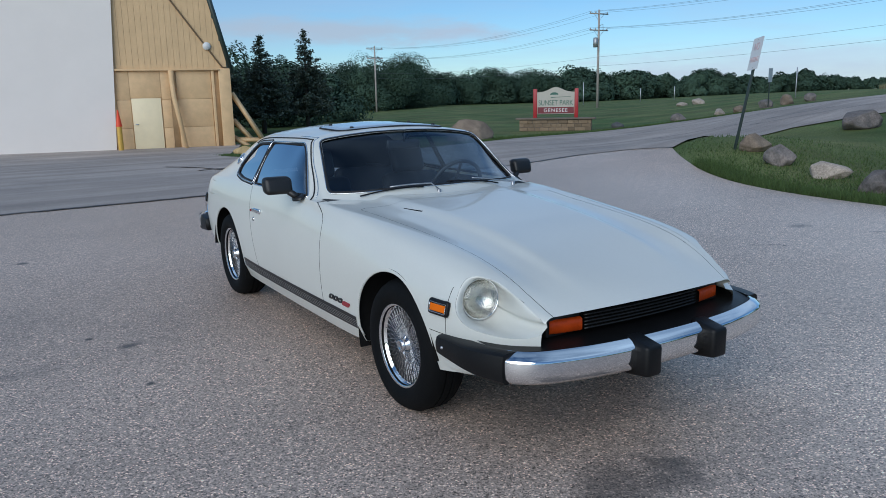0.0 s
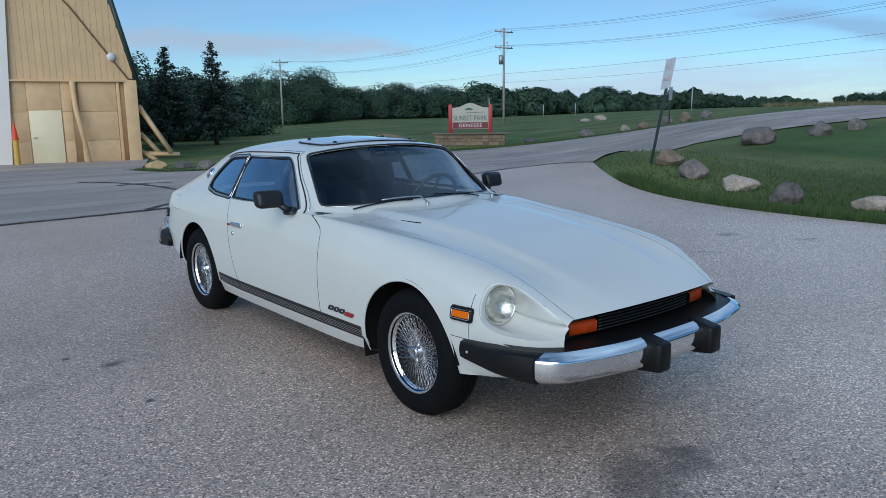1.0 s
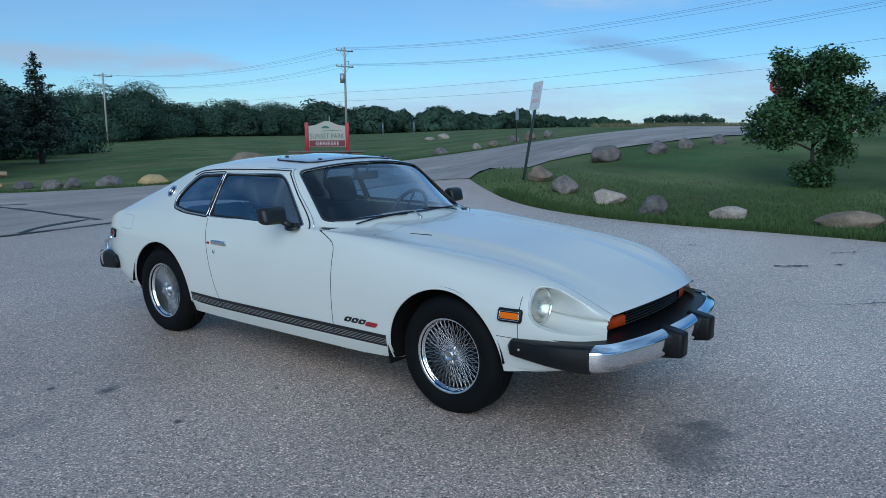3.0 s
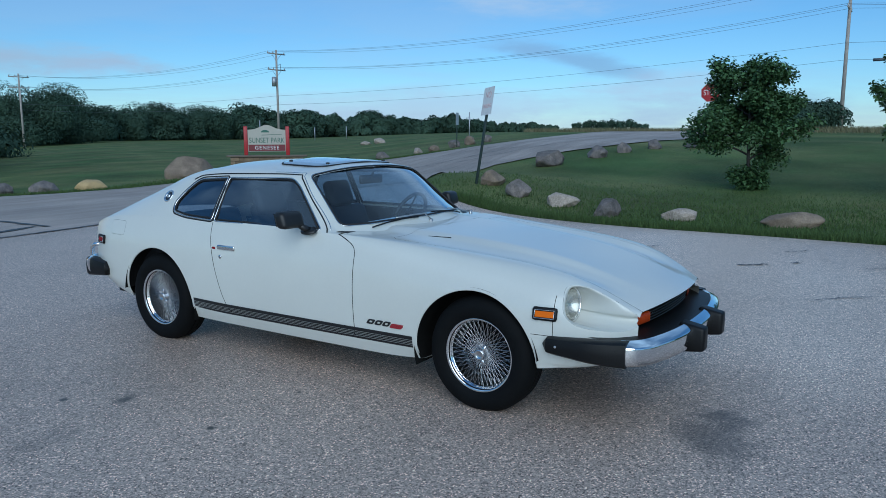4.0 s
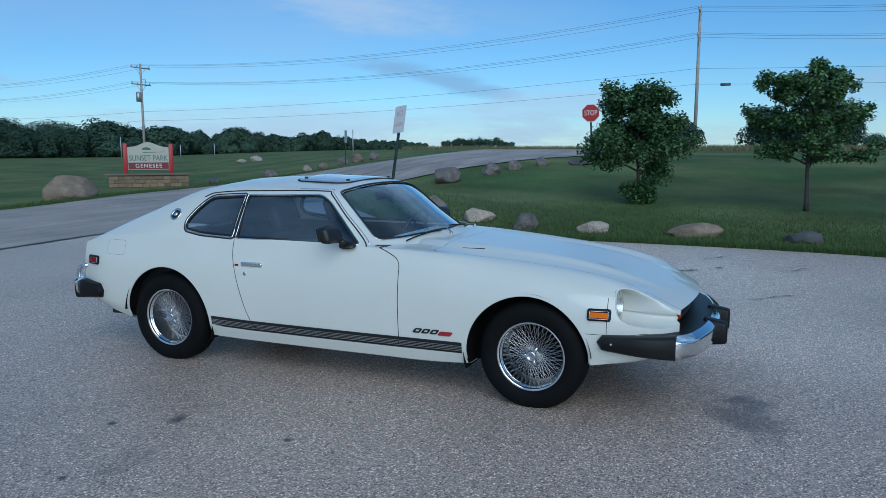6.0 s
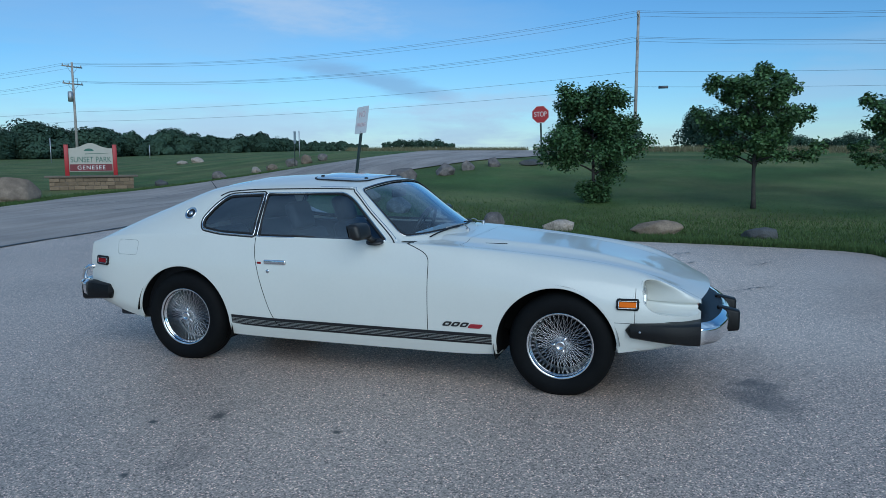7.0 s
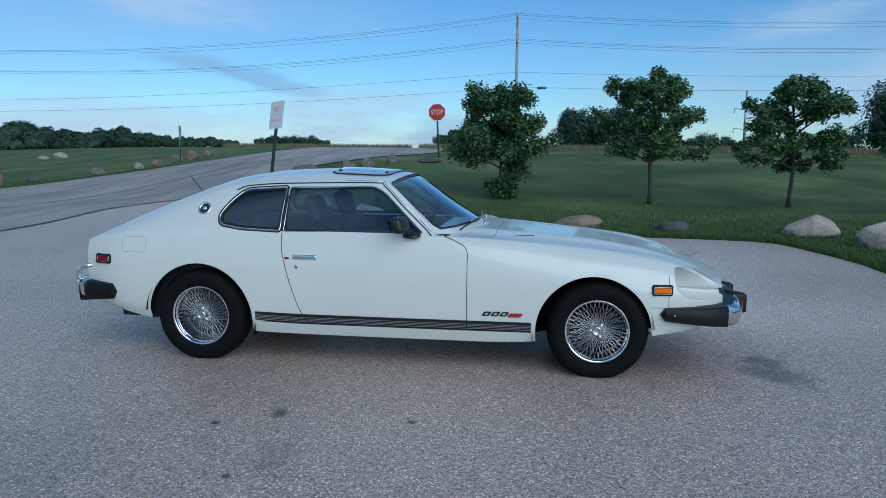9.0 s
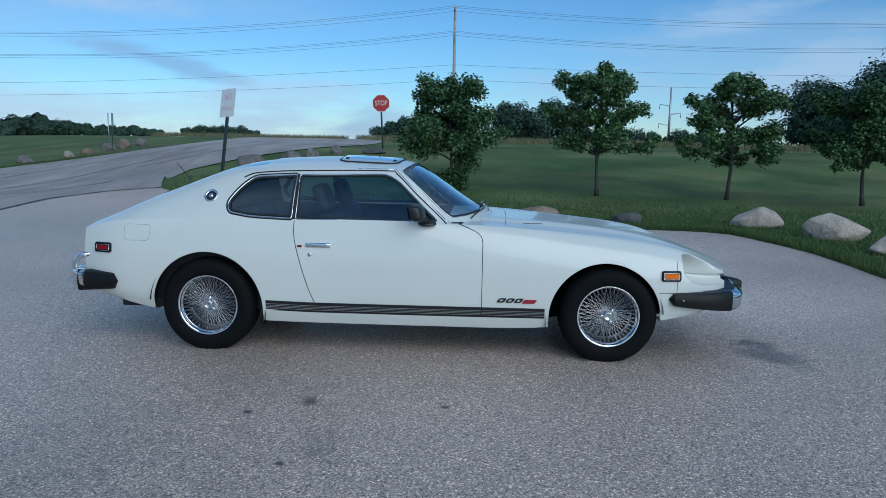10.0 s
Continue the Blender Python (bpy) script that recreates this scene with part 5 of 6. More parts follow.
# wheels
def wheel_parts(parent):
    R, w = 0.312, 0.105
    prof = [(0.186, 0.070), (0.198, 0.088), (0.225, 0.103), (0.258, 0.103), (0.285, 0.094), (0.300, 0.076), (R, 0.050), (R, 0.024), (R - 0.007, 0.022), (R - 0.007, 0.016), (R, 0.014), (R, -0.014), (R - 0.007, -0.016), (R - 0.007, -0.022), (R, -0.024), (R, -0.050), (0.300, -0.076), (0.285, -0.094), (0.25, -0.103), (0.2, -0.088), (0.186, -0.07)]
    sharp(part("tyre", lathe(bmesh.new(), prof, 72), M_TYRE, parent, "black road tyre"), 40)
    rim = [(0.188, 0.080), (0.197, 0.088), (0.200, 0.083), (0.199, 0.078), (0.192, 0.074), (0.190, 0.068), (0.185, 0.066), (0.183, 0.058), (0.178, 0.054)]
    rim_ob = part("rim", lathe(bmesh.new(), rim, 72), M_CHROME, parent, "polished chrome rim")
    part("barrel", lathe(bmesh.new(), [(0.179, 0.054), (0.178, 0.03), (0.172, 0.01), (0.166, -0.03), (0.186, -0.07), (0.197, -0.085)], 60), M_BARREL, rim_ob, "dull steel rim barrel")
    bm = bmesh.new()
    lathe(bm, [(0.0005, 0.078), (0.022, 0.078), (0.030, 0.070), (0.033, 0.058), (0.040, 0.050), (0.046, 0.020), (0.048, -0.04), (0.0005, -0.04)], 32)
    hub = part("hub", bm, M_CHROME_DULL, parent, "chrome hub")
    bm = bmesh.new()
    for k in range(3):
        a = k * math.tau / 3 + 0.5
        d = Vector((math.cos(a), math.sin(a), 0))
        tube(bm, [d * 0.015 + Vector((0, 0, 0.064)), d * 0.040 + Vector((0, 0, 0.072)), d * 0.066 + Vector((0, 0, 0.068))], [0.013, 0.011, 0.006], 8, flat=0.55)
    lathe(bm, [(0.031, 0.060), (0.030, 0.080), (0.022, 0.085), (0.018, 0.080), (0.0005, 0.080)], 24)
    part("spinner", bm, M_CHROME_DULL, hub, "three-eared spinner nut")
    bm = bmesh.new()
    n = 40
    for k in range(n):
        a = k * math.tau / n
        for sgn, ra, za, rb, zb in ((1, 0.040, 0.046, 0.186, 0.058), (-1, 0.040, 0.046, 0.186, 0.058), (1, 0.046, 0.0, 0.180, 0.030), (-1, 0.046, 0.0, 0.180, 0.030)):
            if k % 2 and za == 0.0:
                continue
            b = a + sgn * 0.72
            tube(bm, [(ra * math.cos(a), ra * math.sin(a), za), (rb * math.cos(b), rb * math.sin(b), zb)], 0.0014, 4, caps=False)
    part("spokes", bm, M_CHROME_DULL, rim_ob, "fine chrome wire spokes", kind="stuff")
    part("brake", lathe(bmesh.new(), [(0.0005, -0.03), (0.13, -0.03), (0.135, -0.06), (0.168, -0.062)], 40), M_UNDER, parent)


wheel = new("wheel")
wheel.parent = car
wheel_parts(wheel)
for x in (1.30, -1.30):
    for s in (1, -1):
        m_ = pose(x + 0.012, s * 0.694, 0.297, -90 * s, 0, 0) @ pose(0, 0, 0, 0, 0, 37 * x + 20 * s)
        if x > 0 and s > 0:
            wheel.matrix_basis = m_
        else:
            copy_thing(wheel, m_)

# cabin
bm = bmesh.new()
box(bm, (-1.9, 0.62), (-0.70, 0.70), (0.26, 0.32), 0.01)
box(bm, (0.52, 0.62), (-0.70, 0.70), (0.30, 0.84), 0.01)
part("cabin_floor", bm, M_VINYL, car)
bm, rows = bmesh.new(), []
for y in np.linspace(-0.70, 0.70, 21):
    b = 0.03 * math.exp(-((y - 0.36) / 0.16) ** 2)
    rows.append([(0.50 - 0.2 * y * y, y, 0.862), (0.30, y, 0.872 + b), (0.20, y, 0.855 + b), (0.16, y, 0.80), (0.20, y, 0.66), (0.34, y, 0.60)])
grid(bm, rows)
part("dashboard", bm, M_VINYL, car, "black padded dashboard")
for s in (1, -1):
    bm = bmesh.new()
    box(bm, (-0.72, 0.45), (s * 0.715 - 0.012, s * 0.715 + 0.012), (0.32, 0.862), 0.01)
    part("door_card", bm, M_VINYL, car)
    bm = bmesh.new()
    box(bm, (-1.85, -0.74), (s * 0.66 - 0.03, s * 0.66 + 0.03), (0.30, 0.865), 0.02)
    part("rear_side_panel", bm, M_VINYL, car)
    bm = bmesh.new()
    box(bm, (-0.45, 0.05), (s * 0.36 - 0.235, s * 0.36 + 0.235), (0.36, 0.52), 0.05, seg=3)
    seat = part("front_seat", bm, M_VINYL, car, "black bucket seat with a tall headrest")
    bm = bmesh.new()
    lean = Matrix.Translation((-0.42, s * 0.36, 0.48)) @ pose(0, 0, 0, 0, -20, 0)
    box(bm, (-0.06, 0.06), (-0.225, 0.225), (0, 0.44), 0.05, lean, 3)
    part("backrest", bm, M_VINYL, seat)
    bm = bmesh.new()
    box(bm, (-0.045, 0.045), (-0.13, 0.13), (0.44, 0.64), 0.04, lean, 3)
    part("headrest", bm, M_VINYL, seat)
    bm = bmesh.new()
    lean = Matrix.Translation((-1.10, s * 0.33, 0.46)) @ pose(0, 0, 0, 0, -22, 0)
    box(bm, (-0.05, 0.05), (-0.26, 0.26), (0, 0.46), 0.05, lean, 3)
    box(bm, (-1.12, -0.72), (s * 0.33 - 0.26, s * 0.33 + 0.26), (0.36, 0.48), 0.05, seg=3)
    part("rear_seat", bm, M_VINYL, car, "black rear seat")
bm = bmesh.new()
box(bm, (-1.85, -1.22), (-0.64, 0.64), (0.62, 0.66), 0.02)
part("load_floor", bm, M_VINYL, car)
bm = bmesh.new()
headliner_rows = []
for x in np.linspace(-0.95, -0.10, 18):
    Q, c = roof_section(x)
    headliner_rows.append([(x, y, np.interp(-abs(y), -Q[:, 0], Q[:, 1]) - 0.02) for y in np.linspace(-0.54, 0.54, 21)])
grid(bm, headliner_rows)
part("headliner", bm, mat("headliner_cloth", (0.016, 0.017, 0.020), 0.9, vary=0.1, vary_scale=10), car)
bm, lining_rows = bmesh.new(), []
for x in np.linspace(-2.07, -1.18, 24):
    Q, c = roof_section(x)
    half_row = [(x, y * 0.95, z - 0.02) for y, z in Q[4:236:8]]
    lining_rows.append(half_row + [(x, -y, z) for x, y, z in reversed(half_row)])
grid(bm, lining_rows)
part("rear_lining", bm, M_VINYL, car, "black lining round the load space")
wheel_m = Matrix.Translation((0.06, 0.36, 0.84)) @ pose(0, 0, 0, 0, -66, 0)
bm = bmesh.new()
tube(bm, [wheel_m @ Vector((0.19 * math.cos(a), 0.19 * math.sin(a), 0)) for a in np.linspace(0, math.tau, 40, endpoint=False)], 0.014, 8, True)
steer = part("steering_wheel", bm, M_PLASTIC, car, "black three-spoke steering wheel")
bm = bmesh.new()
for a in (0, math.pi, -math.pi / 2):
    tube(bm, [wheel_m @ Vector((0.03 * math.cos(a), 0.03 * math.sin(a), 0.02)), wheel_m @ Vector((0.19 * math.cos(a), 0.19 * math.sin(a), 0))], 0.012, 6, flat=0.4)
lathe(bm, [(0.06, 0.0), (0.055, 0.03), (0.0005, 0.035)], 20, wheel_m)
tube(bm, [wheel_m @ Vector((0, 0, 0)), Vector((0.30, 0.36, 0.72))], 0.03, 10)
part("wheel_spokes", bm, M_PLASTIC, steer)
bm = bmesh.new()
box(bm, (-0.01, 0.015), (-0.12, 0.12), (1.105, 1.165), 0.012)
mir = part("rear_view_mirror", bm, M_PLASTIC, car, "black rear-view mirror")
part("mirror_stem", tube(bmesh.new(), [(0.01, 0, 1.15), (0.03, 0, 1.205)], 0.008, 6), M_PLASTIC, mir)

# ---- rocks round the lawn and along the road ----


def rock(x, y, w, d, h, turn, seed, material, label, sink=0.12):
    """A weathered boulder: a lumpy, flattened ball, partly sunk."""
    rnd = random.Random(seed)
    bm = bmesh.new()
    bmesh.ops.create_icosphere(bm, subdivisions=4, radius=1.0)
    off = Vector((rnd.uniform(-50, 50), rnd.uniform(-50, 50), rnd.uniform(-50, 50)))
    cuts = [(Vector((rnd.uniform(-1, 1), rnd.uniform(-1, 1), rnd.uniform(-0.1, 1))).normalized(), rnd.uniform(0.60, 0.90)) for _ in range(13)]
    for v in bm.verts:
        n = v.co.normalized()
        r = 1 + 0.22 * noise.noise(n * 1.3 + off) + 0.09 * noise.noise(n * 3.2 + off) + 0.035 * noise.noise(n * 8 + off)
        p = n * r
        for c, k in cuts:
            e = p.dot(c) - k
            if e > 0:
                p -= c * e * 0.92
        v.co = p
    zs = [v.co.z for v in bm.verts]
    top_, low = max(zs), min(zs)
    for v in bm.verts:
        v.co = Vector((v.co.x * w / 2, v.co.y * d / 2, max((v.co.z - low) / (top_ - low) * h * 1.45 - h * 0.45, -sink)))
    ob = part("rock", bm, material)
    ob.matrix_world = pose(x, y, height(x, y), 0, 0, turn)
    return tagged(ob, label, "rock", "rocks round the grass")


G, B_, P_, K_ = M_ROCK, M_ROCK_BROWN, M_ROCK_PALE, M_ROCK_DARK
for i, (x, y, w, d, h, turn, m_, lab) in enumerate((
        (5.98, 14.30, 0.80, 0.65, 0.38, 20, B_, "brown-grey boulder beside the leaning sign post"),
        (5.95, 13.15, 0.62, 0.55, 0.44, -20, G, "angular grey boulder on the lawn edge"),
        (6.2, 12.0, 0.80, 0.55, 0.32, -30, P_, "low pale grey boulder in the grass"),
        (6.2, 10.55, 0.66, 0.55, 0.40, 25, G, "grey boulder with a blunt top on the lawn edge"),
        (6.95, 9.55, 0.76, 0.46, 0.25, -35, P_, "flat pale boulder in the grass"),
        (7.9, 8.15, 1.08, 0.55, 0.30, -45, B_, "long low brown boulder in the grass"),
        (8.65, 6.6, 0.85, 0.5, 0.22, -55, K_, "dark flat boulder in the grass"),
        (9.65, 4.55, 1.20, 0.85, 0.48, -65, P_, "large pale lichen-spotted boulder"),
        (8.55, 3.15, 1.22, 0.9, 0.55, -60, P_, "large rounded pinkish grey boulder"),
        (7.25, 2.1, 1.25, 0.75, 0.42, -55, P_, "large pale boulder with a pointed end"),
        (10.9, 19.6, 1.25, 0.9, 0.50, 15, G, "wide grey boulder beside the road"),
        (13.1, 20.1, 1.0, 0.8, 0.50, 40, G, "grey boulder beside the road"),
        (14.6, 20.6, 0.8, 0.6, 0.42, 10, G, "grey boulder beside the road"),
        (16.2, 20.9, 0.9, 0.7, 0.40, 70, G, "grey boulder beside the road"),
        (17.6, 20.2, 1.2, 0.7, 0.22, 0, K_, "low dark boulder by the stop sign"),
        (25.5, 24.0, 1.4, 1.0, 0.9, 30, P_, "pale boulder far up the slope"),
        (-1.95, 21.9, 1.15, 0.6, 0.34, 10, M_ROCK_SAND, "flat sandy yellow boulder beside the road"),
        (-3.1, 22.4, 1.0, 0.7, 0.36, 30, G, "grey boulder beside the road"),
        (1.0, 25.6, 1.75, 1.2, 0.78, 15, B_, "large rounded reddish-brown boulder"),
        (-6.4, 24.4, 0.8, 0.6, 0.34, 5, M_ROCK_SAND, "sandy boulder beside the wooden braces"),
        (-5.4, 23.6, 0.7, 0.5, 0.26, 40, G, "grey boulder beside the road"),
        (-4.55, 22.4, 0.7, 0.5, 0.3, 20, G, "small grey boulder beside the road"),
        (-4.0, 22.3, 0.7, 0.5, 0.34, 70, G, "small grey boulder beside the road"),
        (7.2, 30.7, 0.8, 0.6, 0.4, 0, K_, "dark boulder in the far grass"),
        (9.7, 30.9, 1.1, 0.8, 0.5, 15, G, "grey boulder across the road"),
        (11.3, 30.7, 1.0, 0.7, 0.42, 60, P_, "pale boulder across the road"),
        (12.2, 31.0, 1.1, 0.8, 0.45, 35, B_, "brown boulder across the road"),
        (13.6, 31.6, 1.3, 0.9, 0.6, 15, G, "grey boulder across the road"),
        (14.8, 32.4, 1.3, 0.9, 0.75, 50, B_, "brown boulder across the road"),
        (16.2, 33.2, 1.0, 0.9, 0.6, 15, G, "grey boulder across the road"),
        (19.6, 57.5, 1.9, 1.4, 0.75, 15, P_, "bright pale rock heap in the far field"),
        (18.2, 57.0, 1.6, 1.2, 0.45, 45, P_, "bright pale rock heap in the far field"))):
    k = 0.62 if y > 29 else 0.80 if i in (7, 8, 9) else 1.0 if h > 0.5 or w > 1.15 else 0.84
    rock(x, y, w * k, d * k, h * k * 0.88, turn, 40 + i, m_, lab)

# ---- trees ----


def leaf_mesh(c, n, size, spin, long):
    """Many leaves at once: centres, normals, sizes and turns, each leaf folded along its rib."""
    n = n / np.linalg.norm(n, axis=1)[:, None]
    ref = np.where(np.abs(n[:, 2:3]) < 0.9, np.array([[0.0, 0.0, 1.0]]), np.array([[1.0, 0.0, 0.0]]))
    a = np.cross(n, ref)
    a /= np.linalg.norm(a, axis=1)[:, None]
    b = np.cross(n, a)
    co, si, s = np.cos(spin)[:, None], np.sin(spin)[:, None], size[:, None]
    u, v = a * co + b * si, b * co - a * si
    vs = np.stack([c - u * s * 0.5, c - v * s * 0.75 + n * s * 0.25 + u * s * 0.25, c + u * s * long, c + v * s * 0.75 + n * s * 0.25 + u * s * 0.25], 1).reshape(-1, 3)
    k = len(c)
    tri = (np.arange(k)[:, None] * 4 + np.array([[0, 1, 2, 0, 2, 3]])).reshape(-1)
    me = bpy.data.meshes.new("leaves")
    me.vertices.add(4 * k)
    me.vertices.foreach_set("co", vs.reshape(-1).astype(np.float32))
    me.loops.add(6 * k)
    me.loops.foreach_set("vertex_index", tri.astype(np.int32))
    me.polygons.add(2 * k)
    me.polygons.foreach_set("loop_start", np.arange(0, 6 * k, 3, dtype=np.int32))
    me.update(calc_edges=True)
    return me


def leafy(name, me, material, parent=None, label=""):
    me.materials.append(material)
    me.name = name
    ob = new(name, me)
    ob.parent = parent
    return tagged(ob, label=label)


def leafy_tree(x, y, h, wide, clear, seed, label, lean=0.0, leaves=9000, low_bush=False, material=None, fat=1.0):
    rnd, gen = random.Random(seed), np.random.default_rng(seed)
    ob = thing("tree", Matrix.Translation((x, y, height(x, y) - 0.03)), label, "tree", "young trees on the lawn")
    bm, tips = bmesh.new(), []
    P = [Vector((lean * t * h + 0.05 * math.sin(5 * t + seed), 0.04 * math.sin(7 * t + seed), t * h * 0.9)) for t in np.linspace(0, 1, 12)]
    tube(bm, P, [0.047 * (1 - t) ** 0.8 * (1.35 if t < 0.04 else 1) + 0.008 for t in np.linspace(0, 1, 12)], 10)
    n = 19
    for k in range(n):
        t = clear / h + (0.88 - clear / h) * (k + rnd.random() * 0.7) / n
        root = P[int(t * 11)].lerp(P[min(11, int(t * 11) + 1)], t * 11 - int(t * 11))
        a = k * 2.4 + rnd.uniform(-0.5, 0.5)
        q = (t - clear / h) / (1 - clear / h)
        ln = wide / 2 * (0.78 + 0.60 * q - 1.10 * q * q) * rnd.uniform(0.62, 1.12)
        rise = ln * rnd.uniform(0.2, 0.65) * (0.5 + q) - (0.10 if q < 0.12 else 0)
        tip = root + Vector((math.cos(a) * ln, math.sin(a) * ln, rise))
        pts = [root.lerp(tip, s) + Vector((0, 0, 0.10 * ln * math.sin(s * math.pi))) for s in np.linspace(0, 1, 6)]
        tube(bm, pts, [0.024 * (1 - s) + 0.005 for s in np.linspace(0, 1, 6)], 6)
        for s, r in ((0.5, 0.13), (0.78, 0.17), (1.0, 0.16)):
            tips.append((root.lerp(tip, s) + Vector((0, 0, 0.08 * ln)), r * fat * rnd.uniform(0.8, 1.2)))
        for _ in range(4):
            s = rnd.uniform(0.4, 0.95)
            b = root.lerp(tip, s)
            e = b + Vector((rnd.uniform(-1, 1), rnd.uniform(-1, 1), rnd.uniform(-0.2, 0.8))) * max(0.30, ln * 0.42)
            tube(bm, [b, e], [0.009, 0.004], 5)
            tips.append((e, rnd.uniform(0.11, 0.20) * fat))
    tips += [(P[-1] + Vector((rnd.uniform(-0.13, 0.13), rnd.uniform(-0.13, 0.13), rnd.uniform(-0.1, h * 0.09))), 0.15) for _ in range(5)]
    part("trunk", bm, M_BARK, ob, "slim brown trunk with branches")
    if low_bush:
        for k in range(26):
            a, r = rnd.uniform(0, 6.28), rnd.uniform(0, 0.46)
            tips.append((Vector((math.cos(a) * r, math.sin(a) * r, rnd.uniform(0.06, 0.66))), 0.16))
    C, R = np.array([c for c, r in tips]), np.array([r for c, r in tips])
    pick = gen.choice(len(tips), leaves, p=R ** 2 / (R ** 2).sum())
    d = gen.normal(size=(leaves, 3)) * np.array([1, 1, 0.7])
    d = d / np.linalg.norm(d, axis=1)[:, None] * (R[pick] * 1.25 * gen.random(leaves) ** 0.5)[:, None]
    nn = gen.normal(size=(leaves, 3)) * 0.6 + np.array([0, 0, 1.0]) + d * 2.0
    leafy("crown", leaf_mesh(C[pick] + d, nn, gen.uniform(0.028, 0.058, leaves), gen.uniform(0, 6.28, leaves), 1.4), material or M_LEAF, ob, "green leaves with gaps of sky")
    return ob


leafy_tree(12.15, 12.95, 3.0, 2.85, 0.75, 3, "bushy young broadleaf tree with low dense leaves", leaves=28000, low_bush=True, fat=1.40, material=M_LEAF_DARK)
leafy_tree(14.05, 9.55, 3.55, 3.3, 1.0, 5, "young broadleaf tree with an open crown on the lawn", leaves=20000)
leafy_tree(15.85, 6.60, 3.22, 3.2, 0.95, 8, "young broadleaf tree with a wide crown on the lawn", leaves=20000)
leafy_tree(16.9, 3.60, 3.05, 2.9, 1.0, 12, "young broadleaf tree beside pale boulders", leaves=26000, fat=1.1, material=M_LEAF_DARK)


def spruce(x, y, h, wide, seed, label):
    gen = np.random.default_rng(seed)
    ob = thing("spruce", Matrix.Translation((x, y, height(x, y) - 0.05)), label, "tree", "spruces by the barn")
    bm, C = bmesh.new(), []
    tube(bm, [(0, 0, h * t) for t in np.linspace(0, 1, 8)], [0.14 * (1 - t) + 0.01 for t in np.linspace(0, 1, 8)], 8)
    z = h * 0.17
    while z < h * 0.985:
        q = z / h
        ln0 = wide / 2 * min(1.0, (1 - q) ** 0.95 * 1.35 + 0.02)
        for k in range(10 if q < 0.6 else 5):
            a, ln = gen.uniform(0, 6.28), ln0 * gen.uniform(0.55, 1.15)
            d = np.array([math.cos(a), math.sin(a), gen.uniform(-0.05, 0.38) * (0.4 + q)])
            tube(bm, [(0, 0, z), tuple(np.array([0, 0, z]) + d * ln)], [0.02, 0.006], 4, caps=False)
            s = gen.uniform(0.15, 1.05, max(10, int(ln * (60 if q < 0.6 else 42))))
            C.append(np.array([0, 0, z]) + d * ln * s[:, None] + gen.normal(size=(len(s), 3)) * 0.07)
        z += h * gen.uniform(0.024, 0.038)
    part("trunk", bm, M_BARK, ob, "dark trunk with thin limbs")
    C = np.concatenate(C)
    m = len(C)
    leafy("crown", leaf_mesh(C, gen.normal(size=(m, 3)) * 0.6 + np.array([0, 0, 1.0]), gen.uniform(0.05, 0.09, m), gen.uniform(0, 6.28, m), 1.7), M_FIR, ob, "dark ragged needles")


def bearing(deg, dist_):
    return dist_ * math.sin(radians(deg)), dist_ * math.cos(radians(deg))


spruce(*bearing(-13.1, 46), 5.7, 3.3, 21, "dark spruce with a pointed top behind the barn")
spruce(*bearing(-9.9, 48), 6.2, 3.4, 22, "dark spruce with a pointed top in the field")
spruce(*bearing(-15.6, 50), 5.2, 3.6, 23, "dark spruce close behind the barn")


def clump(gen, c, rx, rz, n, size):
    """A far crown: leaf sprays over a lumpy ball."""
    d = gen.normal(size=(n, 3))
    d /= np.linalg.norm(d, axis=1)[:, None]
    w, ph = gen.normal(size=(4, 3)) * 2.4, gen.uniform(0, 6.28, 4)
    r = 1 + 0.13 * np.sin(d @ w.T + ph).sum(1)
    p = d * np.array([rx, rx, rz]) * (r * (1 - 0.30 * gen.random(n) ** 2))[:, None]
    return c + p, d + gen.normal(size=(n, 3)) * 0.25 + np.array([0, 0, 0.5]), size * gen.uniform(0.3, 0.85, n)


def woods(name, a0, a1, d0, d1, h0, h1, count, seed, label, size=0.28, material=None, leaves=1500):
    """A strip of far trees between two bearings."""
    gen, got = np.random.default_rng(seed), []
    for k in range(count):
        t = (k + gen.random()) / count
        a, dd = a0 + (a1 - a0) * t, d0 + (d1 - d0) * t + gen.uniform(0, 14)
        h = (h0 + (h1 - h0) * t) * (1.0 + 0.36 * noise.noise(Vector((a * 0.55, seed * 3.1, 0)))) * gen.uniform(0.75, 1.12)
        x, y = bearing(a, dd)
        w, z0 = h * gen.uniform(0.34, 0.62), height(x, y)
        for _ in range(3):
            got.append(clump(gen, np.array([x + gen.uniform(-0.55, 0.55) * w, y, z0 + h * gen.uniform(0.45, 0.74)]), w * gen.uniform(0.45, 0.75), h * 0.27, leaves // 3, size))
        got.append(clump(gen, np.array([x + gen.uniform(-w, w), y, z0 + h * 0.28]), w * 0.9, h * 0.30, leaves // 2, size))
    c, n, s = (np.concatenate([g[k] for g in got]) for k in range(3))
    return tagged(leafy(name, leaf_mesh(c, n, s, gen.uniform(0, 6.28, len(c)), 1.1), material or M_WOODS), label, "woods", kind="stuff")


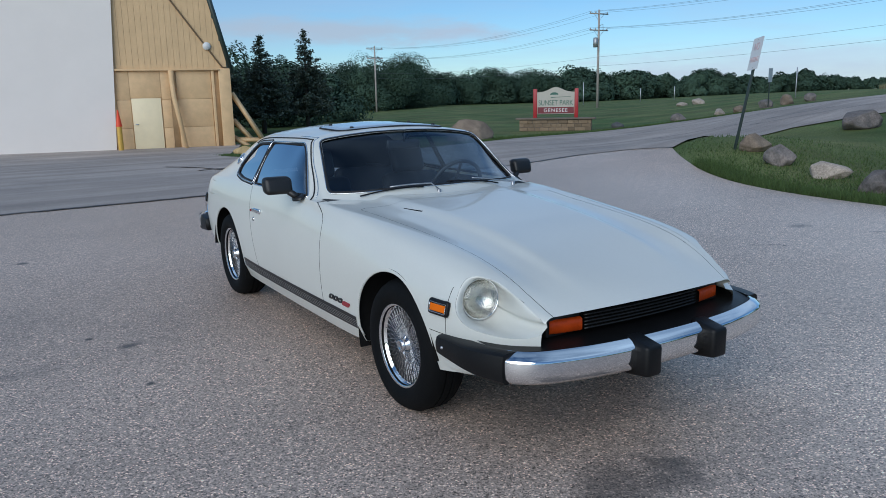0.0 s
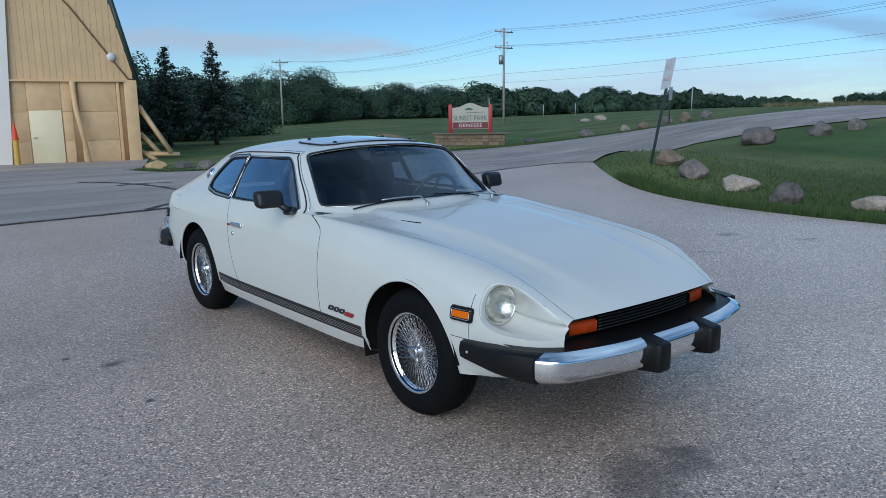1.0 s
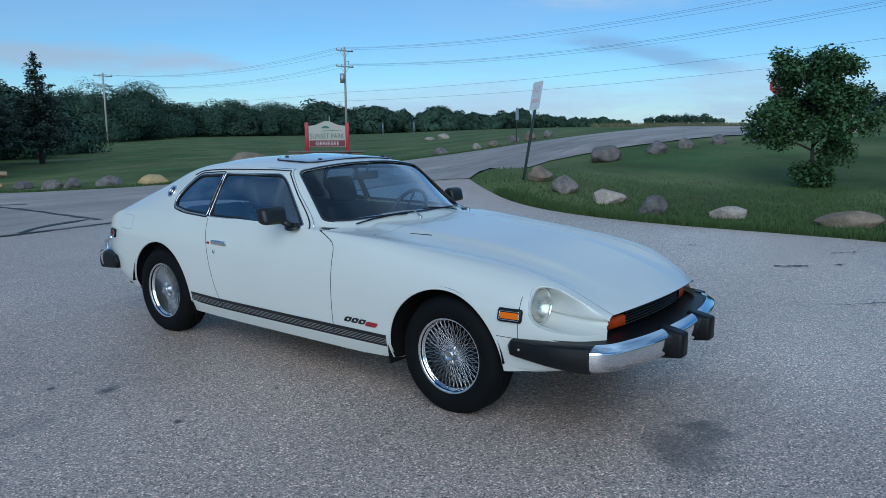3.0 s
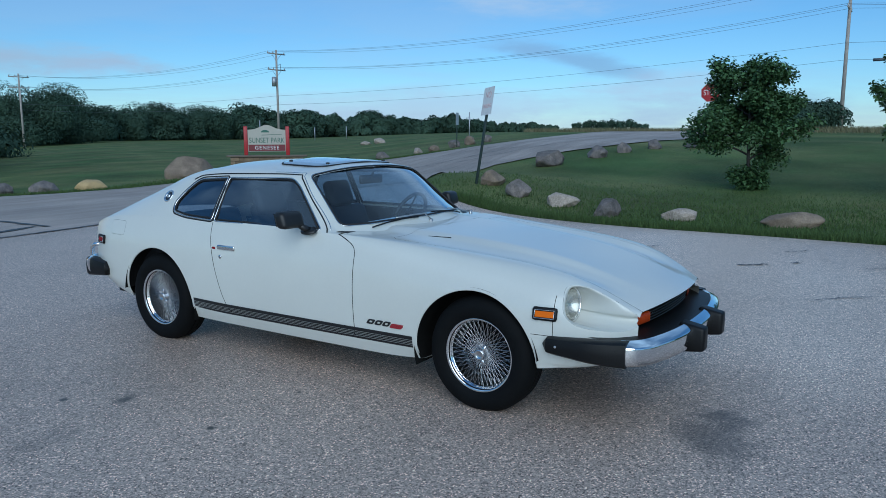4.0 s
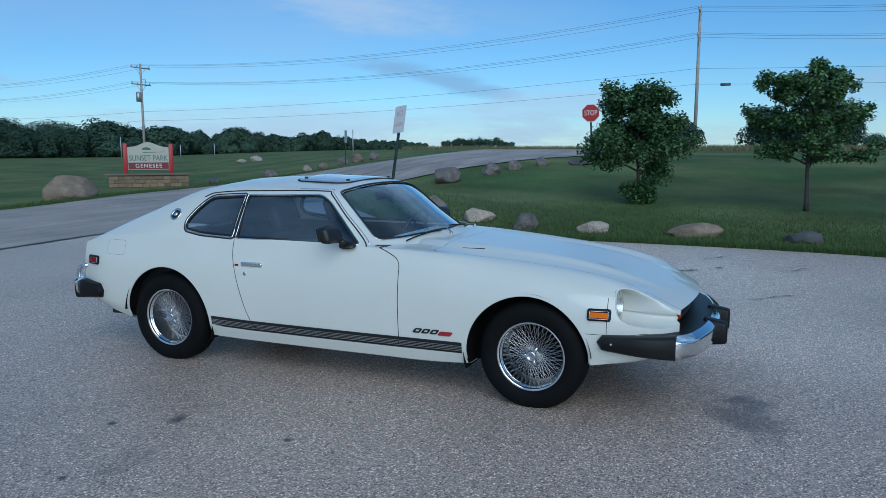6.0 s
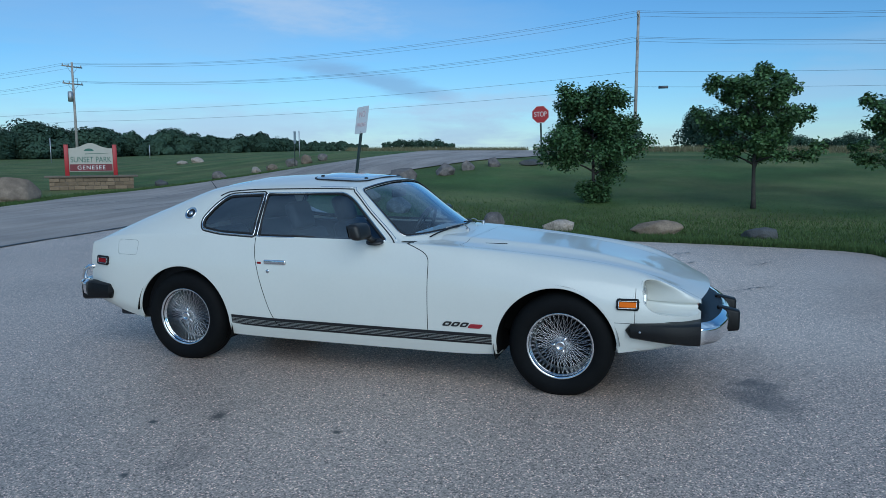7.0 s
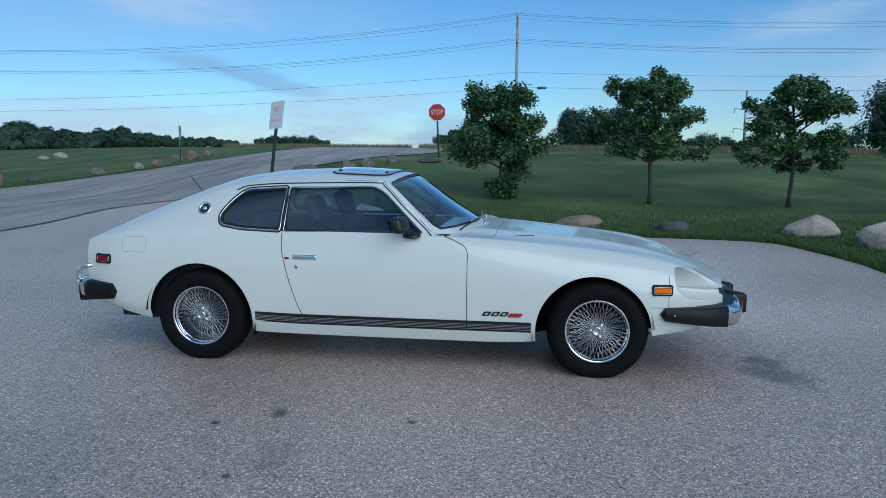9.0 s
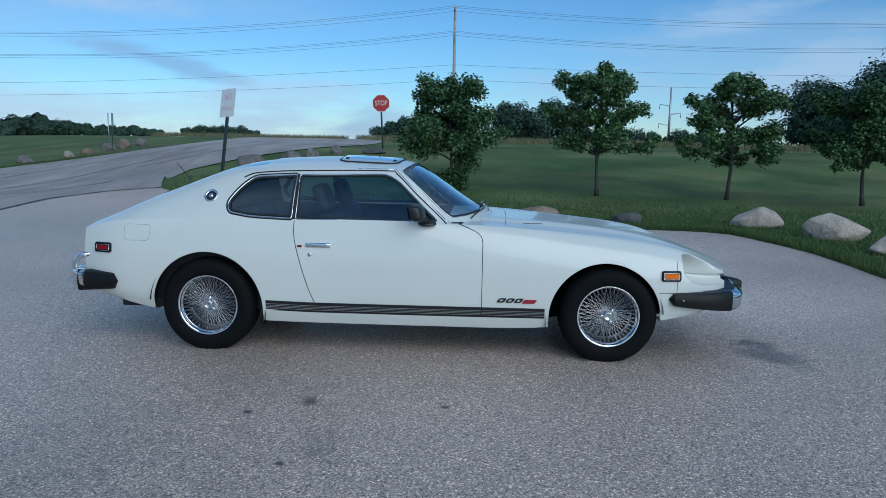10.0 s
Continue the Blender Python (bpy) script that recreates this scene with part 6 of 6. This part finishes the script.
woods("woods", -24, -6, 112, 128, 7.4, 7.2, 70, 1, "dark green wood at the far edge of the field", 0.28, leaves=2000)
woods("woods", -7, 9, 128, 150, 7.0, 6.4, 76, 2, "dark green wood at the far edge of the field", 0.30, leaves=1900)
woods("woods", 8, 26, 150, 190, 5.8, 4.0, 110, 3, "dark green wood beyond the field", 0.50)
woods("woods", 25, 33.5, 190, 215, 3.6, 1.9, 50, 4, "dark green wood fading behind the crest", 0.36, leaves=900)
woods("woods", 34.5, 40, 175, 175, 2.6, 2.6, 16, 5, "low dark bushes far up the road", 0.3, leaves=500)
woods("woods", -5.9, -2.3, 114, 116, 7.6, 7.2, 8, 6, "taller rounded crowns above the wood", 0.22, leaves=5000)
woods("woods", 56.5, 63, 58, 62, 3.4, 4.0, 14, 7, "dark far trees behind the young trees", 0.20, leaves=1600)
woods("woods", 46.5, 51.5, 50, 50, 1.6, 2.8, 9, 8, "low dark bushes behind the stop sign", 0.15, leaves=2200)
woods("woods", 78.5, 96, 62, 50, 6.4, 11.5, 30, 9, "tall dark wood beyond the lawn", 0.25, leaves=3200)
woods("woods", -17.5, -8.0, 54, 56, 5.4, 4.2, 17, 11, "dark broad trees behind the barn", 0.21, leaves=2600)
# added ring of trees, out of view, darkens low reflections in the glass
woods("woods", 105, 290, 70, 70, 5.0, 5.0, 60, 12, "unseen dark wood added behind the walker for reflections", 0.9, leaves=260)
woods("woods", 64, 78, 170, 120, 3.0, 3.2, 40, 10, "low dark wood far beyond the slope", 0.26, leaves=500)

# ---- grass blades along the lawn edge, dry grass on the crest ----


def blades(name, spots, h0, h1, w, material, seed, label):
    rnd = random.Random(seed)
    verts, faces = [], []
    for x, y, k in spots:
        z = height(x, y) - 0.03
        hh, a = rnd.uniform(h0, h1) * k, rnd.uniform(0, 6.28)
        dx, dy = math.cos(a) * w, math.sin(a) * w
        lx, ly = rnd.gauss(0, 0.35) * hh, rnd.gauss(0, 0.35) * hh
        i = len(verts)
        verts += [(x - dx, y - dy, z), (x + dx, y + dy, z), (x + lx, y + ly, z + hh)]
        faces.append((i, i + 1, i + 2))
    me = bpy.data.meshes.new(name)
    me.from_pydata(verts, [], faces)
    me.materials.append(material)
    return tagged(new(name, me), label, "grass", kind="stuff")


rnd = random.Random(77)
lawn_poly = lawn + [(9, -6), (16, 3), (16, 12), (12, 19), (9.0, 20.4), (7.3, 18.6), (6.1, 16.6), (5.2, 15.4)]
spots = []
edge_pts = loop_spline(LAWN_EDGE, 900, False)
for i in range(46000):
    p = edge_pts[rnd.randrange(60, 830)]
    r = abs(rnd.gauss(0, 0.28))
    x, y = p[0] + r + rnd.uniform(-0.03, 0.06), p[1] + rnd.uniform(-0.25, 0.35) * (1 if r > 0.15 else 0.3)
    if inside(lawn_poly, x, y):
        spots.append((x, y, rnd.uniform(0.7, 1.4) if r < 0.35 else 0.8))
blades("grass_edge", spots, 0.05, 0.13, 0.006, M_BLADE, 5, "longer green grass along the edge of the lot")
spots = []
for i in range(120000):
    x, y = rnd.uniform(4.6, 15), rnd.uniform(1, 17)
    if inside(lawn_poly, x, y) and rnd.random() < ease(18, 8, math.hypot(x + 1, y - 2)):
        spots.append((x, y, 1))
blades("lawn_grass", spots, 0.035, 0.075, 0.007, M_BLADE, 6, "short mown lawn grass")
spots = []
for i in range(26000):
    a, dd = rnd.uniform(30, 84), rnd.gauss(0, 2.5)
    x, y = bearing(a, 50 + dd + (14 if a < 44 else 0))
    spots.append((x, y, 1))
blades("dry_grass", spots, 0.18, 0.42, 0.02, M_STRAW, 7, "tall dry straw-coloured grass along the crest")
spots = []
far_edge = loop_spline(FAR[5:15], 500, False)
for i in range(16000):
    p = far_edge[rnd.randrange(500)]
    r = abs(rnd.gauss(0, 0.5))
    spots.append((p[0] - r * 0.55 + rnd.uniform(-0.2, 0.2), p[1] + r * 0.8, 1))
blades("verge_grass", spots, 0.03, 0.10, 0.012, M_BLADE, 8, "rough green grass on the far verge of the road")

# ---- utility poles and lines ----


def utility_pole(x, y, top_z, label, arms, across, gear=False):
    z0 = height(x, y) - 0.1
    ob = thing("utility_pole", Matrix.Translation((x, y, z0)), label, "utility pole", "utility poles along the road")
    part("pole", tube(bmesh.new(), [(0, 0, 0), (0, 0, top_z - z0)], [0.135, 0.095], 12), M_POLE, ob, "weathered wooden pole")
    ax = Vector((*across, 0)).normalized()
    for z in arms:
        bm = bmesh.new()
        a, b = ax * -1.25 + Vector((0, 0, z - z0)), ax * 1.25 + Vector((0, 0, z - z0))
        tube(bm, [a, b], 0.06, 4)
        arm = part("crossarm", bm, M_POLE, ob)
        for k in (-1.15, -0.45, 1.1):
            part("insulator", lathe(bmesh.new(), [(0.03, 0.05), (0.07, 0.10), (0.04, 0.16), (0.06, 0.20), (0.001, 0.24)], 10, Matrix.Translation(ax * k + Vector((0, 0, z - z0)))), M_STEEL, arm)
        for k in (-0.7, 0.7):
            part("brace", tube(bmesh.new(), [ax * k + Vector((0, 0, z - z0)), Vector((0, 0, z - z0 - 0.7))], 0.02, 4), M_STEEL, arm)
    if gear:
        bm = bmesh.new()
        lathe(bm, [(0.001, 0), (0.22, 0.02), (0.24, 0.5), (0.22, 0.95), (0.001, 1.0)], 16, Matrix.Translation(ax * -0.42 + Vector((0, 0, 6.1))))
        part("transformer", bm, M_STEEL, ob, "grey transformer can")
        part("bracket", tube(bmesh.new(), [(0, 0, 8.2), ax * 0.55 + Vector((0, 0, 8.4)), ax * 0.6 + Vector((0, 0, 7.9))], 0.03, 6), M_STEEL, ob)
    return Vector((x, y, 0)), ax


ACROSS = (0.85, 0.53)
P0, P1, P2, P3 = (-9.0, 107.6), (16.2, 78.3), (43.4, 34.1), (72, -10)
utility_pole(*P0, 8.6, "wooden utility pole in front of the wood", (8.2, 6.9), ACROSS)
utility_pole(*P1, 9.75, "wooden utility pole with a transformer and crossarms", (9.35, 7.75), ACROSS, True)
utility_pole(*P2, 11.5, "wooden utility pole behind the young trees", (11.1, 9.3), ACROSS)
utility_pole(*P3, 12.0, "wooden utility pole beyond the lawn", (11.7, 9.9), ACROSS)
ax = Vector((*ACROSS, 0)).normalized()
levels = {0: (8.4, 7.1, 4.9, 4.2), 1: (9.55, 7.95, 5.15, 4.25), 2: (11.3, 9.5, 7.2, 6.1), 3: (11.9, 10.1, 7.4, 6.5)}
poles = (P0, P1, P2, P3)
for i in range(3):
    for lv in range(4):
        for off in ((-1.15, -0.45, 1.1) if lv < 2 else (0.15,)):
            a = Vector((*poles[i], levels[i][lv])) + ax * off
            b = Vector((*poles[i + 1], levels[i + 1][lv])) + ax * off
            sag = 1.2 if lv < 2 else 0.5
            pts = [a.lerp(b, t) - Vector((0, 0, 4 * sag * t * (1 - t))) for t in np.linspace(0, 1, 24)]
            tagged(part("cable", tube(bmesh.new(), pts, 0.0085 if lv < 2 else 0.009, 4, caps=False), M_CABLE), "thin dark overhead cable between utility poles", "cable", "overhead cables")
x, y, _ = (Vector((*P2, 0)).lerp(Vector((*P3, 0)), 0.02))
tagged(part("cable_box", tube(bmesh.new(), [(x + 0.2, y - 0.5, 6.0), (x + 0.5, y - 1.1, 6.0)], 0.10, 8), M_CABLE), "small dark splice box on the cable", "cable box")
# steel transmission pole far away
ob = thing("transmission_pole", Matrix.Translation((185, 64, 1.35)), "grey steel transmission pole with three arms, far away", "transmission pole")
part("mast", tube(bmesh.new(), [(0, 0, 0), (0, 0, 14.6)], [0.35, 0.2], 10), M_STEEL, ob)
for z, s in ((10.4, -1), (8.3, 1), (5.6, -1)):
    part("arm", tube(bmesh.new(), [(0, 0, z - 0.4), (s * 0.9, -s * 2.4, z), (s * 0.95, -s * 2.5, z - 1.2)], 0.12, 6), M_STEEL, ob)

# ---- signs ----


def lettering(body, size, m, material, parent, name="lettering", depth=0.004, wide=1.0, space=1.0):
    cu = bpy.data.curves.new(name, "FONT")
    cu.body, cu.size, cu.extrude, cu.align_x, cu.align_y, cu.space_character = body, size, depth, "CENTER", "CENTER", space
    tmp = new("tmp", cu)
    me = bpy.data.meshes.new_from_object(tmp.evaluated_get(bpy.context.evaluated_depsgraph_get()))
    bpy.data.objects.remove(tmp)
    me.name = name
    me.materials.clear()
    me.materials.append(material)
    ob = new(name, me)
    ob.parent = parent
    ob.matrix_basis = m @ Matrix.Diagonal((wide, 1, 1, 1))
    return ob


def plate(outline, depth, m=Matrix()):
    """A flat board: an outline in x and z, with thickness in y."""
    bm = bmesh.new()
    f = bm.faces.new([bm.verts.new((x, -depth / 2, z)) for x, z in outline])
    r = bmesh.ops.extrude_face_region(bm, geom=[f])
    bmesh.ops.translate(bm, vec=(0, depth, 0), verts=[v for v in r["geom"] if isinstance(v, bmesh.types.BMVert)])
    bmesh.ops.recalc_face_normals(bm, faces=bm.faces)
    bm.transform(m)
    return bm


FACE = pose(0, 0, 0, 90, 0, 0)       # letters upright on a board that faces its own -y

# the park's sign on its stone wall
SX0, SY0 = 4.75, 31.2
z0 = height(SX0, SY0) - 0.12
park = thing("park_sign", Matrix.Translation((SX0, SY0, z0)) @ pose(0, 0, 0, 0, 0, -14), "cream park sign with red posts on a low stone wall", "sign")
arch = [(-0.76, 0.78)] + [(0.76, 0.78)] + [(0.76 - 1.52 * t, 1.66 + 0.20 * math.exp(-((t - 0.5) / 0.24) ** 2)) for t in np.linspace(0, 1, 25)]
panel = part("panel", plate(arch, 0.08), M_SIGN_CREAM, park, "cream arched board", smooth=False)
part("name_band", plate([(-0.74, 0.80), (0.74, 0.80), (0.74, 1.06), (-0.74, 1.06)], 0.10), M_SIGN_MAROON, park, "maroon band", smooth=False)
for s in (1, -1):
    bm = bmesh.new()
    box(bm, (s * 0.84 - 0.075, s * 0.84 + 0.075), (-0.075, 0.075), (0.60, 1.80), 0.01)
    part("post", bm, M_SIGN_RED, park, "red square post")
lettering("SUNSET PARK", 0.30, Matrix.Translation((0, -0.045, 1.225)) @ FACE, M_SIGN_GREEN, park, wide=0.76)
lettering("GENESEE", 0.215, Matrix.Translation((0, -0.055, 0.925)) @ FACE, M_SIGN_WHITE, park, wide=1.0, space=1.2)
part("emblem", plate([(-0.06 + 0.17 * math.cos(a), 1.555 + 0.10 * math.sin(a)) for a in np.linspace(0, math.pi, 14)], 0.09), M_SIGN_GREEN, park, "faded green emblem", smooth=False)
part("emblem", plate([(-0.20, 1.435), (0.62, 1.47), (0.62, 1.482), (-0.20, 1.46)], 0.09), M_SIGN_GREEN, park, smooth=False)
bm = bmesh.new()
box(bm, (-1.62, 1.62), (-0.30, 0.30), (0.56, 0.63), 0.015)
part("capstone", bm, mat("capstone", (0.16, 0.13, 0.10), 0.9, vary=0.15, vary_scale=5), park, "dark flat capstone")
bm = bmesh.new()
box(bm, (-1.46, 1.46), (-0.21, 0.21), (-0.1, 0.57), 0.0)
wall = part("wall_core", bm, mat("mortar", (0.17, 0.14, 0.11), 0.95, vary=0.15, vary_scale=9), park, "low stone wall")

# leaning no-parking sign
tilt = Vector((0, 0, 1)).rotation_difference(Vector((0.43, 0.15, 2.10))).to_matrix().to_4x4()
np_sign = thing("parking_sign", Matrix.Translation((5.63, 14.40, 0.30)) @ tilt @ pose(0, 0, 0, 0, 0, -90), "leaning green steel post with a white no-parking plate", "sign")
bm = bmesh.new()
box(bm, (-0.040, 0.040), (-0.012, 0.020), (0, 2.10), 0.004)
part("post", bm, M_GREEN_POST, np_sign, "dark green post")
pl = part("plate", plate(rounded([(-0.229, 1.55), (0.229, 1.55), (0.229, 2.16), (-0.229, 2.16)], 0.035), 0.004, Matrix.Translation((0, -0.018, 0))), M_SIGN_WHITE, np_sign, "white plate with faded red letters", smooth=False)
M_FADED = mat("faded_red_letters", (0.60, 0.44, 0.44), 0.5, vary=0.2, vary_scale=30)
lettering("NO", 0.20, Matrix.Translation((0, -0.022, 1.98)) @ FACE, M_FADED, pl, depth=0.002, wide=0.8)
lettering("PARKING", 0.135, Matrix.Translation((0, -0.022, 1.74)) @ FACE, M_FADED, pl, depth=0.002, wide=0.62)
for z in (1.59, 2.12):
    part("bolt", lathe(bmesh.new(), [(0.012, 0), (0.010, 0.006), (0.001, 0.007)], 10, Matrix.Translation((0, -0.020, z)) @ FACE), M_STEEL, pl)

# stop sign
SXS, SYS = 18.55, 20.6
stop = thing("stop_sign", Matrix.Translation((SXS, SYS, height(SXS, SYS) + 0.05)) @ pose(0, 0, 0, 0, -4, 0) @ pose(0, 0, 0, 0, 0, -50), "red octagonal stop sign on a dark steel post", "sign")
bm = bmesh.new()
box(bm, (-0.035, 0.035), (-0.012, 0.020), (0, 1.95), 0.004)
part("post", bm, M_GREEN_POST, stop, "dark green post")
OCT = [(0.33 / math.cos(math.pi / 8) * math.cos(math.pi / 8 + k * math.pi / 4), 1.80 + 0.33 / math.cos(math.pi / 8) * math.sin(math.pi / 8 + k * math.pi / 4)) for k in range(8)]
sp = part("plate", plate(OCT, 0.004, Matrix.Translation((0, -0.018, 0))), M_SIGN_WHITE, stop, "red octagon with a white rim", smooth=False)
part("red_field", plate([(x * 0.94, 1.80 + (z - 1.80) * 0.94) for x, z in OCT], 0.004, Matrix.Translation((0, -0.021, 0))), M_SIGN_RED, sp, smooth=False)
lettering("STOP", 0.275, Matrix.Translation((0, -0.0245, 1.80)) @ FACE, M_SIGN_WHITE, sp, depth=0.002, wide=0.74)

# small sign and pale post across the road
far_sign = thing("road_sign", Matrix.Translation((13.4, 31.0, height(13.4, 31.0))) @ pose(0, 0, 0, 0, 0, 48), "small grey sign seen from its side on a dark post", "sign")
bm = bmesh.new()
box(bm, (-0.03, 0.03), (-0.015, 0.015), (0, 1.5), 0.003)
part("post", bm, M_GREEN_POST, far_sign)
part("plate", plate([(-0.23, 1.0), (0.23, 1.0), (0.23, 1.55), (-0.23, 1.55)], 0.006, Matrix.Translation((0, -0.02, 0))), M_SIGN_GREY, far_sign, "grey aluminium plate", smooth=False)
for k, (bx, by, h) in enumerate(((18.7, 40.0, 1.55), (19.6, 104, 3.0), (29.5, 112, 1.9), (34.5, 112, 1.9))):
    ob = tagged(part("marker_post", tube(bmesh.new(), [(bx, by, height(bx, by) - 0.1), (bx, by, height(bx, by) + h)], 0.03 if k == 0 else 0.06, 8), M_SIGN_GREY), "slim pale post standing in the far field", "post", "pale posts in the field")

# ---- the barn ----
BARN = Matrix.Translation((-13.64, 31.14, -0.52)) @ pose(0, 0, 0, 0, 0, math.degrees(math.atan2(0.335, 0.942)))
barn = thing("barn", BARN, "tan storage barn with a tall white front and dark roof edge", "building")
EAVE, CORNER = 3.27, 4.95
edge_x = lambda z: CORNER + 0.02 - 0.25 * (z - EAVE)
# upper wall of upright boards
x = 0.0
while x < CORNER:
    bm = bmesh.new()
    zt = min(7.6, EAVE + (CORNER - x - 0.10) / 0.25)
    if zt > EAVE + 0.1:
        bm_ = plate([(x + 0.004, EAVE + 0.02), (x + 0.226, EAVE + 0.02), (x + 0.226, max(EAVE + 0.05, zt - 0.0)), (x + 0.004, zt + 0.2 if zt < 7.5 else zt)], 0.03, Matrix.Translation((0, 0.0, 0)))
        part("board", bm_, M_SIDING, barn, smooth=False)
    bm.free()
    x += 0.23
bm = bmesh.new()
box(bm, (-6.5, CORNER - 0.02), (0.03, 0.25), (-0.2, EAVE), 0)
part("wall_core", bm, M_TAN, barn)
bm = plate([(-6.5, EAVE), (CORNER - 0.06, EAVE), (edge_x(7.6) - 0.06, 7.6), (-6.5, 7.6)], 0.2, Matrix.Translation((0, 0.14, 0)))
part("gable_core", bm, M_SIDING, barn, smooth=False)
# white front
bm = plate([(-6.5, 0.05), (0.22, 0.05), (0.65, 7.6), (-6.5, 7.6)], 0.09, Matrix.Translation((0, -0.12, 0)))
part("white_front", bm, M_WHITE_SHEET, barn, "tall white sheet front", smooth=False)
bm = bmesh.new()
box(bm, (-6.5, 0.22), (-0.165, 0.02), (-0.12, 0.05), 0.0)
part("base_seal", bm, M_SEAL, barn)
bm = bmesh.new()
box(bm, (0.02, 0.24), (-0.07, 0.03), (-0.1, 7.6), 0.01)
part("front_jamb", bm, M_TAN, barn)
# roof edge and roof
bm = bmesh.new()
tube(bm, [(CORNER + 0.10, -0.05, EAVE - 0.15), (edge_x(7.6) + 0.10, -0.05, 7.6)], 0.10, 4)
part("roof_edge", bm, M_ROOF, barn, "dark green roof edge")
bm = bmesh.new()
rows = [[(CORNER + 0.16, y, EAVE - 0.15), (edge_x(7.6) + 0.16, y, 7.6)] for y in (-0.05, 14)]
grid(bm, rows)
part("roof", bm, M_ROOF, barn)
bm = bmesh.new()
box(bm, (CORNER - 0.1, CORNER), (0.0, 14), (-0.2, EAVE), 0)
part("side_wall", bm, M_TAN, barn)
# lower front: beam, posts, leaning brace, sheets
bm = bmesh.new()
box(bm, (0.05, CORNER - 0.42), (-0.14, 0.03), (EAVE - 0.02, EAVE + 0.05), 0.005)
part("ledge", bm, M_TAN, barn)
for x0, x1, y0 in ((0.25, 0.37, -0.10), (4.18, 4.30, -0.07), (4.48, 4.97, -0.10)):
    bm = bmesh.new()
    box(bm, (x0, x1), (y0, 0.03), (-0.2, EAVE - 0.02 if x1 < 4.9 else EAVE + 0.06), 0.01)
    part("post", bm, M_TAN, barn)
bm = bmesh.new()
tube(bm, [(2.60, -0.12, EAVE - 0.02), (2.62, -0.22, 2.2), (2.98, -0.62, -0.1)], [0.13, 0.13, 0.11], 4)
part("leaning_brace", bm, M_TAN, barn, "leaning wooden brace")
for x0, x1 in ((0.37, 0.92), (2.14, 2.50), (2.76, 4.16)):
    for za, zb in ((-0.2, 0.915), (0.925, 2.075), (2.085, EAVE - 0.03)):
        bm = bmesh.new()
        box(bm, (x0, x1), (-0.005, 0.03), (za, zb), 0.004)
        part("wall_sheet", bm, M_TAN, barn)
for x0, x1, za, zb in ((0.93, 2.13, 2.16, EAVE - 0.03),):
    bm = bmesh.new()
    box(bm, (x0, x1), (-0.005, 0.03), (za, zb), 0.004)
    part("wall_sheet", bm, M_TAN, barn)
bm = bmesh.new()
box(bm, (0.95, 2.10), (-0.03, 0.03), (0.03, 2.14), 0.006)
door = part("door", bm, M_CREAM, barn, "closed cream door")
part("door_handle", tube(bmesh.new(), [(1.04, -0.03, 1.08), (1.04, -0.09, 1.08), (1.17, -0.09, 1.08)], 0.018, 8), M_STEEL, door)
lamp = part("wall_lamp", lathe(bmesh.new(), [(0.16, 0.0), (0.17, 0.04), (0.14, 0.08), (0.07, 0.11), (0.001, 0.12)], 24, Matrix.Translation((4.10, -0.03, 4.24)) @ FACE), M_SIGN_WHITE, barn, "round white disc on the wall")
part("conduit", tube(bmesh.new(), [(1.5, -0.05, 7.6), (2.77, -0.05, 6.1), (4.12, -0.05, 4.15), (4.66, -0.05, 3.38), (4.86, -0.05, 3.34)], 0.035, 6), mat("brown_conduit", (0.16, 0.10, 0.05), 0.6, vary=0.1), barn, "brown conduit running down the wall")
# timber braces outside the corner
for a, b in (((5.0, 0.3, 2.30), (6.15, 0.1, 0.32)), ((5.0, 0.5, 1.15), (5.75, 0.3, 0.25)), ((4.95, 0.3, 0.42), (5.9, 0.2, -0.25)), ((5.0, 0.35, 0.30), (6.5, 0.15, 0.22))):
    part("brace", tube(bmesh.new(), [a, b], 0.11, 4), M_TAN, barn, "slanting timber brace")

bollard = tagged(part("bollard", lathe(bmesh.new(), [(0.10, 0), (0.10, 1.05), (0.085, 1.10), (0.001, 1.12)], 20), M_BOLLARD), "yellow steel bollard beside the barn's white front", "bollard")
bollard.matrix_world = BARN @ Matrix.Translation((0.42, -0.55, 0.0))
cone = tagged(part("traffic_cone", lathe(bmesh.new(), [(0.125, 0.0), (0.122, 0.05), (0.105, 0.10), (0.025, 0.66), (0.001, 0.67)], 20), M_CONE), "orange traffic cone set on top of a bollard", "traffic cone")
cone.matrix_world = BARN @ Matrix.Translation((0.42, -0.55, 1.03))

# courses of stone in the sign's wall, last
rnd = random.Random(9)
z = -0.05
while z < 0.54:
    h = 0.148
    x = -1.47
    while x < 1.45:
        w = min(rnd.uniform(0.18, 0.46), 1.47 - x)
        bm = bmesh.new()
        box(bm, (x + 0.006, x + w - 0.006), (-0.215 - rnd.uniform(0.005, 0.035), -0.19), (z + 0.006, z + h - 0.006), 0.01, seg=1)
        part("stone", bm, M_STONE_BLOCK, park, smooth=False)
        x += w
    z += h
